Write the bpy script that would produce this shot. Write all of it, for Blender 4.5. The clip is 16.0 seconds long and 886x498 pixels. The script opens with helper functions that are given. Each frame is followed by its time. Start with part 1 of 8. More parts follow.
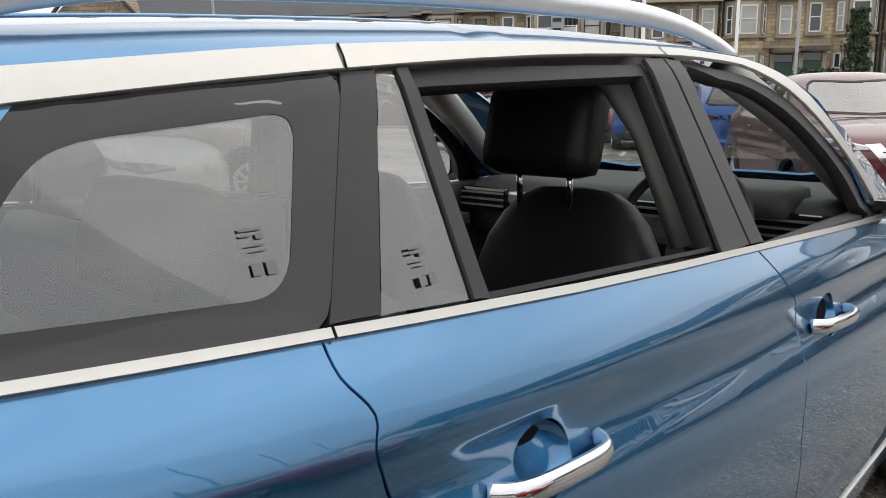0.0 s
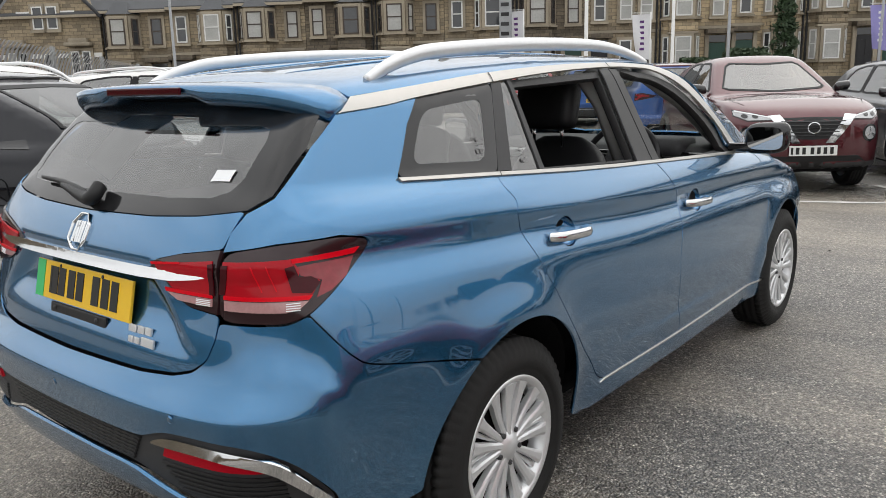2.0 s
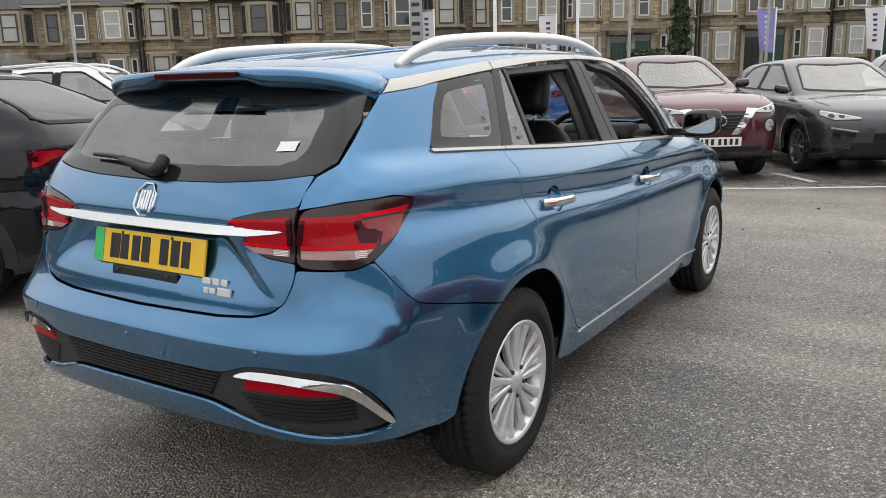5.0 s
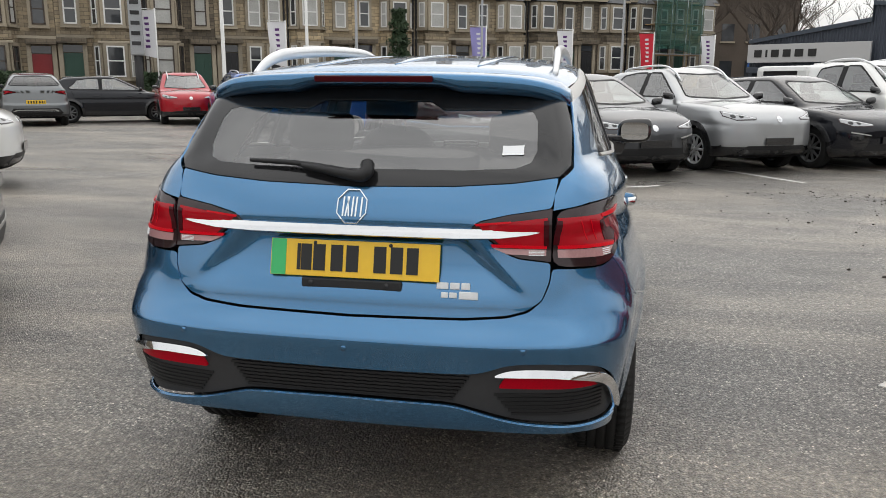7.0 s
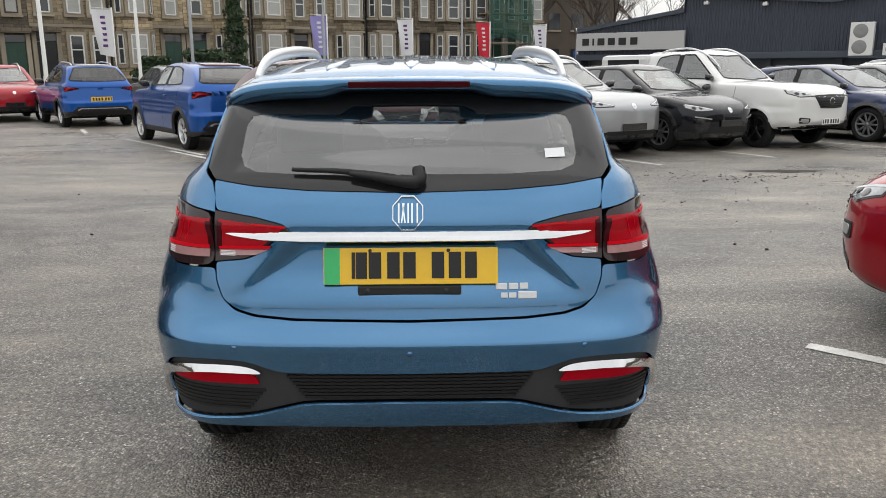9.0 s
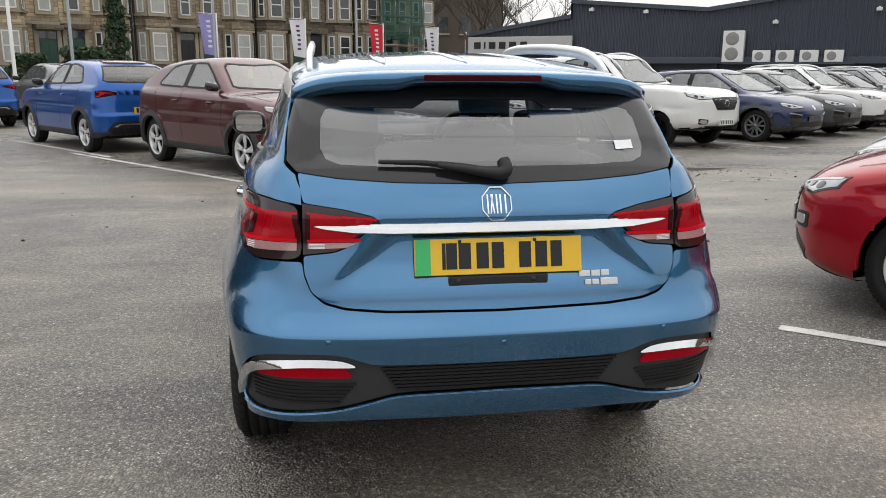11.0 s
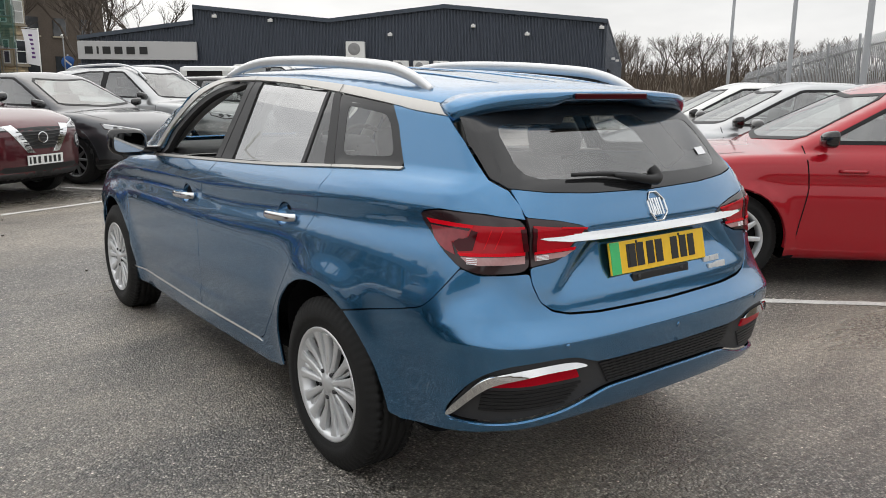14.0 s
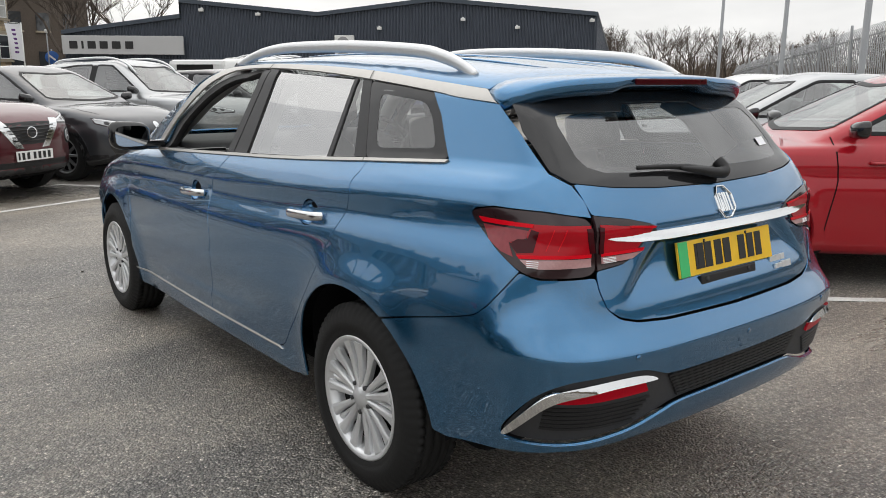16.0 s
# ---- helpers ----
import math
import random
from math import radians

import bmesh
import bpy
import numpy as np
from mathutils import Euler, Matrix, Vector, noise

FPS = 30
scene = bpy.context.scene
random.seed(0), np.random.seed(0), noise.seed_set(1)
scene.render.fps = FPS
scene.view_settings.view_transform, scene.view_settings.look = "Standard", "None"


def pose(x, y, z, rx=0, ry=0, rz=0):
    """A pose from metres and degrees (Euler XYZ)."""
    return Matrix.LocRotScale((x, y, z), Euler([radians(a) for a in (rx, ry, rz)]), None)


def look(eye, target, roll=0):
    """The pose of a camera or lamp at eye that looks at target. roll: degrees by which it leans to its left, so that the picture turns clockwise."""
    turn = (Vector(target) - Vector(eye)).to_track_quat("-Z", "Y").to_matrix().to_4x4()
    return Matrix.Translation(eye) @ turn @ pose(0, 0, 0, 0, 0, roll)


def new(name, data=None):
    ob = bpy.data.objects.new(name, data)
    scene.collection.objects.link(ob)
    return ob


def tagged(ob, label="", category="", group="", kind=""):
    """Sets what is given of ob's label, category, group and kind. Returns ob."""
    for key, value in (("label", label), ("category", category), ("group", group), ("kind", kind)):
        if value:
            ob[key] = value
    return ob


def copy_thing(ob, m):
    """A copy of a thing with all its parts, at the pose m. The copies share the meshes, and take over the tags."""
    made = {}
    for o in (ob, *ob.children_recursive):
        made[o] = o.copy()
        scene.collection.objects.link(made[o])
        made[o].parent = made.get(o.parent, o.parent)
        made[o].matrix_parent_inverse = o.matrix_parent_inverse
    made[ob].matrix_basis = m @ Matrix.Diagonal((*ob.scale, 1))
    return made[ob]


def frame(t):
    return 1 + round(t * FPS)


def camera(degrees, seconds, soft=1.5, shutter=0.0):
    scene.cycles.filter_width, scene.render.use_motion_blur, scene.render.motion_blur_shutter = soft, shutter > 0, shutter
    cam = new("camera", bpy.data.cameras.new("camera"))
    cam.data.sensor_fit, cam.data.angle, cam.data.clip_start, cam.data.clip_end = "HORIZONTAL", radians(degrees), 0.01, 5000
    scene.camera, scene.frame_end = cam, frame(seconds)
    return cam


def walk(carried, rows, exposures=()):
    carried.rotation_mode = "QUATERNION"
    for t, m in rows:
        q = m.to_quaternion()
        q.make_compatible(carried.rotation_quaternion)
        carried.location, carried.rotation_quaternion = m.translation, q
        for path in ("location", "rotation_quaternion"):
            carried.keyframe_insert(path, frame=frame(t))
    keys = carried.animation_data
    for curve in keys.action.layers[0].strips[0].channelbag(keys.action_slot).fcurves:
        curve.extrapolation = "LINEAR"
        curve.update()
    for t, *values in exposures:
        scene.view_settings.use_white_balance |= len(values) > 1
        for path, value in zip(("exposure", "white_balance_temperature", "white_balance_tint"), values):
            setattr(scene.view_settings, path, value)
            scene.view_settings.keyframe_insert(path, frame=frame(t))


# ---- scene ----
cam = camera(58.9, 16.0, 0.9)
PATH = [
    (0, (1.321, -0.377, 1.334), (-0.013, 1.064, 0.958), -0.6),
    (0.5, (1.527, -0.735, 1.347), (0.227, 0.737, 0.969), -1.1),
    (1, (1.726, -1.117, 1.383), (0.456, 0.374, 0.975), -1.1),
    (1.5, (1.845, -1.474, 1.381), (0.598, 0.035, 0.97), -1.4),
    (2, (2.038, -1.785, 1.379), (0.805, -0.267, 0.957), -1.5),
    (2.5, (2.153, -1.958, 1.39), (0.936, -0.431, 0.958), -1.5),
    (3, (2.19, -2.08, 1.394), (0.986, -0.544, 0.957), -1.7),
    (3.5, (2.191, -2.111, 1.391), (0.995, -0.57, 0.952), -1.8),
    (3.7, (2.19, -2.114, 1.387), (0.998, -0.569, 0.949), -1.9),
    (5.8, (1.6, -2.575, 1.331), (0.77, -0.802, 0.925), -0.2),
    (6, (1.467, -2.668, 1.345), (0.706, -0.862, 0.946), 0.1),
    (6.5, (1.072, -2.842, 1.366), (0.501, -0.969, 0.96), 0.3),
    (7, (0.664, -2.924, 1.358), (0.299, -1.002, 0.942), 0.3),
    (7.5, (0.36, -2.984, 1.387), (0.151, -1.041, 0.959), 0.2),
    (8, (0.114, -3.025, 1.41), (0.037, -1.075, 0.973), 0.0),
    (8.5, (0.063, -3.022, 1.411), (0.055, -1.071, 0.971), -0.1),
    (9, (0.054, -3.011, 1.408), (0.092, -1.061, 0.964), -0.2),
    (9.2, (0.054, -3.004, 1.406), (0.104, -1.055, 0.961), -0.3),
    (11.3, (-0.704, -3.002, 1.38), (-0.284, -1.095, 0.946), 0.5),
    (11.5, (-0.836, -2.977, 1.395), (-0.339, -1.088, 0.961), 0.6),
    (12, (-1.274, -2.886, 1.41), (-0.577, -1.06, 0.986), 1.3),
    (12.5, (-1.578, -2.75, 1.386), (-0.723, -0.991, 0.969), 1.2),
    (13, (-1.864, -2.592, 1.391), (-0.843, -0.923, 0.979), 1.1),
    (13.5, (-2.089, -2.486, 1.406), (-0.971, -0.88, 0.995), 0.8),
    (14, (-2.16, -2.428, 1.405), (-0.966, -0.878, 0.992), 0.6),
    (14.5, (-2.175, -2.412, 1.403), (-0.95, -0.886, 0.987), 0.6),
    (15, (-2.181, -2.407, 1.404), (-0.945, -0.892, 0.983), 0.7),
    (15.5, (-2.187, -2.377, 1.4), (-0.954, -0.861, 0.975), 0.7),
    (16, (-2.161, -2.127, 1.374), (-0.944, -0.598, 0.948), 0.4),
]
walk(cam, [(t, look(eye, target, roll)) for t, eye, target, roll in PATH], [(0.0, 0.22), (0.5, 0.04), (1.2, 0.05), (2.0, 0.16), (4.0, 0.14), (7.0, 0.04), (16.0, 0.04)])

# ---- overcast daylight ----
HORIZON, ZENITH = 0.84, 1.42


def sky_world():
    world = bpy.data.worlds.new("overcast_sky")
    scene.world = world
    world.use_nodes = True
    n, l = world.node_tree.nodes, world.node_tree.links
    n.clear()
    out, bg = n.new("ShaderNodeOutputWorld"), n.new("ShaderNodeBackground")
    sky = n.new("ShaderNodeTexSky")
    sky.sky_type, sky.sun_disc, sky.sun_elevation, sky.sun_rotation = "NISHITA", False, radians(52), radians(15)
    sky.air_density, sky.dust_density, sky.ozone_density = 1.2, 4.0, 1.0
    coord, wave, ramp = n.new("ShaderNodeTexCoord"), n.new("ShaderNodeTexNoise"), n.new("ShaderNodeValToRGB")
    stretch = n.new("ShaderNodeMapping")
    stretch.inputs["Scale"].default_value = (1.0, 1.0, 3.2)
    wave.inputs["Scale"].default_value, wave.inputs["Detail"].default_value, wave.inputs["Roughness"].default_value = 2.2, 5.0, 0.55
    ramp.color_ramp.elements[0].position, ramp.color_ramp.elements[0].color = 0.30, (6.1, 6.15, 6.2, 1)
    ramp.color_ramp.elements[1].position, ramp.color_ramp.elements[1].color = 0.72, (9.3, 9.25, 9.15, 1)
    # an overcast sky is about twice as bright overhead as at the horizon
    split, lift, glow = n.new("ShaderNodeSeparateXYZ"), n.new("ShaderNodeMapRange"), n.new("ShaderNodeMix")
    lift.inputs["From Min"].default_value, lift.inputs["From Max"].default_value = 0.0, 1.0
    lift.inputs["To Min"].default_value, lift.inputs["To Max"].default_value = HORIZON, ZENITH
    glow.data_type, glow.blend_type, glow.inputs["Factor"].default_value = "RGBA", "MULTIPLY", 1.0
    mix = n.new("ShaderNodeMix")
    mix.data_type, mix.inputs["Factor"].default_value = "RGBA", 0.93
    l.new(coord.outputs["Generated"], split.inputs["Vector"]), l.new(split.outputs["Z"], lift.inputs["Value"])
    l.new(coord.outputs["Generated"], stretch.inputs["Vector"]), l.new(stretch.outputs["Vector"], wave.inputs["Vector"])
    l.new(wave.outputs["Fac"], ramp.inputs["Fac"])
    l.new(ramp.outputs["Color"], glow.inputs["A"]), l.new(lift.outputs["Result"], glow.inputs["B"])
    l.new(sky.outputs["Color"], mix.inputs["A"]), l.new(glow.outputs["Result"], mix.inputs["B"])
    l.new(mix.outputs["Result"], bg.inputs["Color"]), l.new(bg.outputs["Background"], out.inputs["Surface"])
    bg.inputs["Strength"].default_value = 0.135
    sun = new("sun", bpy.data.lights.new("sun", "SUN"))
    sun.data.energy, sun.data.angle, sun.data.color = 0.5, radians(90), (1.0, 0.97, 0.92)
    sun.rotation_euler = Euler((radians(-38), 0, radians(-15)))


sky_world()

# ---- materials ----
def material(name, colour, rough=0.5, metal=0.0, coat=0.0, vary=0.12, grain=40.0, stain=1.5, bump=0.0, bump_scale=200.0, emit=0.0, per_object=0.0, spec=0.5, coat_rough=0.03):
    """A surface whose colour and gloss vary at two scales: fine grain and broad stains, in metres of the object."""
    m = bpy.data.materials.new(name)
    m.use_nodes = True
    n, l = m.node_tree.nodes, m.node_tree.links
    b = n["Principled BSDF"]
    b.inputs["Roughness"].default_value, b.inputs["Metallic"].default_value = rough, metal
    b.inputs["Coat Weight"].default_value, b.inputs["Coat Roughness"].default_value = coat, coat_rough
    b.inputs["Specular IOR Level"].default_value = spec
    if emit:
        b.inputs["Emission Color"].default_value, b.inputs["Emission Strength"].default_value = (*colour, 1), emit
    coord = n.new("ShaderNodeTexCoord")
    fine, broad = n.new("ShaderNodeTexNoise"), n.new("ShaderNodeTexNoise")
    fine.inputs["Scale"].default_value, broad.inputs["Scale"].default_value = grain, stain
    fine.inputs["Detail"].default_value = 3
    l.new(coord.outputs["Object"], fine.inputs["Vector"]), l.new(coord.outputs["Object"], broad.inputs["Vector"])
    add = n.new("ShaderNodeMath")
    l.new(fine.outputs["Fac"], add.inputs[0]), l.new(broad.outputs["Fac"], add.inputs[1])
    last = add.outputs[0]
    if per_object:
        info, more = n.new("ShaderNodeObjectInfo"), n.new("ShaderNodeMath")
        more.operation, more.inputs[1].default_value = "MULTIPLY_ADD", per_object
        l.new(info.outputs["Random"], more.inputs[0]), l.new(last, more.inputs[2])
        last = more.outputs[0]
    span = n.new("ShaderNodeMapRange")
    span.inputs["From Min"].default_value, span.inputs["From Max"].default_value = 0.6, 1.4 + per_object
    span.inputs["To Min"].default_value, span.inputs["To Max"].default_value = 1 - vary, 1 + vary
    l.new(last, span.inputs["Value"])
    tint = n.new("ShaderNodeMix")
    tint.data_type, tint.blend_type, tint.inputs["Factor"].default_value = "RGBA", "MULTIPLY", 1.0
    tint.inputs["A"].default_value = (*colour, 1)
    l.new(span.outputs["Result"], tint.inputs["B"]), l.new(tint.outputs["Result"], b.inputs["Base Color"])
    if bump:
        rough_noise, bumped = n.new("ShaderNodeTexNoise"), n.new("ShaderNodeBump")
        rough_noise.inputs["Scale"].default_value, bumped.inputs["Strength"].default_value, bumped.inputs["Distance"].default_value = bump_scale, bump, 0.004
        l.new(coord.outputs["Object"], rough_noise.inputs["Vector"]), l.new(rough_noise.outputs["Fac"], bumped.inputs["Height"]), l.new(bumped.outputs["Normal"], b.inputs["Normal"])
    return m


def car_paint(name, colour, metal=0.75, rough=0.38, vary=0.05, gloss=1.65):
    """Metallic flake under a hard, glossy clear coat."""
    m = material(name, colour, rough, metal, coat=1.0, vary=vary, grain=900.0, stain=2.0, coat_rough=0.012, spec=0.12)
    m.node_tree.nodes["Principled BSDF"].inputs["Coat IOR"].default_value = gloss
    return m


def clear_glass(name, tint, least=0.08):
    """Thin glass: what lies behind it, tinted, under a clear reflection that grows towards grazing angles."""
    m = bpy.data.materials.new(name)
    m.use_nodes = True
    n, l = m.node_tree.nodes, m.node_tree.links
    n.clear()
    out, mix, clear, shine, edge = (n.new("ShaderNode" + k) for k in ("OutputMaterial", "MixShader", "BsdfTransparent", "BsdfGlossy", "LayerWeight"))
    power, grow = n.new("ShaderNodeMath"), n.new("ShaderNodeMath")
    power.operation, power.inputs[1].default_value = "POWER", 4.5
    grow.operation, grow.inputs[1].default_value, grow.inputs[2].default_value = "MULTIPLY_ADD", 1 - least, least
    edge.inputs["Blend"].default_value = 0.5
    clear.inputs["Color"].default_value = (*tint, 1)
    shine.inputs["Roughness"].default_value = 0.01
    l.new(edge.outputs["Facing"], power.inputs[0]), l.new(power.outputs[0], grow.inputs[0]), l.new(grow.outputs[0], mix.inputs["Fac"]), l.new(clear.outputs[0], mix.inputs[1]), l.new(shine.outputs[0], mix.inputs[2])
    l.new(mix.outputs[0], out.inputs["Surface"])
    return m


def asphalt():
    """Old tarmac: pale and dark stones, broad worn and damp patches, wet sheen in the low spots."""
    m = bpy.data.materials.new("asphalt")
    m.use_nodes = True
    n, l = m.node_tree.nodes, m.node_tree.links
    b = n["Principled BSDF"]
    coord = n.new("ShaderNodeTexCoord")

    def noise_at(scale, detail=4.0, rough=0.6):
        t = n.new("ShaderNodeTexNoise")
        t.inputs["Scale"].default_value, t.inputs["Detail"].default_value, t.inputs["Roughness"].default_value = scale, detail, rough
        l.new(coord.outputs["Object"], t.inputs["Vector"])
        return t.outputs["Fac"]

    def ramp_of(value, *stops):
        r = n.new("ShaderNodeValToRGB")
        while len(r.color_ramp.elements) < len(stops):
            r.color_ramp.elements.new(0.5)
        for e, (at, c) in zip(r.color_ramp.elements, stops):
            e.position, e.color = at, (c, c, c, 1) if isinstance(c, float) else (*c, 1)
        l.new(value, r.inputs["Fac"])
        return r.outputs["Color"]

    def mixed(a, c, fac, kind="MIX"):
        x = n.new("ShaderNodeMix")
        x.data_type, x.blend_type = "RGBA", kind
        for socket, value in (("A", a), ("B", c), ("Factor", fac)):
            if isinstance(value, (float, tuple)):
                x.inputs[socket].default_value = value if isinstance(value, float) else (*value, 1)
            else:
                l.new(value, x.inputs[socket])
        return x.outputs["Result"]

    # stones about a centimetre wide, bedded in dark bitumen
    stones = n.new("ShaderNodeTexVoronoi")
    stones.inputs["Scale"].default_value = 105.0
    l.new(coord.outputs["Object"], stones.inputs["Vector"])
    grit = ramp_of(stones.outputs["Color"], (0.10, (0.036, 0.034, 0.031)), (0.50, (0.185, 0.173, 0.155)), (0.80, (0.39, 0.365, 0.327)), (0.97, (0.76, 0.72, 0.65)))
    pits = ramp_of(stones.outputs["Distance"], (0.30, 1.0), (0.78, 0.10))
    grit = mixed(grit, pits, 0.9, "MULTIPLY")
    fine = n.new("ShaderNodeTexVoronoi")
    fine.inputs["Scale"].default_value = 260.0
    l.new(coord.outputs["Object"], fine.inputs["Vector"])
    grit = mixed(grit, ramp_of(fine.outputs["Color"], (0.1, 0.55), (0.6, 1.0), (0.95, 1.7)), 1.0, "MULTIPLY")
    # dust trodden into the surface, drawn out along the way that cars drive
    drawn = n.new("ShaderNodeMapping")
    drawn.inputs["Rotation"].default_value, drawn.inputs["Scale"].default_value = (0, 0, radians(-32)), (0.55, 1.5, 1.0)
    l.new(coord.outputs["Object"], drawn.inputs["Vector"])

    def long_noise(scale, detail, rough):
        t = n.new("ShaderNodeTexNoise")
        t.inputs["Scale"].default_value, t.inputs["Detail"].default_value, t.inputs["Roughness"].default_value, t.inputs["Distortion"].default_value = scale, detail, rough, 0.6
        l.new(drawn.outputs["Vector"], t.inputs["Vector"])
        return t.outputs["Fac"]

    dust = ramp_of(long_noise(0.33, 9.0, 0.68), (0.42, 0.05), (0.60, 0.55))
    base = mixed(grit, (0.400, 0.348, 0.280), dust)
    base = mixed(base, ramp_of(long_noise(1.1, 8.0, 0.72), (0.36, 0.72), (0.66, 1.28)), 1.0, "MULTIPLY")
    base = mixed(base, ramp_of(noise_at(38.0, 4.0, 0.75), (0.36, 0.50), (0.50, 1.0), (0.64, 1.75)), 1.0, "MULTIPLY")
    # crumbs and pits a few centimetres wide, some of them filled with pale grit
    crumb = n.new("ShaderNodeTexVoronoi")
    crumb.inputs["Scale"].default_value = 14.0
    l.new(coord.outputs["Object"], crumb.inputs["Vector"])
    base = mixed(base, ramp_of(crumb.outputs["Distance"], (0.05, 0.45), (0.12, 1.0)), 0.5, "MULTIPLY")
    scab = ramp_of(noise_at(2.6, 7.0, 0.7), (0.66, 0.0), (0.70, 0.5))
    base = mixed(base, (0.46, 0.42, 0.36), scab)
    l.new(base, b.inputs["Base Color"])
    damp = ramp_of(long_noise(0.22, 5.0, 0.6), (0.40, 0.44), (0.60, 0.25))
    l.new(damp, b.inputs["Roughness"])
    b.inputs["Specular IOR Level"].default_value = 1.0
    bumped = n.new("ShaderNodeBump")
    bumped.invert = True
    bumped.inputs["Strength"].default_value, bumped.inputs["Distance"].default_value = 0.95, 0.009
    l.new(stones.outputs["Distance"], bumped.inputs["Height"]), l.new(bumped.outputs["Normal"], b.inputs["Normal"])
    return m


BLUE = car_paint("blue_metallic_paint", (0.030, 0.160, 0.330), 0.90, 0.27, gloss=1.75)
SATIN = material("satin_aluminium_trim", (0.47, 0.46, 0.44), 0.36, 1.0, vary=0.04)
CHROME = material("polished_chrome", (0.74, 0.75, 0.76), 0.07, 1.0, vary=0.03)
BLACK = material("black_plastic", (0.014, 0.014, 0.015), 0.45, spec=0.35, vary=0.15, bump=0.15, bump_scale=700)
GREYPLASTIC = material("grey_textured_plastic", (0.042, 0.042, 0.044), 0.58, spec=0.35, vary=0.12, bump=0.2, bump_scale=600)
GLOSSBLACK = material("gloss_black_plastic", (0.012, 0.012, 0.013), 0.12, coat=0.6, vary=0.1)
PILLAR = material("satin_black_pillar_film", (0.030, 0.030, 0.032), 0.45, spec=0.4, vary=0.08)
RUBBER = material("tyre_rubber", (0.014, 0.014, 0.014), 0.68, spec=0.3, vary=0.2, bump=0.25, bump_scale=300)
# near-black for hubs, liners and joints; also shade put in as colour
DARK = material("near_black_parts_and_shade", (0.008, 0.008, 0.009), 0.9, spec=0.1, vary=0.2)
ALLOY = material("silver_alloy", (0.72, 0.73, 0.74), 0.34, 0.55, coat=0.4, vary=0.06)
DARKALLOY = material("dark_alloy", (0.03, 0.03, 0.032), 0.30, 0.6, coat=0.5, vary=0.1)
GLASS = clear_glass("tinted_window_glass", (0.70, 0.73, 0.71), 0.13)
SIDEGLASS = clear_glass("sky_reflecting_side_glass", (0.70, 0.72, 0.71), 0.19)
PRINT = material("grey_printed_mark", (0.17, 0.17, 0.17), 0.7)
REARGLASS = clear_glass("rear_window_glass", (0.56, 0.57, 0.57), 0.20)
FRIT = material("black_glass_border", (0.016, 0.016, 0.017), 0.06, vary=0.05)
LENS = material("red_lamp_lens", (0.40, 0.001, 0.009), 0.22, coat=0.22, vary=0.10, grain=45, spec=0.2)
LENSBRIGHT = material("bright_red_light_guide", (0.66, 0.002, 0.012), 0.30, coat=0.1, spec=0.1, vary=0.05)
LENSDARK = material("dark_red_lamp_lens", (0.050, 0.001, 0.004), 0.15, coat=0.15, spec=0.2, vary=0.10)
LENSPINK = material("pale_pink_lamp_lens", (0.24, 0.016, 0.024), 0.15, coat=0.4, vary=0.2, grain=60)
SMOKE = material("smoked_lamp_lens", (0.026, 0.012, 0.014), 0.12, coat=0.5, spec=0.3, vary=0.05)
CLEAR = material("clear_ribbed_lamp_lens", (0.46, 0.25, 0.25), 0.15, coat=0.8, vary=0.15, grain=120)
REFLECTOR = material("red_reflector", (0.42, 0.001, 0.012), 0.30, coat=0.10, spec=0.08, vary=0.15, grain=160)
YELLOW = material("yellow_reflective_plate", (0.86, 0.53, 0.02), 0.40, coat=0.3, vary=0.04)
WHITEPLATE = material("white_reflective_plate", (0.80, 0.80, 0.78), 0.40, coat=0.3, vary=0.04)
GREEN = material("green_plate_band", (0.05, 0.50, 0.16), 0.40, vary=0.04)
INK = material("black_ink", (0.012, 0.012, 0.012), 0.5, vary=0.05)
PAPER = material("white_paper", (0.82, 0.83, 0.84), 0.7, vary=0.03)
LEATHER = material("black_leather", (0.016, 0.016, 0.018), 0.45, spec=0.35, vary=0.2, bump=0.3, bump_scale=260)
SOFT = material("dark_grey_trim", (0.075, 0.075, 0.078), 0.65, vary=0.15, bump=0.2, bump_scale=500, spec=0.3)
PALE = material("pale_grey_headlining", (0.42, 0.42, 0.41), 0.9, vary=0.06)
SILVERTRIM = material("silver_dashboard_trim", (0.55, 0.55, 0.55), 0.3, 0.8, vary=0.04)
MIDALLOY = material("satin_grey_alloy", (0.20, 0.205, 0.21), 0.34, 0.7, coat=0.4, vary=0.06)
ASPHALT = asphalt()
LINE = material("worn_white_road_paint", (0.62, 0.61, 0.58), 0.7, vary=0.30, grain=60, stain=4)
# ---- smooth car surfaces: a body is where field(x, y, z) = 0, negative inside; y points to the nose, x to the right, z up ----
def curve(*knots):
    """A smooth curve through (t, value) knots that doesn't overshoot, straight beyond its ends."""
    t, v = np.array(knots, float).T
    h = np.diff(t)
    s = np.diff(v) / h
    m = np.r_[s[0], np.where(s[:-1] * s[1:] > 0, 2 * s[:-1] * s[1:] / (s[:-1] + s[1:] + 1e-12), 0.0), s[-1]]

    def at(q):
        q = np.asarray(q, float)
        i = np.clip(np.searchsorted(t, q) - 1, 0, len(h) - 1)
        u = (q - t[i]) / h[i]
        c = np.clip(u, 0, 1)
        inside = ((1 + 2 * c) * (1 - c) ** 2 * v[i] + c * (1 - c) ** 2 * h[i] * m[i] + c * c * (3 - 2 * c) * v[i + 1] + c * c * (c - 1) * h[i] * m[i + 1])
        return inside + np.where(u < 0, u * h[i] * m[i], 0) + np.where(u > 1, (u - 1) * h[i] * m[i + 1], 0)
    return at


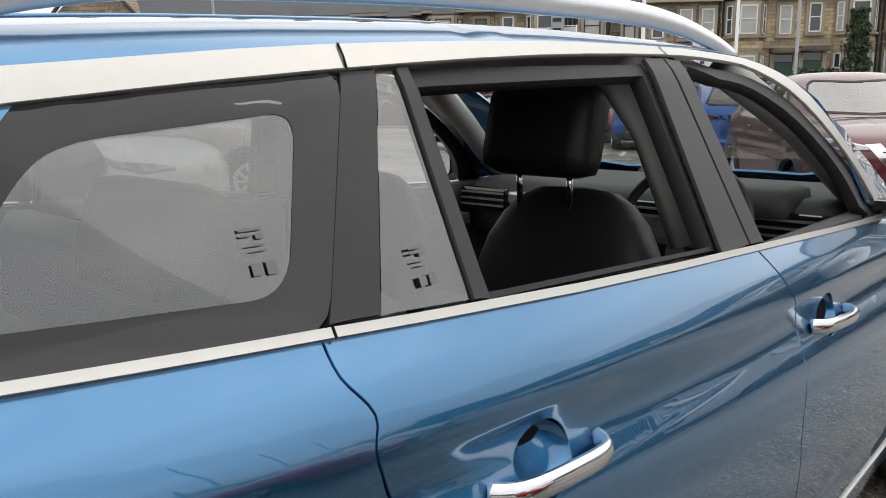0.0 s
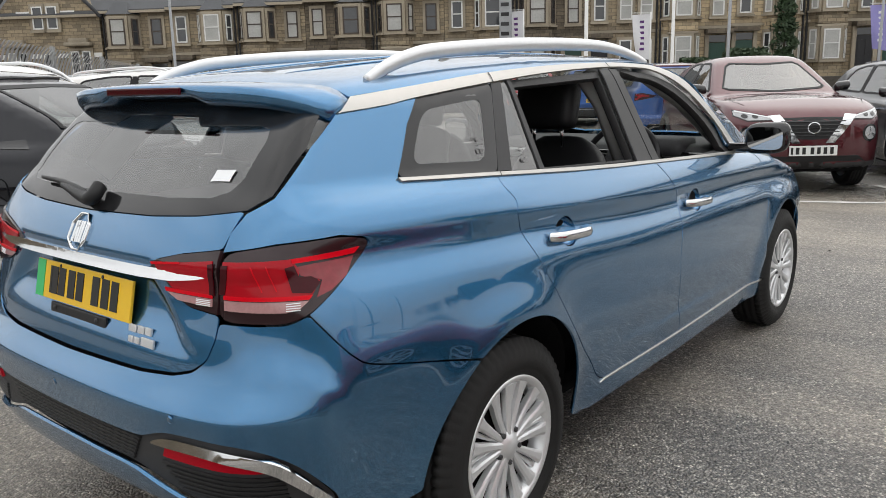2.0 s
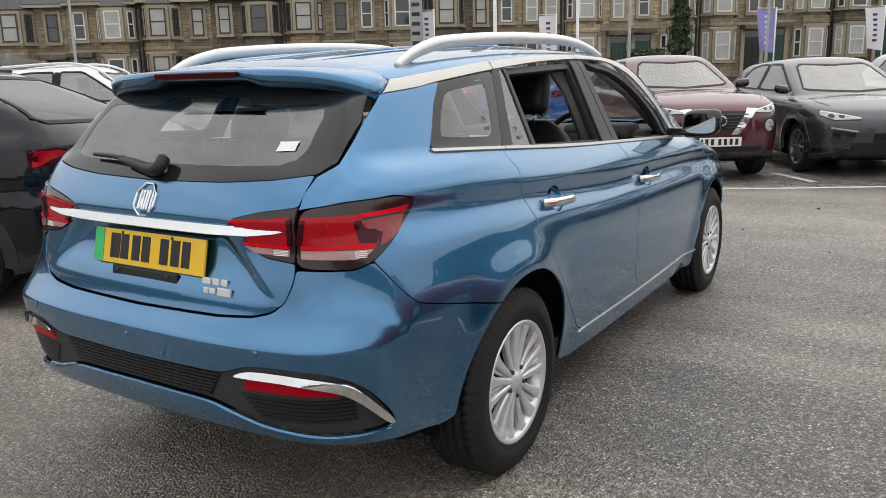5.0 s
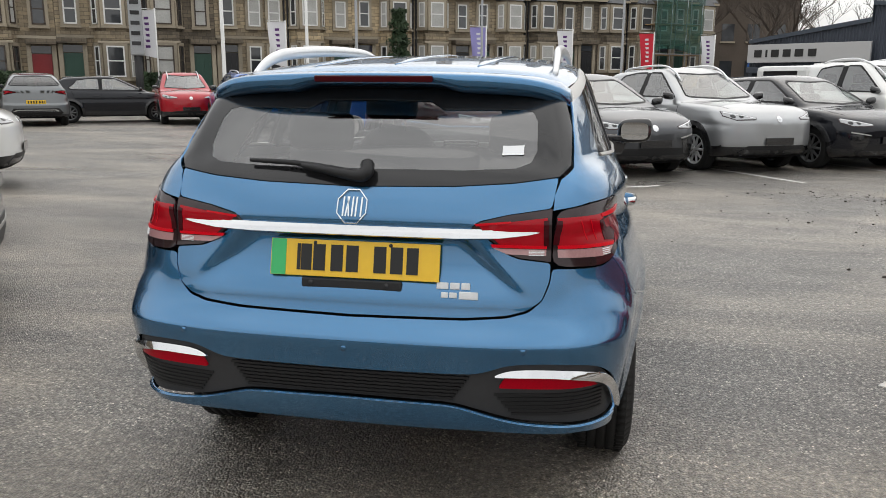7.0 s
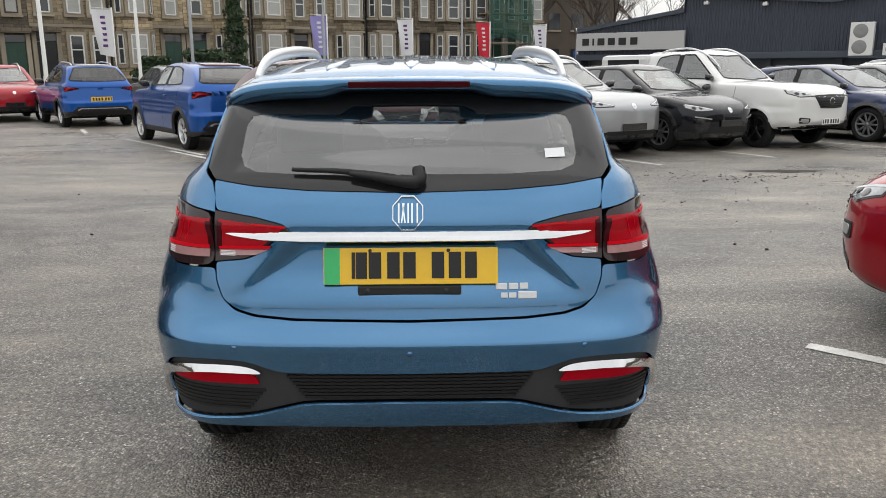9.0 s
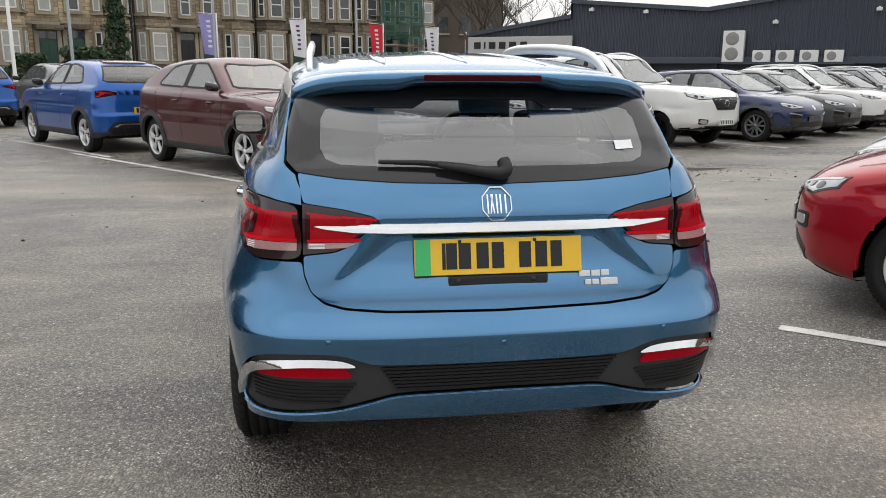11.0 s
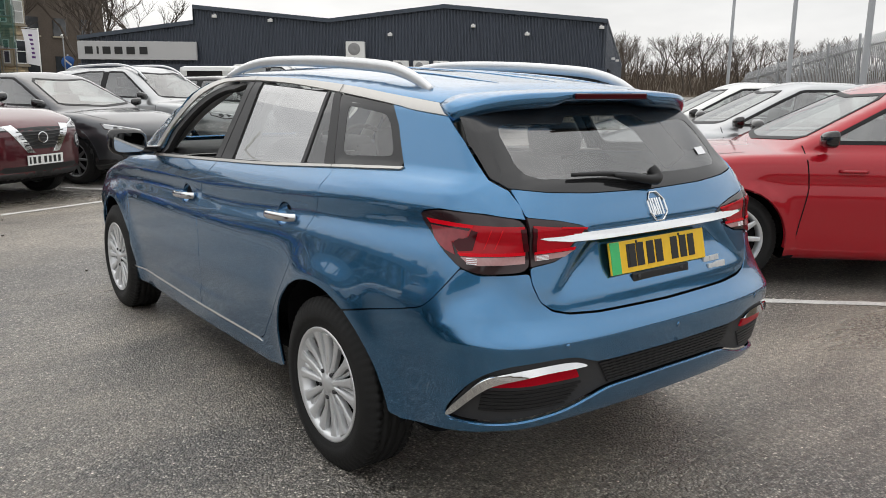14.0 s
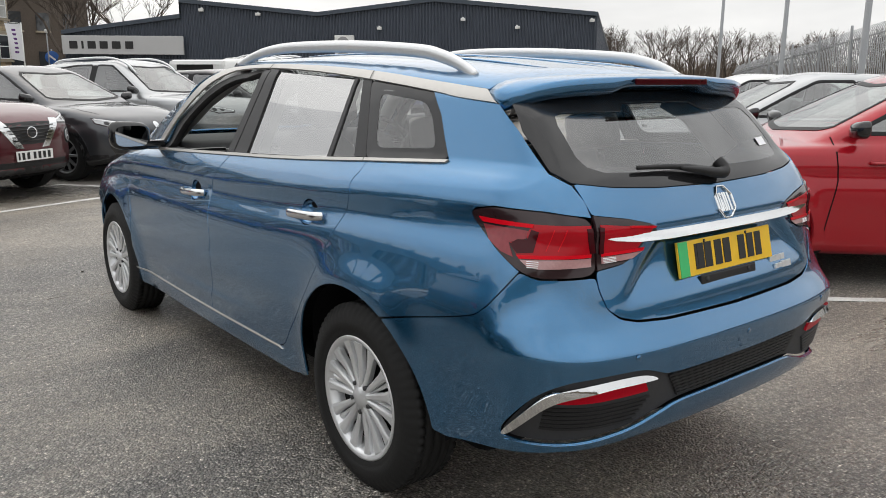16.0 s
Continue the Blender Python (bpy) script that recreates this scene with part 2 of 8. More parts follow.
def smax(a, b, k):
    h = np.clip(0.5 + 0.5 * (a - b) / k, 0, 1)
    return b + (a - b) * h + k * h * (1 - h)


def smin(a, b, k):
    return -smax(-a, -b, k)


def solve_ray(field, start, way, far):
    """The places where rays from inside a body leave it."""
    low, high = np.zeros(len(start)), np.full(len(start), far)
    at = lambda t: field(*(start + way * t[:, None]).T)
    for _ in range(9):
        mid = (low + high) / 2
        out = at(mid) > 0
        high, low = np.where(out, mid, high), np.where(out, low, mid)
    below, above = at(low), at(high)
    for _ in range(5):
        mid = low + (high - low) * np.clip(below / (below - above - 1e-12), 0.02, 0.98)
        v = at(mid)
        out = v > 0
        high, above, low, below = np.where(out, mid, high), np.where(out, v, above * 0.5), np.where(out, low, mid), np.where(out, below * 0.5, v)
    return start + way * mid[:, None]


def gradient(field, p, e=0.002):
    g = np.stack([field(*(p + d).T) - field(*(p - d).T) for d in np.eye(3) * e], -1)
    return g / np.maximum(np.linalg.norm(g, axis=1), 1e-9)[:, None]


# the estate car
E_SEC = curve((0.10, 0.70), (0.17, 0.765), (0.24, 0.790), (0.33, 0.803), (0.45, 0.822), (0.60, 0.838), (0.72, 0.838), (0.82, 0.828), (0.92, 0.812), (1.02, 0.792), (1.2, 0.75))
E_CREASE = curve((-0.60, 1.03), (-0.40, 1.023), (-0.2, 1.018), (0.1, 1.0), (0.4, 0.975), (0.9, 0.942), (1.4, 0.928), (2.0, 0.915), (2.5, 0.89), (3.2, 0.80))
E_REAR = curve((0.20, -0.66), (0.29, -0.79), (0.36, -0.858), (0.42, -0.885), (0.50, -0.901), (0.60, -0.914), (0.646, -0.919), (0.655, -0.915), (0.680, -0.893), (0.715, -0.865), (0.75, -0.850), (0.80, -0.838), (0.90, -0.814), (0.97, -0.806), (1.02, -0.788), (1.10, -0.738), (1.18, -0.68))
E_FRONT = curve((0.15, 3.28), (0.25, 3.44), (0.45, 3.52), (0.62, 3.54), (0.72, 3.50), (0.80, 3.40), (0.90, 3.1))
E_BELT = curve((-0.7, 1.12), (-0.25, 1.115), (0.2, 1.09), (1.1, 1.045), (2.0, 1.025), (2.35, 1.00), (2.7, 0.955), (3.1, 0.88), (3.4, 0.79), (3.6, 0.70))
E_ROOF = curve((-0.6, 1.375), (-0.3, 1.415), (0.2, 1.455), (0.8, 1.477), (1.2, 1.475), (1.6, 1.452), (1.9, 1.405), (2.1, 1.36))
E_LEDGE = curve((-0.86, 0.735), (-0.815, 0.742), (-0.755, 0.755), (-0.66, 0.718), (-0.615, 0.668), (-0.56, 0.62))
E_DOOR = curve((0.4, 0.475), (0.6, 0.465), (1.2, 0.428), (2.2, 0.415))
E_GLASS = curve((1.0, -0.79), (1.09, -0.728), (1.17, -0.665), (1.25, -0.588), (1.33, -0.495), (1.42, -0.38))


def ease(u):
    u = np.clip(u, 0, 1)
    return u * u * (3 - 2 * u)


def estate(x, y, z):
    x = np.abs(x)
    crease = E_CREASE(y)
    under = E_SEC(z) - 0.020 * np.exp(-((crease - 0.060 - z) / 0.055) ** 2) * np.clip((y + 0.9) / 0.4, 0, 1)
    over = E_SEC(crease) - 0.002 - 0.50 * (z - crease)
    taper = (0.085 + 0.03 * np.clip((z - 0.7) / 0.3, 0, 1)) * np.clip(0.15 - y, 0, 2) ** 2 + 0.028 * np.clip(y - 1.9, 0, 3) ** 2
    flare = 0.022 * np.exp(-(np.hypot(y, z - 0.36) - 0.33) ** 2 / 0.008) + 0.022 * np.exp(-(np.hypot(y - 2.665, z - 0.36) - 0.33) ** 2 / 0.008)
    side = x - smin(under + flare * (z < 0.85), over, 0.010) + taper
    rear = E_REAR(z) + 0.05 * x ** 2 + 0.24 * x ** 4 - y
    front = y - E_FRONT(z) + 0.12 * x ** 2 + 0.55 * x ** 4
    side = side - 0.008 * ease((E_DOOR(y) - z) / 0.035) * ease((y - 0.5) / 0.8) * ease((2.2 - y) / 0.8)
    side = side - 0.014 * np.exp(-((z - 0.70) / 0.13) ** 2) * ease((0.50 - y) / 0.55)
    lower = smax(smax(smax(side, rear, 0.16), front, 0.2), z - E_BELT(y) - 0.02 + 0.05 * x ** 2, 0.05)
    step = z - E_LEDGE(y)
    lower = lower + 0.011 * ease((step + 0.030) / 0.075) * ease((0.17 - step) / 0.12) * ease((x - 0.55) / 0.14) * ease((-0.57 - y) / 0.12) * (z < 0.95)
    gx = 0.765 - 0.41 * (z - 1.02) - 0.11 * np.clip(0.3 - y, 0, 2) ** 2 - 0.10 * np.clip(y - 1.5, 0, 2) ** 2
    gside = (x - gx) * 0.92
    groof = z - E_ROOF(y) + 0.075 * x ** 2 + 0.12 * x ** 4
    grear = (E_GLASS(z) + 0.06 * x ** 2 + 0.25 * x ** 4 - y) * 0.75
    gfront = (y - 2.74 + (z - 1.0) * 2.25 + 0.25 * x ** 2) * 0.4
    green = smax(smax(smax(gside, grear, 0.05), gfront, 0.06), groof, 0.07)
    green = smax(green, 0.97 - z, 0.03)
    return smin(lower, green, 0.03)

# ---- mesh tools ----
from mathutils.geometry import delaunay_2d_cdt


def thing(name, label, category, group="", kind="", at=None):
    ob = new(name)
    ob.empty_display_size = 0.2
    tagged(ob, label, category, group, kind)
    if at is not None:
        ob.matrix_basis = at
    return ob


def add(name, verts, faces, mats, parent=None, normals=None, smooth=False, label="", index=None):
    """A mesh object, linked as one part under parent."""
    me = bpy.data.meshes.new(name)
    me.from_pydata([tuple(map(float, v)) for v in verts], [], [tuple(map(int, f)) for f in faces])
    for m in mats if isinstance(mats, (list, tuple)) else [mats]:
        me.materials.append(m)
    if index is not None:
        me.polygons.foreach_set("material_index", np.asarray(index, np.int32))
    if smooth or normals is not None:
        me.polygons.foreach_set("use_smooth", np.ones(len(me.polygons), bool))
    me.update()
    if normals is not None:
        me.normals_split_custom_set_from_vertices([tuple(map(float, v)) for v in normals])
    ob = new(name, me)
    if parent is not None:
        ob.parent = parent
    if label:
        tagged(ob, label)
    return ob


def part(name, bm, mat, parent=None, label="", smooth=False):
    me = bpy.data.meshes.new(name)
    bm.to_mesh(me)
    bm.free()
    me.materials.append(mat)
    if smooth:
        me.polygons.foreach_set("use_smooth", np.ones(len(me.polygons), bool))
    ob = new(name, me)
    if parent is not None:
        ob.parent = parent
    if label:
        tagged(ob, label)
    return ob


def box_into(bm, centre, size, bevel=0.0, turn=None):
    """A block added to a bmesh, with its edges rounded."""
    m = Matrix.Translation(centre) @ (turn or Matrix.Identity(4)) @ Matrix.Diagonal((*size, 1))
    made = bmesh.ops.create_cube(bm, size=1.0, matrix=m)
    if bevel:
        edges = list({e for v in made["verts"] for e in v.link_edges})
        bmesh.ops.bevel(bm, geom=edges, offset=bevel, segments=2, profile=0.6, affect="EDGES")


def block(name, centre, size, mat, parent=None, bevel=0.0, turn=None, label="", smooth=False):
    bm = bmesh.new()
    box_into(bm, centre, size, bevel, turn)
    return part(name, bm, mat, parent, label, smooth)


def tube(name, points, radius, mat, parent=None, sides=10, label="", closed=False, radii=None, squash=None):
    """A tube swept along points; radii may vary; squash: (width, height) factors."""
    p = np.array(points, float)
    t = np.gradient(p, axis=0)
    t /= np.linalg.norm(t, axis=1)[:, None] + 1e-12
    up = np.array([0, 0, 1.0]) if abs(t[:, 2]).mean() < 0.9 else np.array([0, 1.0, 0])
    a = np.cross(t, up)
    a /= np.linalg.norm(a, axis=1)[:, None] + 1e-12
    b = np.cross(a, t)
    r = np.array(radii if radii is not None else [radius] * len(p), float)
    w, h = squash or (1, 1)
    ang = np.arange(sides) * 2 * math.pi / sides
    v = (p[:, None] + r[:, None, None] * (w * np.cos(ang)[None, :, None] * a[:, None] + h * np.sin(ang)[None, :, None] * b[:, None])).reshape(-1, 3)
    f = [(i * sides + j, i * sides + (j + 1) % sides, (i + 1) * sides + (j + 1) % sides, (i + 1) * sides + j) for i in range(len(p) - 1) for j in range(sides)]
    f += [tuple(range(sides))[::-1], tuple((len(p) - 1) * sides + j for j in range(sides))]
    return add(name, v, f, mat, parent, smooth=True, label=label)


def lathe(name, profile, mat, parent=None, segments=64, label="", axis="x", index=None, mats=None, wobble=None):
    """A profile of (radius, along) turned about the x axis."""
    q = np.array(profile, float)
    ang = np.arange(segments) * 2 * math.pi / segments
    r = q[:, 0][:, None] * np.ones(segments)
    if wobble is not None:
        r = r + wobble(np.arange(len(q))[:, None], np.arange(segments)[None])
    v = np.stack([np.repeat(q[:, 1][:, None], segments, 1), r * np.cos(ang), r * np.sin(ang)], -1).reshape(-1, 3)
    f = [(i * segments + j, (i + 1) * segments + j, (i + 1) * segments + (j + 1) % segments, i * segments + (j + 1) % segments) for i in range(len(q) - 1) for j in range(segments)]
    return add(name, v, f, mat, parent, smooth=True, label=label)


def dense(loop, step, closed=True):
    """Points every step along a polyline."""
    pts = [np.array(p, float) for p in loop]
    out = []
    for a, b in zip(pts, pts[1:] + pts[:1] if closed else pts[1:]):
        n = max(1, int(np.ceil(np.linalg.norm(b - a) / step)))
        out += [a + (b - a) * k / n for k in range(n)]
    return np.array(out if closed else out + [pts[-1]])


def rounded(loop, r=0.02, n=4):
    """A closed loop with its corners rounded by about r."""
    p = [np.array(q, float) for q in loop]
    out = []
    for a, b, c in zip(p[-1:] + p[:-1], p, p[1:] + p[:1]):
        la, lc = np.linalg.norm(a - b), np.linalg.norm(c - b)
        s, e = b + (a - b) * min(r / max(la, 1e-9), 0.45), b + (c - b) * min(r / max(lc, 1e-9), 0.45)
        out += [(1 - u) ** 2 * s + 2 * u * (1 - u) * b + u * u * e for u in np.linspace(0, 1, n)]
    return [tuple(q) for q in out]


def flowing(points, n=5, closed=False):
    """A smooth line through points."""
    p = [np.array(q, float) for q in points]
    out = []
    m = len(p)
    for i in range(m if closed else m - 1):
        a, b, c, d = (p[(i + k) % m] if closed else p[min(max(i + k, 0), m - 1)] for k in (-1, 0, 1, 2))
        for u in np.arange(n) / n:
            out.append(0.5 * (2 * b + (c - a) * u + (2 * a - 5 * b + 4 * c - d) * u * u + (3 * b - a - 3 * c + d) * u ** 3))
    return [tuple(q) for q in out + ([] if closed else [p[-1]])]


def inside(q, loops):
    """Even-odd test of points against loops."""
    hit = np.zeros(len(q), bool)
    for loop in loops:
        a, b = np.asarray(loop), np.roll(np.asarray(loop), -1, 0)
        for (x0, y0), (x1, y1) in zip(a, b):
            if y0 != y1:
                cross = (y0 > q[:, 1]) != (y1 > q[:, 1])
                hit ^= cross & (q[:, 0] < (x1 - x0) * (q[:, 1] - y0) / (y1 - y0) + x0)
    return hit


def shrunk(loop, by):
    """A closed loop drawn inwards."""
    p = np.asarray(loop, float)
    area = np.sum(p[:, 0] * np.roll(p[:, 1], -1) - np.roll(p[:, 0], -1) * p[:, 1])
    t = np.roll(p, -1, 0) - np.roll(p, 1, 0)
    t /= np.linalg.norm(t, axis=1)[:, None] + 1e-12
    return p + by * np.sign(area) * np.stack([-t[:, 1], t[:, 0]], -1)


WRAP_R, WRAP_Y = 0.75, -0.1


def wrapped(x, y, z):
    """The place of a point on the chart that runs round the tail."""
    return (math.atan2(x, WRAP_Y - y) * WRAP_R, z)


def on_chart(chart, q):
    """Inner start and way of the rays of a chart at its points q."""
    u, v = q[:, 0], q[:, 1]
    o, e = np.zeros_like(u), np.ones_like(u)
    if chart == "side":
        return np.stack([o, u, v], -1), np.stack([e, o, o], -1)
    if chart == "rear":
        return np.stack([u, o + 0.3, v], -1), np.stack([o, -e, o], -1)
    if chart == "front":
        return np.stack([u, o + 0.9, v], -1), np.stack([o, e, o], -1)
    if chart == "wrap":
        a = u / WRAP_R
        return np.stack([o, o + WRAP_Y, v], -1), np.stack([np.sin(a), -np.cos(a), o], -1)
    return np.stack([u, v, o + 0.6], -1), np.stack([o, o, e], -1)


def panel(name, field, chart, loops, mat, parent, res=0.035, lift=0.0, side=1, rim=0.008, gap=0.0025, label="", bend=None):
    """A piece of a body's surface, cut out along closed loops of its chart, with turned-in edges. side: -1 mirrors it. bend(p, q): moves its points."""
    loops = [shrunk(dense(loop, res * 0.7), gap if k == 0 else -gap) for k, loop in enumerate(loops)]
    low, high = np.min(loops[0], 0), np.max(loops[0], 0)
    gx, gy = np.meshgrid(np.arange(low[0], high[0], res), np.arange(low[1], high[1], res))
    grid = np.stack([gx.ravel(), gy.ravel()], -1) + res * 0.37
    edge = np.concatenate(loops)
    if len(grid):
        grid = grid[inside(grid, loops)]
    if len(grid):
        near = ((grid[:, None] - edge[None]) ** 2).sum(-1).min(1)
        grid = grid[near > (0.45 * res) ** 2]
    links, at = [], 0
    for loop in loops:
        links += [(at + i, at + (i + 1) % len(loop)) for i in range(len(loop))]
        at += len(loop)
    q = np.concatenate([edge, grid]) if len(grid) else edge
    got = delaunay_2d_cdt([Vector(p) for p in q], links, [], 0, 1e-7)
    q = np.array([tuple(p) for p in got[0]])
    faces = np.array([f for f in got[2] if len(f) == 3])
    faces = faces[inside(q[faces].mean(1), loops)]
    start, way = on_chart(chart, q)
    p = solve_ray(field, start, way, 4.0)
    nor = gradient(field, p)
    if bend is not None:
        p = bend(p, q)
        acc = np.zeros_like(p)
        fn = np.cross(p[faces[:, 1]] - p[faces[:, 0]], p[faces[:, 2]] - p[faces[:, 0]])
        fn *= np.sign(np.sum(fn * nor[faces[:, 0]], 1))[:, None]
        for k in range(3):
            np.add.at(acc, faces[:, k], fn)
        nor = acc / (np.linalg.norm(acc, axis=1)[:, None] + 1e-12)
    p = p + nor * lift
    flip = np.sum(np.cross(p[faces[:, 1]] - p[faces[:, 0]], p[faces[:, 2]] - p[faces[:, 0]]) * nor[faces[:, 0]], 1) < 0
    faces[flip] = faces[flip][:, ::-1]
    faces = [tuple(f) for f in faces]
    verts, norms = [p], [nor]
    if rim:
        count = {}
        for f in faces:
            for a, b in ((f[0], f[1]), (f[1], f[2]), (f[2], f[0])):
                count[(a, b)] = True
        rims = [(a, b) for a, b in count if (b, a) not in count]
        base = len(p)
        for k, (a, b) in enumerate(rims):
            along = p[b] - p[a]
            out = np.cross(along, (nor[a] + nor[b]) / 2)
            out /= np.linalg.norm(out) + 1e-12
            verts.append(np.array([p[a], p[b], p[b] - nor[b] * rim, p[a] - nor[a] * rim]))
            norms.append(np.array([out * 0.8 + nor[a] * 0.5, out * 0.8 + nor[b] * 0.5, out, out]))
            faces.append((base + 4 * k + 1, base + 4 * k, base + 4 * k + 3, base + 4 * k + 2))
    verts, norms = np.concatenate(verts), np.concatenate(norms)
    norms /= np.linalg.norm(norms, axis=1)[:, None] + 1e-12
    if side < 0:
        verts, norms, faces = verts * (-1, 1, 1), norms * (-1, 1, 1), [f[::-1] for f in faces]
    return add(name, verts, faces, mat, parent, normals=norms, label=label)


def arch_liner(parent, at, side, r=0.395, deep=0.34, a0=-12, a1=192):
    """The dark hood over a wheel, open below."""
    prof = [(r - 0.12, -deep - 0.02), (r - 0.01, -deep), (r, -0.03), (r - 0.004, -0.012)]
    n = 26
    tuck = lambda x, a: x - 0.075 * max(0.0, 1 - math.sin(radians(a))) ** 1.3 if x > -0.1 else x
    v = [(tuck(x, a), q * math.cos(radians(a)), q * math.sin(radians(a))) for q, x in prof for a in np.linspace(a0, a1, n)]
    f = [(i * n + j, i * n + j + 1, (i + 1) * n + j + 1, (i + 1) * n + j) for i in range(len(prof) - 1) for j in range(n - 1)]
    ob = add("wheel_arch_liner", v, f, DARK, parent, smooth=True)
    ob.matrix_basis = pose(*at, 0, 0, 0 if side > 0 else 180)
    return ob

# ---- ground, lines ----
def ground():
    n = 60
    r = 900.0
    v = [(0, 0, 0)] + [(r * math.cos(2 * math.pi * k / n), r * math.sin(2 * math.pi * k / n), 0) for k in range(n)]
    ob = add("ground", v, [(0, 1 + k, 1 + (k + 1) % n) for k in range(n)], ASPHALT)
    tagged(ob, "worn damp grey tarmac of a car park", "ground", kind="structure")


def strip(a, b, width=0.10):
    """A painted bay line from a to b."""
    a, b = Vector((*a, 0)), Vector((*b, 0))
    side = (b - a).normalized().cross(Vector((0, 0, 1))) * width / 2
    n = max(2, int((b - a).length / 0.15))
    rnd = random.Random(int(a.x * 100 + b.y * 10))
    v = []
    for k in range(n + 1):
        p = a + (b - a) * k / n
        v += [p - side * rnd.uniform(0.8, 1.05) + Vector((0, 0, 0.004)), p + side * rnd.uniform(0.8, 1.05) + Vector((0, 0, 0.004))]
    ob = add("bay_line", v, [(2 * k, 2 * k + 1, 2 * k + 3, 2 * k + 2) for k in range(n)], LINE)
    tagged(ob, "worn white painted parking bay line", "line", "bay lines", "structure")


ground()
for a, b in (((2.03, 0.83), (6.2, -2.9)), ((3.9, 3.0), (7.9, -0.6)), ((5.6, 4.8), (9.6, 1.2)), ((-4.62, 11.37), (-1.07, 6.84)), ((-6.4, 14.0), (-3.8, 10.6)), ((0.35, 7.32), (1.57, 8.0)), ((0.18, 8.82), (0.75, 8.13)),
             ((-0.9, 6.85), (0.35, 7.32)), ((2.5, 10.6), (3.6, 8.75)), ((4.6, 12.0), (5.75, 9.7)), ((7.6, 13.0), (8.6, 11.0)), ((-2.85, -0.05), (-6.2, -2.3)), ((-4.2, 2.05), (-7.6, -0.2)), ((-8.6, 17.0), (-7.9, 15.6))):
    strip(a, b)


def crumbs():
    """Loose dirt and broken tarmac lying on the car park."""
    rnd = random.Random(9)
    v, f = [], []
    for cx, cy, rx, ry, count in ((4.4, 7.4, 2.4, 0.7, 260), (3.2, 5.4, 2.5, 2.0, 90), (-3.0, 5.5, 3.0, 2.5, 30), (0.0, -2.2, 3.0, 1.2, 40)):
        for _ in range(count):
            x, y, r = rnd.gauss(cx, rx * 0.5), rnd.gauss(cy, ry * 0.5), rnd.uniform(0.005, 0.020) * rnd.random() ** 0.5
            b, n = len(v), 6
            for z, q in ((0.0, 1.0), (r * 0.7, 0.75)):
                for k in range(n):
                    a = 2 * math.pi * k / n
                    s = r * q * rnd.uniform(0.7, 1.2)
                    v.append((x + s * math.cos(a), y + s * math.sin(a), z + 0.001))
            f += [(b + k, b + (k + 1) % n, b + n + (k + 1) % n, b + n + k) for k in range(n)] + [tuple(b + n + k for k in range(n))]
    ob = add("loose_dirt", v, f, material("dark_dirt", (0.050, 0.042, 0.034), 0.9, vary=0.4))
    tagged(ob, "crumbs of dark dirt scattered on the tarmac", "dirt", kind="stuff")
    # a broken patch with ragged edges
    ring = [(5.05 + 0.55 * math.cos(t) * rnd.uniform(0.75, 1.2), 7.95 + 0.16 * math.sin(t) * rnd.uniform(0.7, 1.25), 0.004) for t in np.linspace(0, 2 * math.pi, 40)[:-1]]
    ob = add("tarmac_patch", ring + [(5.05, 7.95, 0.004)], [(k, (k + 1) % 39, 39) for k in range(39)], material("broken_tarmac", (0.045, 0.040, 0.034), 0.9, vary=0.4, grain=30))
    tagged(ob, "dark broken patch in the tarmac", "ground", kind="structure")


crumbs()

# ---- the blue estate car ----
def side_x(field, y, z):
    return float(solve_ray(field, np.array([[0.0, y, z]]), np.array([[1.0, 0, 0]]), 4.0)[0, 0])


def arc(cy, cz, r, a0, a1, n=14):
    """Points on a wheel arch from angle a0 to a1, degrees from the front."""
    return [(cy + r * math.cos(radians(a)), cz + r * math.sin(radians(a))) for a in np.linspace(a0, a1, n)]


def mirrored(loop):
    """A loop of a right half, from the middle to the middle, closed by its mirror image."""
    return loop + [(-u, v) for u, v in reversed(loop) if abs(u) > 1e-6]


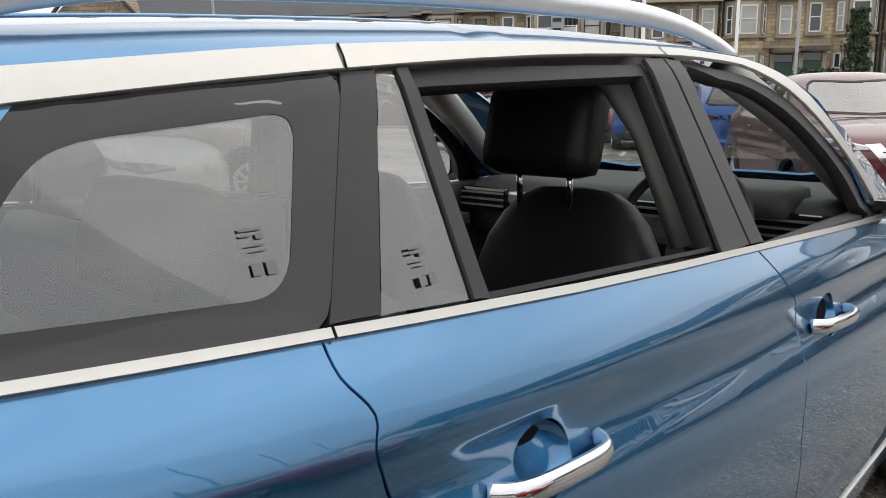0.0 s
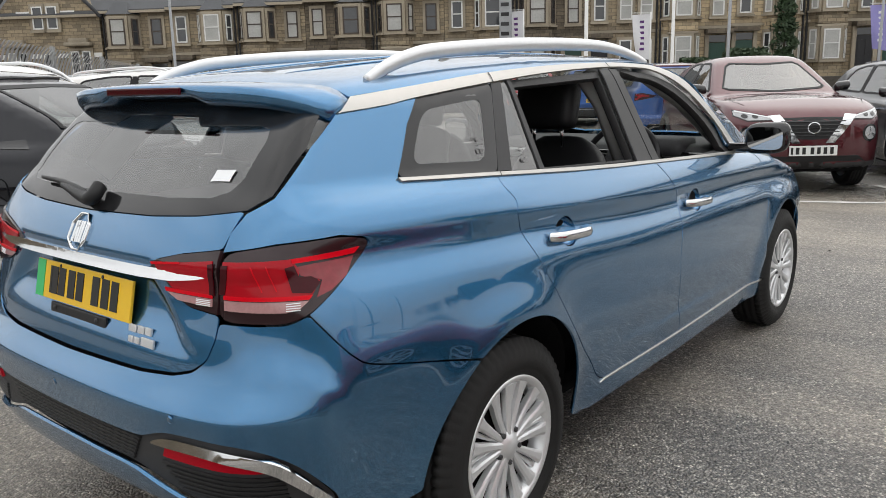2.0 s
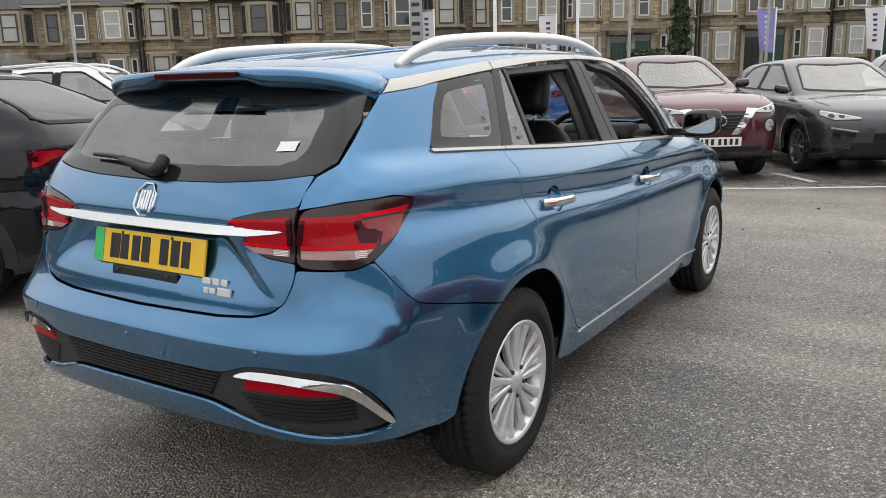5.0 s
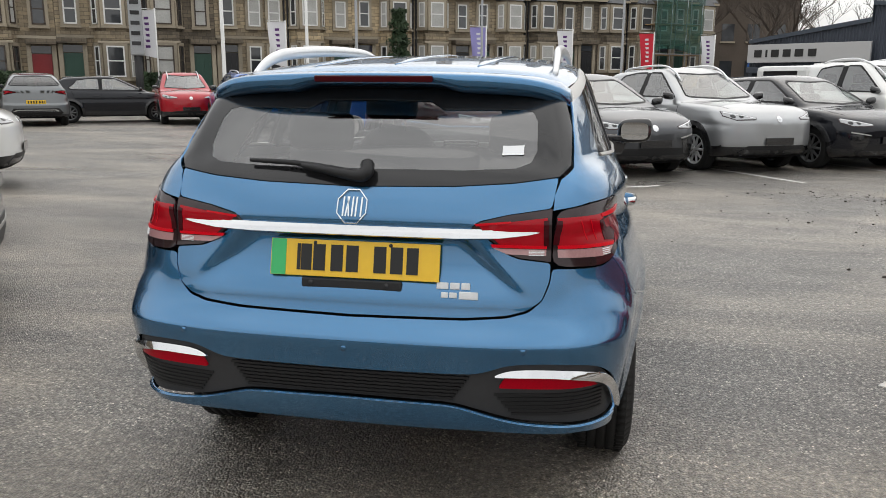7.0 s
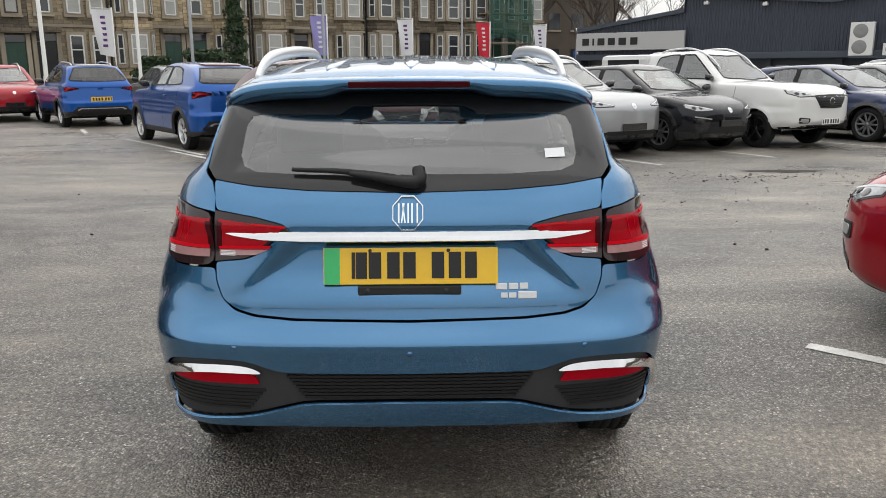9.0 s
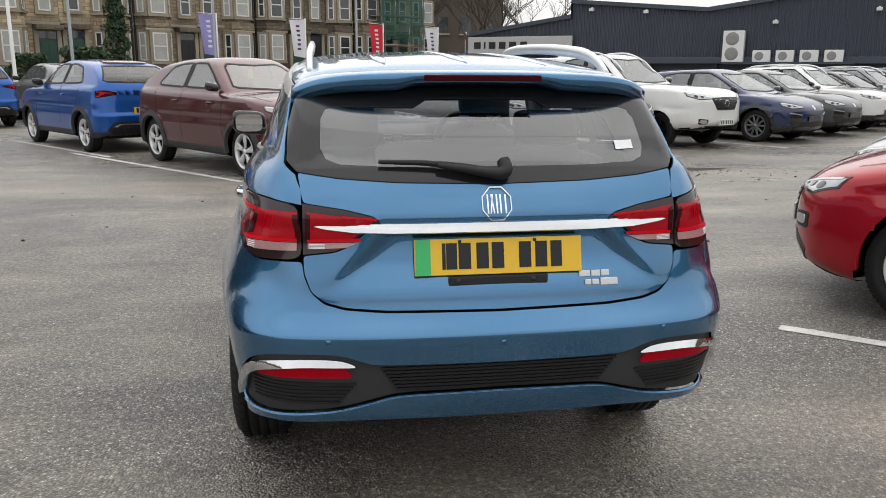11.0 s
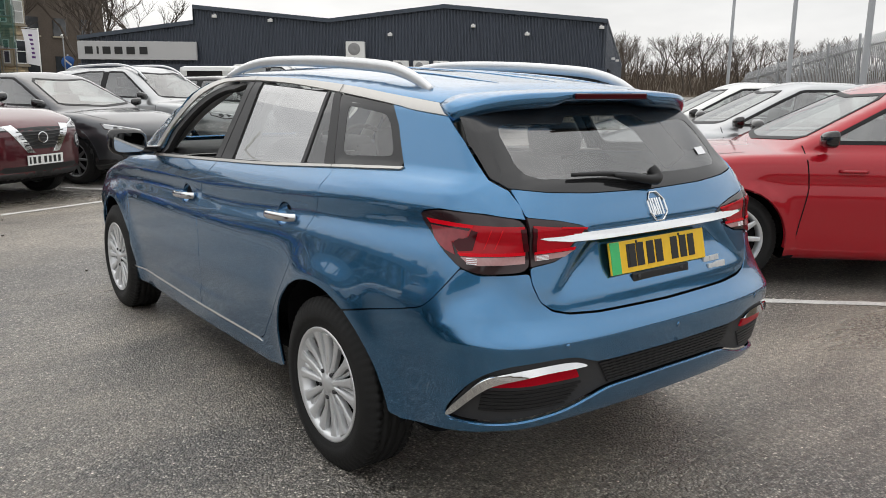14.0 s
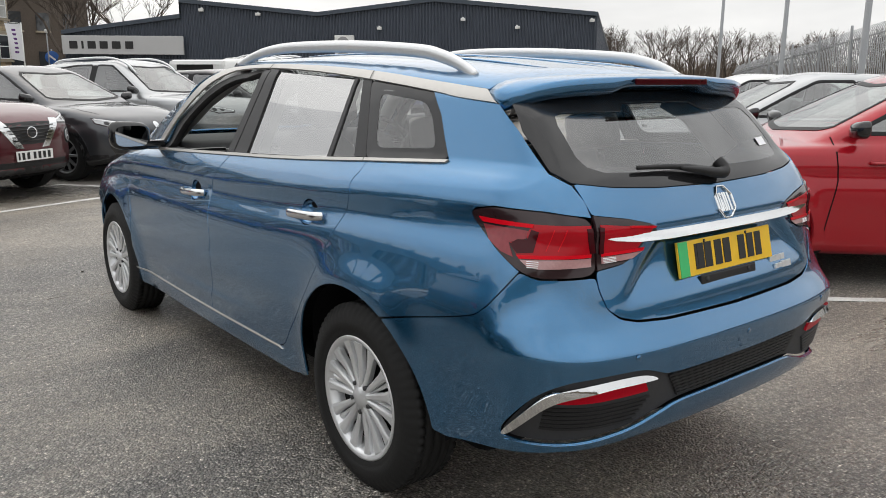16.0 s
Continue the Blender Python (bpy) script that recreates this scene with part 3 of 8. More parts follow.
def road_wheel(parent, at, side, radius=0.326, width=0.205, rim=0.212, spokes="fifteen", alloy=None):
    """A tyre on an alloy, its outer face towards +x when side is 1."""
    hub = lathe("wheel", [(0.001, -0.14), (0.10, -0.14), (0.16, -0.12), (0.16, -0.10), (0.06, -0.095), (0.05, -0.03), (0.001, -0.028)], DARK, parent, 32)
    hub.matrix_basis = pose(*at, 0, 0, 0 if side > 0 else 180)
    w, r = width, radius
    prof = [(rim - 0.012, -w + 0.02), (rim + 0.05, -w - 0.004), (r - 0.03, -w + 0.004), (r - 0.006, -w + 0.03)]
    lanes = np.linspace(-w + 0.035, -0.035, 5)
    for k, a in enumerate(lanes):
        prof += [(r, a - 0.014), (r, a + 0.012)] + ([(r - 0.007, a + 0.014), (r - 0.007, a + 0.019)] if k < 4 else [])
    prof += [(r - 0.006, -0.022), (r - 0.030, -0.004), (rim + 0.055, 0.004), (rim + 0.030, 0.005), (rim + 0.027, 0.0015), (rim + 0.018, 0.0015), (rim + 0.008, -0.004), (rim - 0.010, -0.012)]
    ring_no = np.arange(len(prof))
    cuts = (ring_no >= 2) & (ring_no <= 7) | (ring_no >= len(prof) - 12) & (ring_no <= len(prof) - 8)
    lugs = lambda i, j: np.where((j % 4 == 0) & cuts[i], -0.008, 0.0)
    tyre = lathe("tyre", prof, RUBBER, hub, 256, wobble=lugs)
    metal = alloy or ALLOY
    lathe("rim", [(rim - 0.012, -w + 0.02), (rim - 0.03, -w + 0.04), (rim - 0.035, -0.06), (rim - 0.020, -0.018), (rim - 0.014, -0.008), (rim - 0.002, -0.002), (rim + 0.004, -0.003), (rim + 0.004, -0.012)], metal, hub, 72)
    lathe("brake_disc", [(0.06, -0.085), (0.145, -0.085), (0.145, -0.075), (0.06, -0.075)], SILVERTRIM, hub, 40)
    # near-black disc added behind the spokes, putting shade into the slots
    lathe("backing_plate", [(0.040, -0.050), (rim - 0.055, -0.050), (rim - 0.030, -0.058)], DARK, hub, 48)
    # spokes: curved bars from the hub to the rim
    v, f = [], []

    def spoke(a, w0, w1, d0, d1, twist=0.0, r0=0.036):
        base = len(v)
        for k, u in enumerate(np.linspace(0, 1, 6)):
            rr = r0 + (rim - 0.016 - r0) * u
            half = (w0 + (w1 - w0) * u) / 2 * (1 + 0.35 * max(0, u - 0.8) / 0.2)
            depth = d0 + (d1 - d0) * math.sin(u * math.pi / 2) - 0.006 * math.sin(u * math.pi)
            ang = a + twist * u
            c, s = math.cos(ang), math.sin(ang)
            for off, dd in ((-half, -0.022), (-half, -0.004), (-half * 0.5, 0.0), (half * 0.5, 0.0), (half, -0.004), (half, -0.022)):
                v.append((depth + dd, rr * c - off * s, rr * s + off * c))
        for k in range(5):
            for j in range(6):
                f.append((base + k * 6 + j, base + k * 6 + (j + 1) % 6, base + (k + 1) * 6 + (j + 1) % 6, base + (k + 1) * 6 + j))
        f.extend([tuple(base + j for j in range(6)), tuple(base + 30 + j for j in range(6))[::-1]])

    def bar(a0, a1, w0, w1, d0, d1, r0=0.036):
        """A straight spoke between two angles."""
        p0, p1 = np.array((math.cos(a0), math.sin(a0))) * r0, np.array((math.cos(a1), math.sin(a1))) * (rim - 0.014)
        t = (p1 - p0) / np.linalg.norm(p1 - p0)
        o, base = np.array((-t[1], t[0])), len(v)
        for u in (0.0, 0.5, 1.0):
            m, half, depth = p0 + (p1 - p0) * u, (w0 + (w1 - w0) * u) / 2, d0 + (d1 - d0) * math.sin(u * math.pi / 2)
            for off, dd in ((-half, -0.024), (-half, -0.005), (-half * 0.55, 0.0), (half * 0.55, 0.0), (half, -0.005), (half, -0.024)):
                q = m + o * off
                v.append((depth + dd, q[0], q[1]))
        for i in range(2):
            for j in range(6):
                f.append((base + i * 6 + j, base + i * 6 + (j + 1) % 6, base + (i + 1) * 6 + (j + 1) % 6, base + (i + 1) * 6 + j))
        f.extend([tuple(base + j for j in range(6)), tuple(base + 12 + j for j in range(6))[::-1]])

    if spokes == "fifteen":
        for k in range(5):
            a = radians(90 + 72 * k)
            spoke(a, 0.020, 0.036, -0.012, -0.006)
            for s in (-1, 1):
                spoke(a + s * radians(24), 0.017, 0.034, -0.014, -0.008, -s * radians(1.5))
                spoke(a + s * radians(12.5), 0.009, 0.017, -0.030, -0.020, s * radians(1.0))
    elif spokes == "five":
        for k in range(5):
            a = radians(90 + 72 * k)
            for q in (-1, 1):
                bar(a + q * radians(8), a + q * radians(17), 0.046, 0.030, -0.016, -0.008)
    else:
        for k in range(5):
            a = radians(90 + 72 * k)
            bar(a - radians(3), a - radians(9), 0.046, 0.052, -0.018, -0.010)
            bar(a + radians(10), a + radians(6), 0.022, 0.034, -0.026, -0.014)
    add("spokes", v, f, metal, hub, smooth=False)
    lathe("hub_cap", [(0.0005, -0.004), (0.024, -0.005), (0.029, -0.009), (0.048, -0.016), (0.055, -0.024), (0.055, -0.04)], metal, hub, 32)
    for k in range(5):
        a = radians(54 + 72 * k)
        nut = lathe("wheel_nut", [(0.0005, -0.010), (0.008, -0.010), (0.009, -0.020), (0.009, -0.03)], GREYPLASTIC, hub, 8)
        nut.location = (0.0, 0.052 * math.cos(a), 0.052 * math.sin(a))
    return hub


def estate_car():
    car = thing("estate_car", "metallic blue estate car with open windows and silver roof rails", "car")
    F = estate
    S = lambda y, z: wrapped(side_x(F, y, z), y, z)
    W = wrapped
    AY, AZ, AR = 0.025, 0.312, 0.392
    seam_rear = [(0.085, 1.104), (0.085, 1.069), (0.108, 1.030), (0.100, 0.985), (0.151, 0.871), (0.241, 0.715), (0.365, 0.559), (0.50, 0.425), (0.575, 0.345), (0.63, 0.318)]
    seam_mid = [(1.121, 1.043), (1.20, 0.955), (1.243, 0.885), (1.232, 0.79), (1.215, 0.66), (1.235, 0.50), (1.285, 0.349), (1.295, 0.318)]
    seam_front = [(2.25, 0.986), (2.311, 0.946), (2.385, 0.850), (2.365, 0.75), (2.33, 0.64), (2.335, 0.50), (2.385, 0.36), (2.39, 0.318)]
    belt = [(-0.290, 1.121), (0.085, 1.098), (0.515, 1.068), (0.8, 1.052), (1.121, 1.037), (1.6, 1.015), (2.0, 0.997), (2.25, 0.982)]
    smooth_rear, smooth_mid, smooth_front = flowing(seam_rear, 4), flowing(seam_mid, 4), flowing(seam_front, 4)
    grip = lambda y, z: [(y + 0.056 * math.cos(a), z + 0.006 + 0.044 * math.sin(a)) for a in np.linspace(0, 2 * math.pi, 25)[:-1]]

    def strip_lean(p, q):
        """The bumper strips look up along their level part."""
        p = p.copy()
        return p + gradient(F, p) * (1, 1, 0) * (0.012 * np.clip((0.588 - q[:, 1]) / 0.026, 0, 1))[:, None]

    for side in (1, -1):
        k = dict(side=side)
        rear_door = panel("rear_door", F, "side", [smooth_rear + smooth_mid[::-1] + [(0.8, 1.058), (0.515, 1.074)], grip(0.365, 0.893)], BLUE, car, res=0.021, **k)
        front_door = panel("front_door", F, "side", [smooth_mid + smooth_front[::-1] + [(2.0, 1.003), (1.6, 1.021)], grip(1.425, 0.853)], BLUE, car, res=0.021, **k)
        quarter = [S(*q) for q in smooth_rear] + [S(0.63, 0.25), S(0.45, 0.24)]
        quarter += [S(*q) for q in arc(AY, AZ, AR, -8, 121, 22)]
        quarter += flowing([S(-0.40, 0.697), S(-0.539, 0.732), S(-0.585, 0.759), S(-0.62, 0.802), S(-0.661, 0.869)], 4) + [S(-0.567, 0.93), S(-0.490, 0.980), S(-0.468, 1.005), S(-0.481, 1.019)]
        quarter += [W(0.728, -0.548, 1.032), W(0.662, -0.687, 1.027), W(0.562, -0.755, 1.010), W(0.565, -0.735, 1.05), W(0.578, -0.695, 1.092)]
        quarter += [W(0.612, -0.640, 1.122), W(0.606, -0.515, 1.229), W(0.594, -0.415, 1.303), S(-0.25, 1.318), S(-0.132, 1.334), S(-0.20, 1.263), S(-0.289, 1.137), S(-0.281, 1.125)]
        panel("rear_quarter", F, "wrap", [quarter], BLUE, car, res=0.022, gap=0.0012, **k)
        fender = smooth_front + [(2.40, 0.25), (2.30, 0.24)] + [(2.665 - (y - AY) * 1.0, z) for y, z in arc(AY, AZ, 0.385, -10, 188, 24)] + [(3.06, 0.30), (3.20, 0.34), (3.25, 0.60), (3.2, 0.74), (3.0, 0.835), (2.7, 0.905), (2.45, 0.955)]
        panel("front_wing", F, "side", [fender], BLUE, car, **k)
        panel("sill", F, "side", [[(0.63, 0.314), (2.39, 0.314), (2.38, 0.245), (2.3, 0.225), (0.55, 0.225), (0.50, 0.24)]], BLUE, car, **k)
        panel("sill_strip", F, "side", [[(0.63, 0.320), (2.36, 0.320), (2.36, 0.309), (0.60, 0.309)]], SATIN, car, lift=0.006, res=0.06, **k)
        # window surrounds
        panel("belt_strip", F, "side", [belt[:-1] + [(2.0, 1.012), (1.6, 1.031), (1.12, 1.053), (0.8, 1.068), (0.515, 1.084), (0.085, 1.113), (-0.296, 1.135)]], SATIN, car, lift=0.007, **k)
        low = [(-0.414, 1.300), (-0.25, 1.314), (-0.132, 1.330), (0.18, 1.361), (0.6, 1.391), (1.0, 1.405), (1.25, 1.402), (1.43, 1.385), (1.66, 1.31), (1.9, 1.16), (2.025, 1.03)]
        high = [(2.105, 1.045), (1.95, 1.185), (1.72, 1.335), (1.5, 1.405), (1.25, 1.422), (1.0, 1.425), (0.6, 1.416), (0.2, 1.394), (-0.105, 1.366), (-0.352, 1.342)]
        panel("window_strip", F, "side", [flowing(low, 3) + flowing(high, 3)], SATIN, car, lift=0.006, **k)
        for y0, z0, y1, z1 in ((0.217, 1.3635, 0.226, 1.3935), (1.026, 1.4055, 1.028, 1.4235), (0.0975, 1.0985, 0.0985, 1.1105)):
            panel("strip_gap", F, "side", [[(y0 - 0.0018, z0), (y0 + 0.0018, z0), (y1 + 0.0018, z1), (y1 - 0.0018, z1)]], DARK, car, lift=0.0072, rim=0, gap=0, **k)
        frit = rounded([(-0.285, 1.136), (-0.20, 1.263), (-0.135, 1.332), (0.206, 1.366), (0.096, 1.114)], 0.03)
        hole = rounded([(-0.236, 1.157), (-0.165, 1.265), (-0.115, 1.308), (0.146, 1.332), (0.072, 1.140)], 0.05, 8)
        panel("quarter_window", F, "side", [frit, hole], FRIT, car, lift=-0.002, gap=-0.007, **k)
        panel("quarter_glass", F, "side", [hole], SIDEGLASS, car, lift=-0.003, rim=0, gap=-0.008, **k)
        panel("door_pillar", F, "side", [[(0.100, 1.112), (0.212, 1.368), (0.270, 1.371), (0.170, 1.108)]], PILLAR, car, lift=-0.001, **k)
        panel("small_glass", F, "side", [[(0.170, 1.108), (0.270, 1.371), (0.305, 1.374), (0.318, 1.098)]], SIDEGLASS, car, lift=-0.006, rim=0, **k)
        panel("divider_bar", F, "side", [[(0.302, 1.374), (0.326, 1.376), (0.344, 1.094), (0.313, 1.098)]], PILLAR, car, lift=-0.001, **k)
        panel("centre_pillar", F, "side", [[(0.980, 1.050), (0.945, 1.405), (1.020, 1.408), (1.104, 1.054)]], PILLAR, car, lift=-0.001, **k)
        panel("door_frame", F, "side", [[(1.108, 1.053), (1.024, 1.408), (1.084, 1.404), (1.172, 1.050)]], PILLAR, car, lift=-0.001, **k)
        opening = [(1.082, 1.404), (1.25, 1.400), (1.43, 1.380), (1.66, 1.305), (1.9, 1.155), (2.02, 1.030), (2.0, 1.012), (1.182, 1.050)]
        inner = [(1.10, 1.375), (1.25, 1.372), (1.41, 1.350), (1.62, 1.275), (1.82, 1.150), (1.90, 1.045), (1.89, 1.022), (1.200, 1.052)]
        panel("window_channel", F, "side", [flowing(opening, 3, True), flowing(inner, 3, True)], BLACK, car, lift=-0.012, rim=0.03, **k)
        if side < 0:
            panel("rear_door_glass", F, "side", [[(0.325, 1.372), (0.945, 1.40), (0.985, 1.060), (0.344, 1.094)]], clear_glass("lifted_door_glass", (0.62, 0.63, 0.63), 0.56), car, lift=-0.008, rim=0, **k)
        panel("rear_channel", F, "side", [[(0.326, 1.380), (0.945, 1.402), (0.985, 1.062), (0.344, 1.094)], [(0.342, 1.352), (0.925, 1.374), (0.962, 1.075), (0.356, 1.105)]], BLACK, car, lift=-0.012, rim=0.03, **k)
        # lamps
        outer = [W(0.566, -0.755, 1.008), W(0.662, -0.687, 1.025), W(0.728, -0.548, 1.030), S(-0.483, 1.017), S(-0.471, 1.005), S(-0.492, 0.980), S(-0.567, 0.93), S(-0.661, 0.869), W(0.706, -0.704, 0.853), W(0.661, -0.744, 0.853), W(0.568, -0.785, 0.858)]
        lamp = panel("tail_lamp", F, "wrap", [rounded(outer, 0.03)], SMOKE, car, res=0.018, lift=0.004, rim=0.02, gap=0.0006, **k)
        red = [W(0.574, -0.762, 0.990), W(0.64, -0.715, 0.992), W(0.688, -0.668, 0.993), W(0.698, -0.655, 0.97), W(0.703, -0.660, 0.953), W(0.728, -0.620, 0.940), W(0.727, -0.646, 0.911), W(0.66, -0.71, 0.914), W(0.577, -0.768, 0.916)]
        panel("red_lens", F, "wrap", [red], LENS, lamp, res=0.018, lift=0.0065, rim=0.003, gap=0, **k)
        panel("top_guide", F, "wrap", [[W(0.734, -0.501, 1.000), W(0.718, -0.593, 0.997), W(0.688, -0.668, 0.993), W(0.692, -0.668, 0.983), W(0.711, -0.621, 0.984), W(0.732, -0.518, 0.986)]], LENSBRIGHT, lamp, res=0.018, lift=0.0085, rim=0.003, gap=0, **k)
        panel("pink_cell", F, "wrap", [[W(0.733, -0.52, 0.980), W(0.711, -0.621, 0.978), W(0.694, -0.662, 0.975), W(0.704, -0.655, 0.955), W(0.728, -0.615, 0.940), W(0.737, -0.640, 0.905), W(0.739, -0.60, 0.915), W(0.739, -0.55, 0.940)]], LENSPINK, lamp, res=0.018, lift=0.0065, rim=0.003, gap=0, **k)
        panel("dark_cell", F, "wrap", [[W(0.728, -0.620, 0.936), W(0.715, -0.635, 0.951), W(0.703, -0.660, 0.953), W(0.694, -0.666, 0.979), W(0.685, -0.685, 0.975), W(0.691, -0.681, 0.950), W(0.702, -0.681, 0.920), W(0.727, -0.646, 0.915)]], LENSDARK, lamp, res=0.018, lift=0.0085, rim=0.003, gap=0, **k)
        panel("dark_cell", F, "wrap", [[W(0.572, -0.765, 0.983), W(0.588, -0.76, 0.983), W(0.592, -0.78, 0.918), W(0.576, -0.785, 0.918)]], LENSDARK, lamp, res=0.018, lift=0.0085, rim=0.003, gap=0, **k)
        for u in (0.0, 0.045):
            panel("light_line", F, "wrap", [[W(0.652 - u, -0.71, 0.982), W(0.656 - u, -0.71, 0.982), W(0.676 - u, -0.70, 0.925), W(0.672 - u, -0.70, 0.925)]], LENSBRIGHT, lamp, res=0.018, lift=0.0078, rim=0.002, gap=0, **k)
        panel("light_guide", F, "wrap", [[W(0.728, -0.644, 0.911), W(0.66, -0.71, 0.914), W(0.577, -0.768, 0.916), W(0.578, -0.769, 0.907), W(0.66, -0.71, 0.905), W(0.726, -0.654, 0.902)]], LENSBRIGHT, lamp, res=0.018, lift=0.0085, rim=0.003, gap=0, **k)
        panel("clear_lens", F, "wrap", [[W(0.726, -0.654, 0.900), W(0.66, -0.71, 0.903), W(0.578, -0.770, 0.905), W(0.580, -0.773, 0.882), W(0.66, -0.72, 0.879), W(0.701, -0.699, 0.878), W(0.718, -0.675, 0.884)]], CLEAR, lamp, res=0.018, lift=0.0065, rim=0.003, gap=0, **k)
        for j in range(4):
            z = 0.898 - 0.005 * j
            panel("lens_rib", F, "wrap", [[W(0.712, -0.668, z), W(0.690, -0.690, z), W(0.690, -0.690, z - 0.002), W(0.712, -0.668, z - 0.002)]], PAPER, lamp, lift=0.0080, rim=0.002, gap=0, **k)
        innerl = [(0.560, 1.014), (0.444, 0.997), (0.361, 0.978), (0.340, 0.960), (0.392, 0.930), (0.439, 0.894), (0.475, 0.880), (0.562, 0.870)]
        gate_lamp = panel("tailgate_lamp", F, "rear", [innerl], SMOKE, car, lift=0.006, rim=0.02, gap=0.0006, **k)
        panel("red_lens", F, "rear", [[(0.548, 0.990), (0.45, 0.980), (0.36, 0.972), (0.375, 0.955), (0.42, 0.918), (0.548, 0.915)]], LENS, gate_lamp, lift=0.0085, rim=0.003, gap=0, **k)
        panel("top_guide", F, "rear", [[(0.45, 0.981), (0.350, 0.974), (0.355, 0.969), (0.45, 0.977)]], LENSBRIGHT, gate_lamp, lift=0.0105, rim=0.003, gap=0, **k)
        panel("dark_cell", F, "rear", [[(0.552, 0.985), (0.538, 0.982), (0.540, 0.915), (0.553, 0.913)]], LENSDARK, gate_lamp, lift=0.0105, rim=0.003, gap=0, **k)
        panel("light_guide", F, "rear", [[(0.548, 0.915), (0.395, 0.918), (0.400, 0.909), (0.548, 0.907)]], LENSBRIGHT, gate_lamp, lift=0.0105, rim=0.003, gap=0, **k)
        panel("clear_lens", F, "rear", [[(0.547, 0.905), (0.403, 0.907), (0.440, 0.891), (0.547, 0.887)]], CLEAR, gate_lamp, lift=0.0085, rim=0.003, gap=0, **k)
        for j in range(4):
            z = 0.902 - 0.004 * j
            panel("lens_rib", F, "rear", [[(0.542, z), (0.500, z), (0.500, z - 0.002), (0.542, z - 0.002)]], PAPER, gate_lamp, lift=0.0100, rim=0.002, gap=0, **k)
        # corner insert of the bumper
        chrome = [W(0.412, -0.896, 0.566), W(0.47, -0.888, 0.588), W(0.62, -0.855, 0.586), W(0.705, -0.80, 0.570), W(0.735, -0.76, 0.545), W(0.768, -0.64, 0.412), W(0.760, -0.66, 0.408), W(0.722, -0.765, 0.520), W(0.69, -0.81, 0.548), W(0.60, -0.866, 0.566), W(0.47, -0.890, 0.566)]
        panel("chrome_strip", F, "wrap", [rounded(chrome, 0.05, 5)], CHROME, car, res=0.010, lift=0.002, rim=0.02, gap=0, bend=strip_lean, **k)
        panel("reflector", F, "wrap", [rounded([W(0.452, -0.891, 0.560), W(0.60, -0.860, 0.560), W(0.695, -0.805, 0.543), W(0.715, -0.78, 0.520), W(0.60, -0.860, 0.522), W(0.432, -0.890, 0.524)], 0.01)], REFLECTOR, car, lift=-0.006, rim=0.012, **k)
        for j in range(6):
            z = 0.508 - j * 0.0125
            x0, x1 = 0.425 + 0.012 * j, 0.725 + 0.004 * j
            panel("grille_bar", F, "wrap", [[W(x0, -0.89, z), W(0.6, -0.86, z), W(x1, -0.76, z), W(x1, -0.76, z - 0.006), W(0.6, -0.86, z - 0.006), W(x0, -0.89, z - 0.006)]], BLACK, car, lift=-0.008, rim=0.012, gap=0, **k)
        # roof rail
        rail = flowing([(0.529, -0.235, 1.380), (0.529, -0.16, 1.415), (0.527, -0.06, 1.444), (0.52, 0.09, 1.465), (0.515, 0.5, 1.488), (0.512, 0.95, 1.496), (0.515, 1.2, 1.486), (0.522, 1.38, 1.458), (0.53, 1.5, 1.425)], 5)
        tube("roof_rail", [(x * side, y, z) for x, y, z in rail], 0.017, ALLOY, car, 10, "satin silver roof rail", squash=(0.8, 1.35), radii=[0.012 + 0.006 * math.sin(math.pi * i / (len(rail) - 1)) for i in range(len(rail))])
        # mirror
        mx = 0.905 * side
        bm = bmesh.new()
        bmesh.ops.create_uvsphere(bm, u_segments=24, v_segments=14, radius=1.0)
        for v in bm.verts:
            x, y, z = v.co
            v.co = (mx + 0.102 * np.sign(x) * abs(x) ** 0.5, 2.02 + (0.085 * y if y > 0 else 0.03 * y), 1.075 + 0.072 * np.sign(z) * abs(z) ** 0.55 + 0.012 * x * side)
        part("mirror", bm, GLOSSBLACK, car, "gloss black door mirror", True)
        bm = bmesh.new()
        bmesh.ops.create_circle(bm, cap_ends=True, segments=28, radius=1.0, matrix=Matrix.Translation((mx, 1.987, 1.075)) @ Matrix.Rotation(radians(90), 4, "X"))
        for v in bm.verts:
            x, z = (v.co.x - mx), (v.co.z - 1.075)
            v.co.x, v.co.z = mx + 0.080 * np.sign(x) * abs(x) ** 0.5, 1.075 + 0.052 * np.sign(z) * abs(z) ** 0.5
        part("mirror_glass", bm, material("mirror_silver_%s" % ("r" if side > 0 else "l"), (0.62, 0.63, 0.64), 0.02, 1.0, vary=0.01), car)
        block("mirror_arm", (0.79 * side, 2.03, 1.03), (0.13, 0.07, 0.04), GLOSSBLACK, car, 0.012)
        # handles
        for y, z, door in ((0.365, 0.893, rear_door), (1.425, 0.853, front_door)):
            x = side_x(F, y, z) * side
            bar = flowing([(x + 0.004 * side, y - 0.115, z + 0.004), (x + 0.032 * side, y - 0.085, z + 0.004), (x + 0.040 * side, y, z), (x + 0.036 * side, y + 0.085, z - 0.004), (x + 0.004 * side, y + 0.115, z - 0.006)], 4)
            tube("door_handle", bar, 0.013, CHROME, door, 10, "chromed door handle", squash=(0.75, 1.25))
            cup = lathe("handle_recess", [(0.001, -0.0195), (0.030, -0.019), (0.047, -0.015), (0.055, -0.007), (0.058, -0.0015)], BLUE, door, 28)
            normal = gradient(F, np.array([[abs(x), y, z + 0.006]]))[0] * (side, 1, 1)
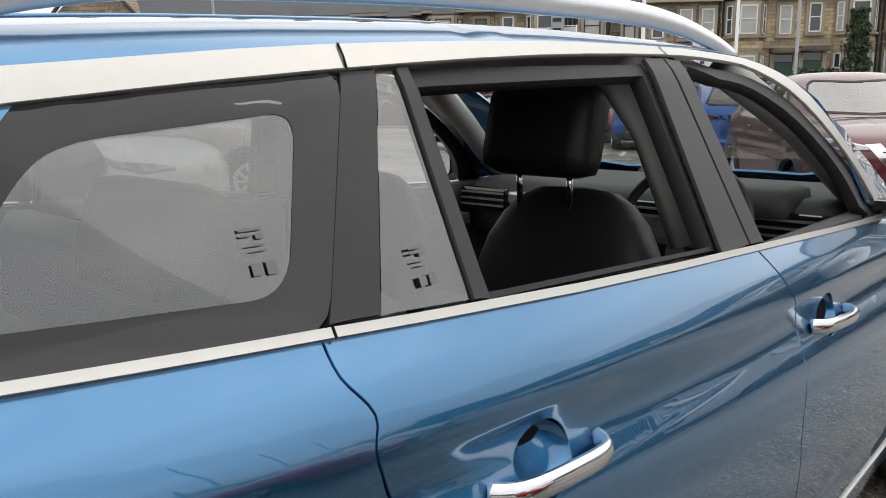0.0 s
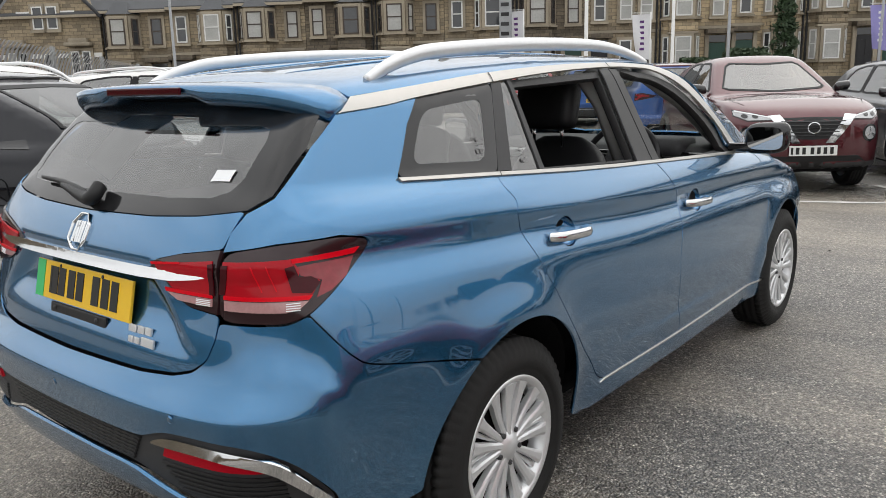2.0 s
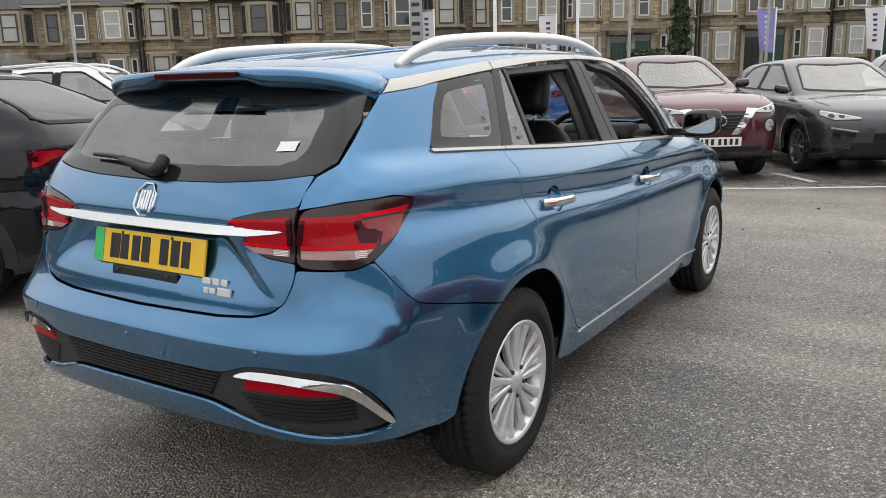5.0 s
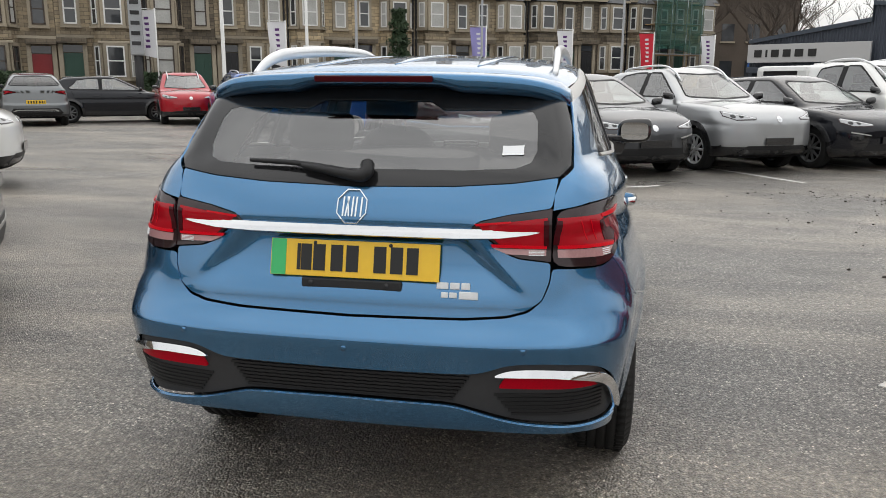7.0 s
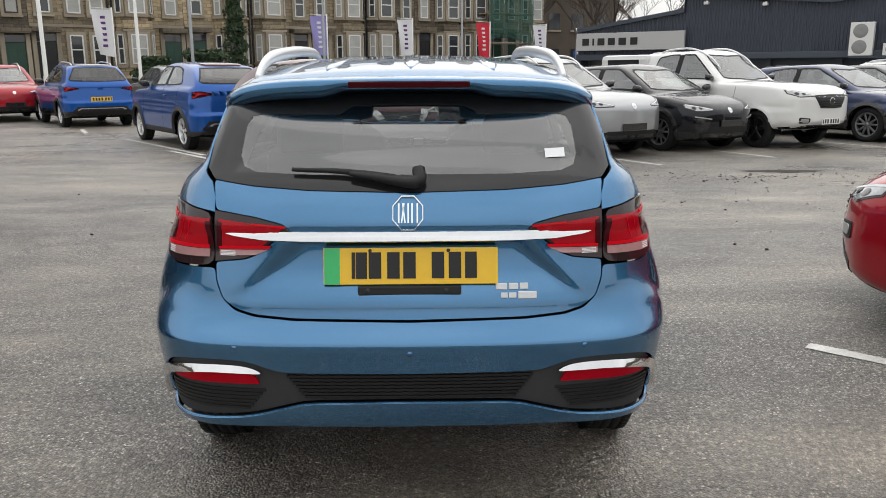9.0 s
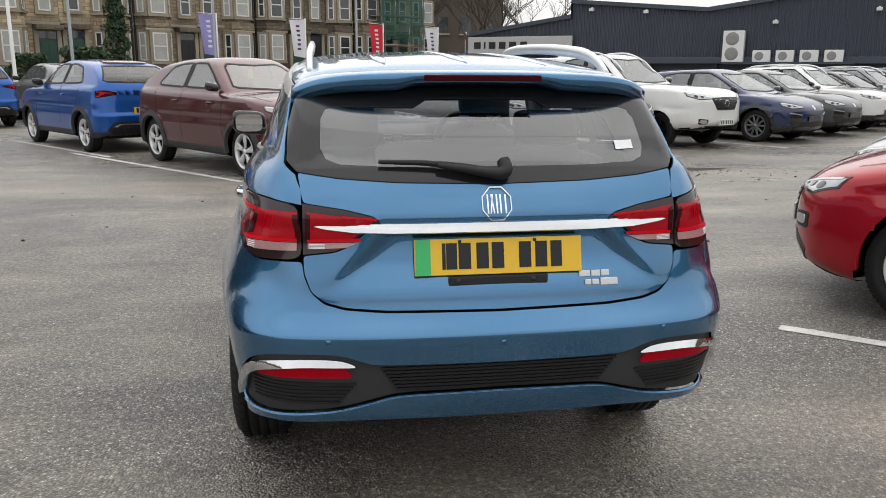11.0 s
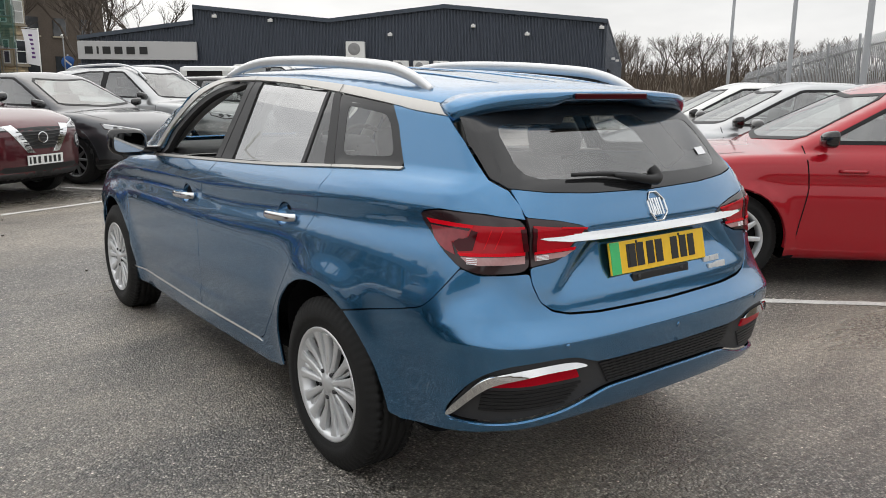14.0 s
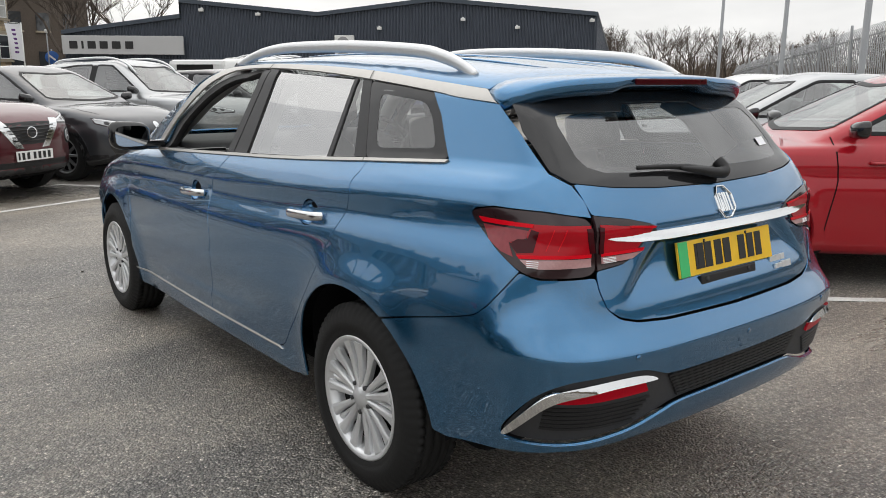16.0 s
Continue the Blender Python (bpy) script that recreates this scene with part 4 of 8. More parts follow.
            cup.matrix_basis = Matrix.Translation((side_x(F, y, z + 0.006) * side, y, z + 0.006)) @ Vector(normal).to_track_quat("X", "Z").to_matrix().to_4x4() @ Matrix.Diagonal((1, 1, 0.80, 1))
        for y in (0.0, 2.665):
            road_wheel(car, (0.838 * side, y, 0.312), side)
            arch_liner(car, (0.838 * side, y + (AY if y == 0 else -AY), 0.312), side, 0.395, 0.34, 2 if y == 0 else -12)
    # tail
    gate = [(0.0, 1.064), (0.284, 1.070), (0.451, 1.081), (0.574, 1.097), (0.566, 1.052), (0.560, 1.016), (0.444, 0.999), (0.361, 0.980), (0.338, 0.960), (0.390, 0.929), (0.437, 0.892), (0.474, 0.878), (0.563, 0.868), (0.562, 0.82), (0.543, 0.766), (0.505, 0.738), (0.448, 0.723), (0.332, 0.714), (0.0, 0.709)]

    def plate_recess(p, q):
        """A hollow round the plate with slanting walls, and a lower edge that tucks in."""
        x, z = np.abs(q[:, 0]), q[:, 1]
        wall = ease((0.345 + (0.930 - z) * 1.10 - x) / 0.060)
        p = p.copy()
        p[:, 1] += 0.024 * wall * ease((0.938 - z) / 0.014) * ease((z - 0.752) / 0.10) + 0.18 * np.clip(0.754 - z, 0, 0.05)
        return p
    panel("tailgate", F, "rear", [rounded(mirrored(gate), 0.010, 3)], BLUE, car, res=0.013, gap=0.0012, bend=plate_recess)
    glass_edge = [(0.0, 1.0655), (0.284, 1.0715), (0.451, 1.0825), (0.575, 1.099), (0.606, 1.128), (0.602, 1.229), (0.58, 1.30), (0.555, 1.348), (0.3, 1.362), (0.0, 1.366)]
    clear_edge = [(0.0, 1.114), (0.30, 1.115), (0.45, 1.121), (0.490, 1.135), (0.505, 1.165), (0.500, 1.245), (0.485, 1.272), (0.45, 1.280), (0.215, 1.279), (0.172, 1.303), (0.0, 1.305)]
    rear_window = panel("rear_window", F, "rear", [mirrored(glass_edge), mirrored(clear_edge)], FRIT, car, lift=-0.002, gap=0.001)
    panel("rear_glass", F, "rear", [mirrored(clear_edge)], REARGLASS, car, lift=-0.003, rim=0, gap=-0.004)
    bumper = [W(0, -0.865, 0.7065), W(0.332, -0.854, 0.7115), W(0.448, -0.84, 0.720), W(0.507, -0.826, 0.735), W(0.545, -0.815, 0.764), W(0.564, -0.80, 0.81), W(0.567, -0.785, 0.852), W(0.661, -0.744, 0.849), W(0.706, -0.704, 0.849)]
    bumper += flowing([S(-0.661, 0.8675), S(-0.62, 0.8005), S(-0.585, 0.7575), S(-0.539, 0.7305), S(-0.40, 0.6955)], 4) + [S(-0.185, 0.6455)] + [S(*q) for q in arc(AY, AZ, AR, 124, 178, 9)] + [S(-0.42, 0.315), W(0.755, -0.62, 0.345), W(0.67, -0.777, 0.372), W(0.379, -0.862, 0.385), W(0, -0.874, 0.384)]
    insert = [W(0, -0.91, 0.564), W(0.364, -0.90, 0.567), W(0.405, -0.898, 0.578), W(0.47, -0.893, 0.602), W(0.60, -0.865, 0.603), W(0.69, -0.81, 0.592), W(0.745, -0.74, 0.545), W(0.778, -0.63, 0.412), W(0.768, -0.655, 0.395), W(0.69, -0.77, 0.397), W(0.582, -0.84, 0.408), W(0.477, -0.863, 0.420), W(0.373, -0.882, 0.450), W(0.305, -0.891, 0.470), W(0, -0.898, 0.474)]
    panel("rear_bumper", F, "wrap", [rounded(mirrored(bumper), 0.010, 3), rounded(mirrored(insert), 0.06, 5)], BLUE, car, res=0.016, gap=0.0012)
    panel("bumper_insert", F, "wrap", [rounded(mirrored(insert), 0.06, 5)], GREYPLASTIC, car, lift=-0.014, rim=0)
    for j in range(7):
        z = 0.556 - j * 0.0112
        half = 0.355 - 0.0075 * j
        line = [W(x, -0.9, z + 0.0022 * (i % 2)) for i, x in enumerate(np.linspace(-half, half, 41))]
        low = [(u, v - 0.0065) for u, v in reversed(line)]
        panel("grille_bar", F, "wrap", [line + low], BLACK, car, lift=-0.006, rim=0.010, gap=0)
    lip = [W(0, -0.898, 0.472), W(0.305, -0.891, 0.468), W(0.373, -0.882, 0.448), W(0.477, -0.863, 0.418), W(0.582, -0.84, 0.406), W(0.69, -0.77, 0.395), W(0.768, -0.655, 0.393), W(0.768, -0.655, 0.388), W(0.69, -0.77, 0.389), W(0.582, -0.84, 0.400), W(0.477, -0.863, 0.412), W(0.373, -0.882, 0.442), W(0.305, -0.891, 0.462), W(0, -0.898, 0.466)]
    panel("bumper_lip", F, "wrap", [rounded(mirrored(lip), 0.05, 5)], BLUE, car, lift=0.004, gap=0, rim=0.01)
    # chromed bar
    bar = [(0.0, 0.957), (0.42, 0.957), (0.50, 0.955), (0.528, 0.951), (0.50, 0.944), (0.42, 0.934), (0.30, 0.931), (0.0, 0.931)]
    def leaning(top, tall, out):
        """Tilts a strip back, so that its face looks up."""
        def lean(p, q):
            p = p.copy()
            n = gradient(F, p) * (1, 1, 0)
            return p + n * (out * np.clip((top - q[:, 1]) / tall, 0, 1) ** 0.8)[:, None]
        return lean
    panel("chrome_bar", F, "rear", [mirrored(bar)], CHROME, car, res=0.007, lift=0.008, rim=0.024, gap=0, bend=leaning(0.957, 0.026, 0.010), label="chromed bar across the tailgate")
    # number plate, its lettering as bars
    plate = block("number_plate", (0.004, -0.8155, 0.859), (0.502, 0.008, 0.106), YELLOW, car, 0.002, Matrix.Rotation(radians(-13), 4, "X"), "yellow number plate with a green end band")
    for ob, x, z, w, h, m in [("green_band", -0.226, 0, 0.044, 0.104, GREEN)] + [("bar", x, 0.002, w, 0.076, INK) for x, w in ((-0.165, 0.010), (-0.142, 0.032), (-0.103, 0.036), (-0.050, 0.036), (-0.004, 0.036), (0.078, 0.036), (0.127, 0.036), (0.173, 0.034))]:
        lift = Matrix.Translation((0.004, -0.8155, 0.859)) @ Matrix.Rotation(radians(-13), 4, "X") @ Matrix.Translation((x, -0.0048, z))
        block(ob, lift.translation, (w, 0.0022, h), m, plate, 0.0, Matrix.Rotation(radians(-13), 4, "X"))
    for x in (-0.117, 0.108):
        dot = lathe("plate_screw", [(0.0005, 0.002), (0.0045, 0.002), (0.0055, 0.0)], INK, plate, 12)
        dot.matrix_basis = Matrix.Translation((0.004, -0.8155, 0.859)) @ Matrix.Rotation(radians(-13), 4, "X") @ Matrix.Translation((x, -0.0045, 0.044)) @ pose(0, 0, 0, 0, 0, -90)
    block("plate_bracket", (0.0, -0.833, 0.790), (0.298, 0.008, 0.030), BLACK, car, 0.006, Matrix.Rotation(radians(-10), 4, "X"))
    for x in (-0.12, 0.105):
        screw = lathe("screw", [(0.0005, 0.004), (0.006, 0.003), (0.0075, 0)], GREYPLASTIC, car, 12)
        screw.matrix_basis = Matrix.Translation((x, -0.838, 0.792)) @ pose(0, 0, 0, 0, 0, -90)
    def gate_y(x, z):
        p = solve_ray(F, np.array([[x, 0.3, z]]), np.array([[0, -1.0, 0]]), 4)
        return float(plate_recess(p, np.array([[x, z]]))[0, 1])
    # badge and model marks as plain shapes
    ring = [(0.0475 * math.cos(radians(22.5 + 45 * i)), 0.0485 * math.sin(radians(22.5 + 45 * i))) for i in range(8)]
    core = [(x * 0.94, z * 0.94) for x, z in ring]
    shift = lambda loop: [(x - 0.003, z + 1.009) for x, z in loop]
    badge = panel("badge", F, "rear", [shift(ring), shift(core)], CHROME, car, res=0.01, lift=0.008, rim=0.008, gap=0)
    for x, w, t in ((-0.026, 0.0045, 0), (-0.018, 0.004, 0.7), (-0.008, 0.004, -0.7), (0.001, 0.0045, 0), (0.012, 0.0045, 0), (0.027, 0.0045, 0)):
        panel("badge_bar", F, "rear", [shift([(x - w / 2, -0.026), (x + w / 2, -0.026), (x + w / 2 + t * 0.01, 0.026), (x - w / 2 + t * 0.01, 0.026)])], CHROME, badge, res=0.01, lift=0.004, rim=0.006, gap=0)
    for x0, x1, z0, z1 in ((0.243, 0.277, 0.789, 0.808), (0.281, 0.309, 0.789, 0.808), (0.313, 0.338, 0.789, 0.808), (0.258, 0.278, 0.767, 0.783), (0.281, 0.303, 0.767, 0.783), (0.308, 0.362, 0.764, 0.786)):
        block("model_mark", ((x0 + x1) / 2 + 0.005, gate_y((x0 + x1) / 2, (z0 + z1) / 2) - 0.003, (z0 + z1) / 2), (x1 - x0, 0.007, z1 - z0), ALLOY, car, 0.002, Matrix.Rotation(radians(-12), 4, "X"))
    for x, z in ((0.50, 0.640), (0.0, 0.626), (-0.50, 0.640)):
        at = solve_ray(F, np.array([[x, 0.3, z]]), np.array([[0, -1.0, 0]]), 4)
        n = gradient(F, at)[0]
        ring = lathe("parking_sensor", [(0.0005, 0.0012), (0.0085, 0.0012), (0.0088, -0.001), (0.0100, -0.001), (0.0102, 0.0008), (0.0112, 0.0)], BLUE, car, 24)
        ring.matrix_basis = Matrix.Translation(at[0]) @ Vector(n).to_track_quat("X", "Z").to_matrix().to_4x4()
    # printed marks on the side glass
    for y0, z0, s in ((0.018, 1.218, 0.72), (0.220, 1.174, 0.70)):
        for u, v, w, h in ((0, 0, 0.036, 0.004), (0.0, 0.008, 0.018, 0.003), (0.024, 0.008, 0.012, 0.007), (0.004, 0.022, 0.030, 0.002), (0.010, 0.029, 0.026, 0.002), (0.006, 0.046, 0.015, 0.015), (0.028, 0.044, 0.016, 0.018)):
            q = [(y0 + 0.012 + s * (u + a), z0 - 0.004 - s * (v + b)) for a, b in ((0, 0), (w, 0), (w, h), (0, h))]
            panel("print_bar", F, "side", [q], PRINT, car, lift=0.0, rim=0, gap=0)
    panel("window_sticker", F, "rear", [[(0.405, 1.150), (0.470, 1.152), (0.470, 1.182), (0.405, 1.180)]], PAPER, car, lift=0.0005, rim=0, label="white paper sticker on the rear glass")
    # wiper
    glass_y = lambda x, z: float(solve_ray(F, np.array([[x, 0.3, z]]), np.array([[0, -1.0, 0]]), 4)[0, 1])
    blade = [(x, glass_y(x, z) - 0.022, z) for x, z in flowing([(-0.34, 1.128), (-0.2, 1.124), (-0.08, 1.112), (0.02, 1.095)], 5)]
    tube("wiper_blade", blade, 0.008, BLACK, car, 8, radii=[0.006 + 0.006 * i / (len(blade) - 1) for i in range(len(blade))])
    arm = [(x, glass_y(x, z) - 0.030, z) for x, z in flowing([(-0.17, 1.119), (-0.1, 1.110), (0.0, 1.096), (0.03, 1.104), (0.028, 1.128)], 5)]
    tube("wiper_arm", arm, 0.012, BLACK, car, 10, radii=[0.006 + 0.014 * min(1, i / 12) for i in range(len(arm))])
    # roof, spoiler, bonnet, screen
    roof = [(0.0, -0.42), (0.3, -0.41), (0.5, -0.385), (0.578, -0.352), (0.600, -0.105), (0.600, 0.2), (0.592, 0.6), (0.576, 1.0), (0.566, 1.25), (0.560, 1.42), (0.53, 1.56), (0.3, 1.64), (0.0, 1.66)]
    panel("roof", F, "top", [mirrored(roof)], BLUE, car, res=0.05)
    for x in (-0.28, 0.0, 0.28):
        rib = [(xx, y, float(solve_ray(F, np.array([[xx, y, 0.6]]), np.array([[0, 0, 1.0]]), 3)[0, 2])) for xx, y in [(x, yy) for yy in np.linspace(-0.3, 1.3, 24)]]
        tube("roof_rib", rib, 0.018, BLUE, car, 8, squash=(1.6, 0.30), radii=[0.018 * min(1, 0.1 + 0.3 * i, 0.1 + 0.3 * (23 - i)) for i in range(24)])
    v, f = [], []
    xs = np.linspace(-0.588, 0.588, 41)
    for x in xs:
        a = abs(x) / 0.588
        top_y, z0 = -0.395 + 0.03 * a * a, 0.0
        roof_z = float(solve_ray(F, np.array([[x * 0.985, top_y, 0.6]]), np.array([[0, 0, 1.0]]), 3)[0, 2])
        yr = -0.580 + 0.035 * a ** 2 + 0.10 * a ** 6
        zr = 1.383 - 0.016 * a ** 2 - 0.040 * a ** 8
        low = 0.030 + 0.018 * np.clip((a - 0.34) / 0.1, 0, 1)
        sec = [(top_y, roof_z + 0.001), ((top_y + yr) / 2, (roof_z + zr) / 2 + 0.006), (yr + 0.012, zr + 0.002), (yr, zr - 0.004), (yr + 0.004, zr - low * 0.6), (yr + 0.018, zr - low), (yr + 0.10, zr - low - 0.012), (top_y + 0.02, roof_z - 0.06)]
        v += [(x, y, z) for y, z in sec]
    m = 8
    f = [(i * m + j, (i + 1) * m + j, (i + 1) * m + (j + 1) % m, i * m + (j + 1) % m) for i in range(len(xs) - 1) for j in range(m)]
    f += [tuple(range(m)), tuple((len(xs) - 1) * m + j for j in range(m))[::-1]]
    index = [1 if k % m == 6 else 0 for k in range((len(xs) - 1) * m)] + [0, 0]
    spoiler = add("spoiler", v, f, [BLUE, BLACK], car, smooth=True, index=index)
    block("brake_light", (0.0, -0.580, 1.367), (0.37, 0.008, 0.020), LENSDARK, spoiler, 0.004, label="dark red high brake light")
    bonnet = [(0.0, 2.62), (0.35, 2.58), (0.62, 2.42), (0.715, 2.42), (0.70, 2.8), (0.66, 3.1), (0.52, 3.28), (0.0, 3.38)]
    panel("bonnet", F, "top", [mirrored(bonnet)], BLUE, car, res=0.05)
    nose = [(0.0, 0.75), (0.55, 0.74), (0.70, 0.72), (0.735, 0.55), (0.72, 0.36), (0.5, 0.27), (0.0, 0.25)]
    panel("front_bumper", F, "front", [mirrored(nose)], BLUE, car, res=0.05)
    screen = [(0.0, 1.425), (0.40, 1.410), (0.53, 1.375), (0.60, 1.22), (0.655, 1.055), (0.60, 1.010), (0.3, 1.0), (0.0, 1.0)]
    panel("windscreen", F, "front", [mirrored(screen)], GLASS, car, res=0.05, lift=-0.002, rim=0)
    for side in (1, -1):
        panel("front_pillar", F, "front", [[(0.535, 1.375), (0.575, 1.40), (0.64, 1.30), (0.70, 1.14), (0.745, 1.02), (0.66, 1.02), (0.61, 1.22)]], BLUE, car, res=0.04, side=side, lift=-0.001)
    # near-black sheets close the panel gaps and put shade into them; floor
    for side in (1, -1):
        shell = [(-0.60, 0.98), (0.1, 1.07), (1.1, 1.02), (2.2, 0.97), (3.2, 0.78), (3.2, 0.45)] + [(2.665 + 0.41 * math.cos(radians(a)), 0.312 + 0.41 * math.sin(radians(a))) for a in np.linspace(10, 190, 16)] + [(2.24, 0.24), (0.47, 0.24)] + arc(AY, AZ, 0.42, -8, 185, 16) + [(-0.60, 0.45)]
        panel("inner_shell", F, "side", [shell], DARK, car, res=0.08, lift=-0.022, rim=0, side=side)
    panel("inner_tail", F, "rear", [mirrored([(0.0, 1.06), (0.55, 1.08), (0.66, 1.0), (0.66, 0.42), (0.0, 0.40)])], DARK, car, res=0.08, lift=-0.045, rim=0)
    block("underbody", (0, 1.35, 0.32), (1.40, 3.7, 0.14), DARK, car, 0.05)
    # cabin
    panel("headlining", F, "top", [mirrored([(0.0, -0.36), (0.50, -0.33), (0.54, 0.2), (0.52, 1.0), (0.50, 1.45), (0.0, 1.6)])], PALE, car, res=0.10, lift=-0.035, rim=0)
    for x, y, recline, back_z, wide in ((0.345, 0.965, 14, 0.87, 0.50), (-0.345, 0.965, 14, 0.87, 0.50)):
        seat = bmesh.new()
        tilt = Matrix.Rotation(radians(-recline), 4, "X")
        rings = []
        for z, half, thick in ((0.58, 0.235, 0.15), (0.66, 0.25, 0.17), (0.80, 0.255, 0.17), (0.92, 0.245, 0.15), (1.01, 0.220, 0.13), (1.07, 0.185, 0.115), (1.11, 0.145, 0.10), (1.135, 0.10, 0.07), (1.142, 0.05, 0.03)):
            at = Matrix.Translation((x, y + 0.10, back_z)) @ tilt @ Matrix.Translation((0, 0, z - back_z))
            ring = []
            for i in range(28):
                c, q = math.cos(2 * math.pi * i / 28), math.sin(2 * math.pi * i / 28)
                ring.append(seat.verts.new(at @ Vector((half * math.copysign(abs(c) ** 0.55, c), thick / 2 * math.copysign(abs(q) ** 0.7, q), 0))))
            rings.append(ring)
        for low, high in zip(rings, rings[1:]):
            for i in range(28):
                seat.faces.new((low[i], low[(i + 1) % 28], high[(i + 1) % 28], high[i]))
        seat.faces.new(rings[-1])
        box_into(seat, (x, y + 0.42, 0.60), (0.50, 0.50, 0.15), 0.05)
        front_seat = part("front_seat", seat, LEATHER, car, "black leather front seat", True)
        rest = bmesh.new()
        box_into(rest, (x, y + 0.03, 1.268), (0.262, 0.105, 0.195), 0.04, tilt)
        part("headrest", rest, LEATHER, front_seat, smooth=True)
        for dx in (-0.065, 0.065):
            tube("headrest_post", [(x + dx, y + 0.035, 1.10), (x + dx, y + 0.03, 1.20)], 0.007, CHROME, front_seat, 8)
    bench = bmesh.new()
    box_into(bench, (0, 0.20, 0.83), (1.22, 0.13, 0.56), 0.05, Matrix.Rotation(radians(-20), 4, "X"))
    box_into(bench, (0, 0.52, 0.58), (1.24, 0.48, 0.16), 0.05)
    rear_seat = part("rear_seat", bench, LEATHER, car, "black leather rear bench", True)
    for x in (-0.40, 0.40):
        rest = bmesh.new()
        box_into(rest, (x, 0.085, 1.165), (0.26, 0.10, 0.15), 0.04, Matrix.Rotation(radians(-15), 4, "X"))
        part("headrest", rest, LEATHER, rear_seat, smooth=True)
    dash = bmesh.new()
    box_into(dash, (0, 2.22, 0.93), (1.34, 0.62, 0.22), 0.07)
    box_into(dash, (0.37, 1.96, 1.03), (0.38, 0.24, 0.09), 0.04)
    box_into(dash, (0, 1.72, 0.72), (0.26, 0.9, 0.20), 0.04)
    dashboard = part("dashboard", dash, SOFT, car, "dark dashboard with silver vent strips", True)
    block("silver_strip", (0, 1.905, 0.975), (1.24, 0.03, 0.045), SILVERTRIM, dashboard, 0.01)
    for x in (-0.56, -0.14, 0.14, 0.56):
        vent = block("vent", (x, 1.892, 0.965), (0.22, 0.03, 0.085), GLOSSBLACK, dashboard, 0.012)
        for j in range(3):
            block("vent_slat", (x, 1.872, 0.942 + 0.023 * j), (0.20, 0.012, 0.006), SILVERTRIM, vent)
    rim_ob = lathe("steering_wheel", [(0.165, 0.0), (0.170, 0.012), (0.180, 0.016), (0.190, 0.012), (0.195, 0.0), (0.190, -0.012), (0.180, -0.016), (0.170, -0.012), (0.165, 0.0)], LEATHER, car, 40)
    rim_ob.matrix_basis = Matrix.Translation((0.37, 1.60, 0.985)) @ Matrix.Rotation(radians(-25), 4, "X") @ pose(0, 0, 0, 0, 0, 90)
    hubm = bmesh.new()
    box_into(hubm, (0, 0, 0), (0.04, 0.14, 0.12), 0.02)
    box_into(hubm, (0, 0, 0), (0.02, 0.34, 0.045), 0.008)
    box_into(hubm, (0, 0, -0.09), (0.02, 0.05, 0.16), 0.008)
    part("wheel_boss", hubm, SOFT, rim_ob)
    bm = bmesh.new()
    box_into(bm, (0, 1.62, 1.335), (0.24, 0.05, 0.065), 0.02)
    part("cabin_mirror", bm, GLOSSBLACK, car)
    for side in (1, -1):
        card = bmesh.new()
        box_into(card, (0.70 * side, 1.62, 0.82), (0.06, 0.92, 0.40), 0.03)
        box_into(card, (0.66 * side, 1.60, 0.88), (0.10, 0.55, 0.06), 0.02)
        part("door_card", card, SOFT, car)
        card = bmesh.new()
        box_into(card, (0.69 * side, 0.66, 0.83), (0.06, 0.80, 0.42), 0.03)
        part("door_card", card, SOFT, car)
        pil = tube("pillar_trim", [(0.665 * side, 1.06, 1.06), (0.60 * side, 1.01, 1.28), (0.53 * side, 0.97, 1.40)], 0.045, PALE, car, 8, squash=(0.6, 1.2))
        tube("screen_pillar_trim", [(0.665 * side, 2.12, 1.03), (0.58 * side, 1.80, 1.25), (0.49 * side, 1.52, 1.40)], 0.04, PALE, car, 8)
        tube("rear_pillar_trim", [(0.60 * side, -0.42, 1.10), (0.555 * side, -0.28, 1.25), (0.50 * side, -0.20, 1.31)], 0.05, PALE, car, 8)
    block("boot_floor", (0, -0.28, 0.70), (1.10, 0.72, 0.06), SOFT, car, 0.02)
    block("boot_cover", (0, -0.22, 1.00), (1.06, 0.52, 0.02), SOFT, car, 0.008)
    return car


ESTATE = estate_car()

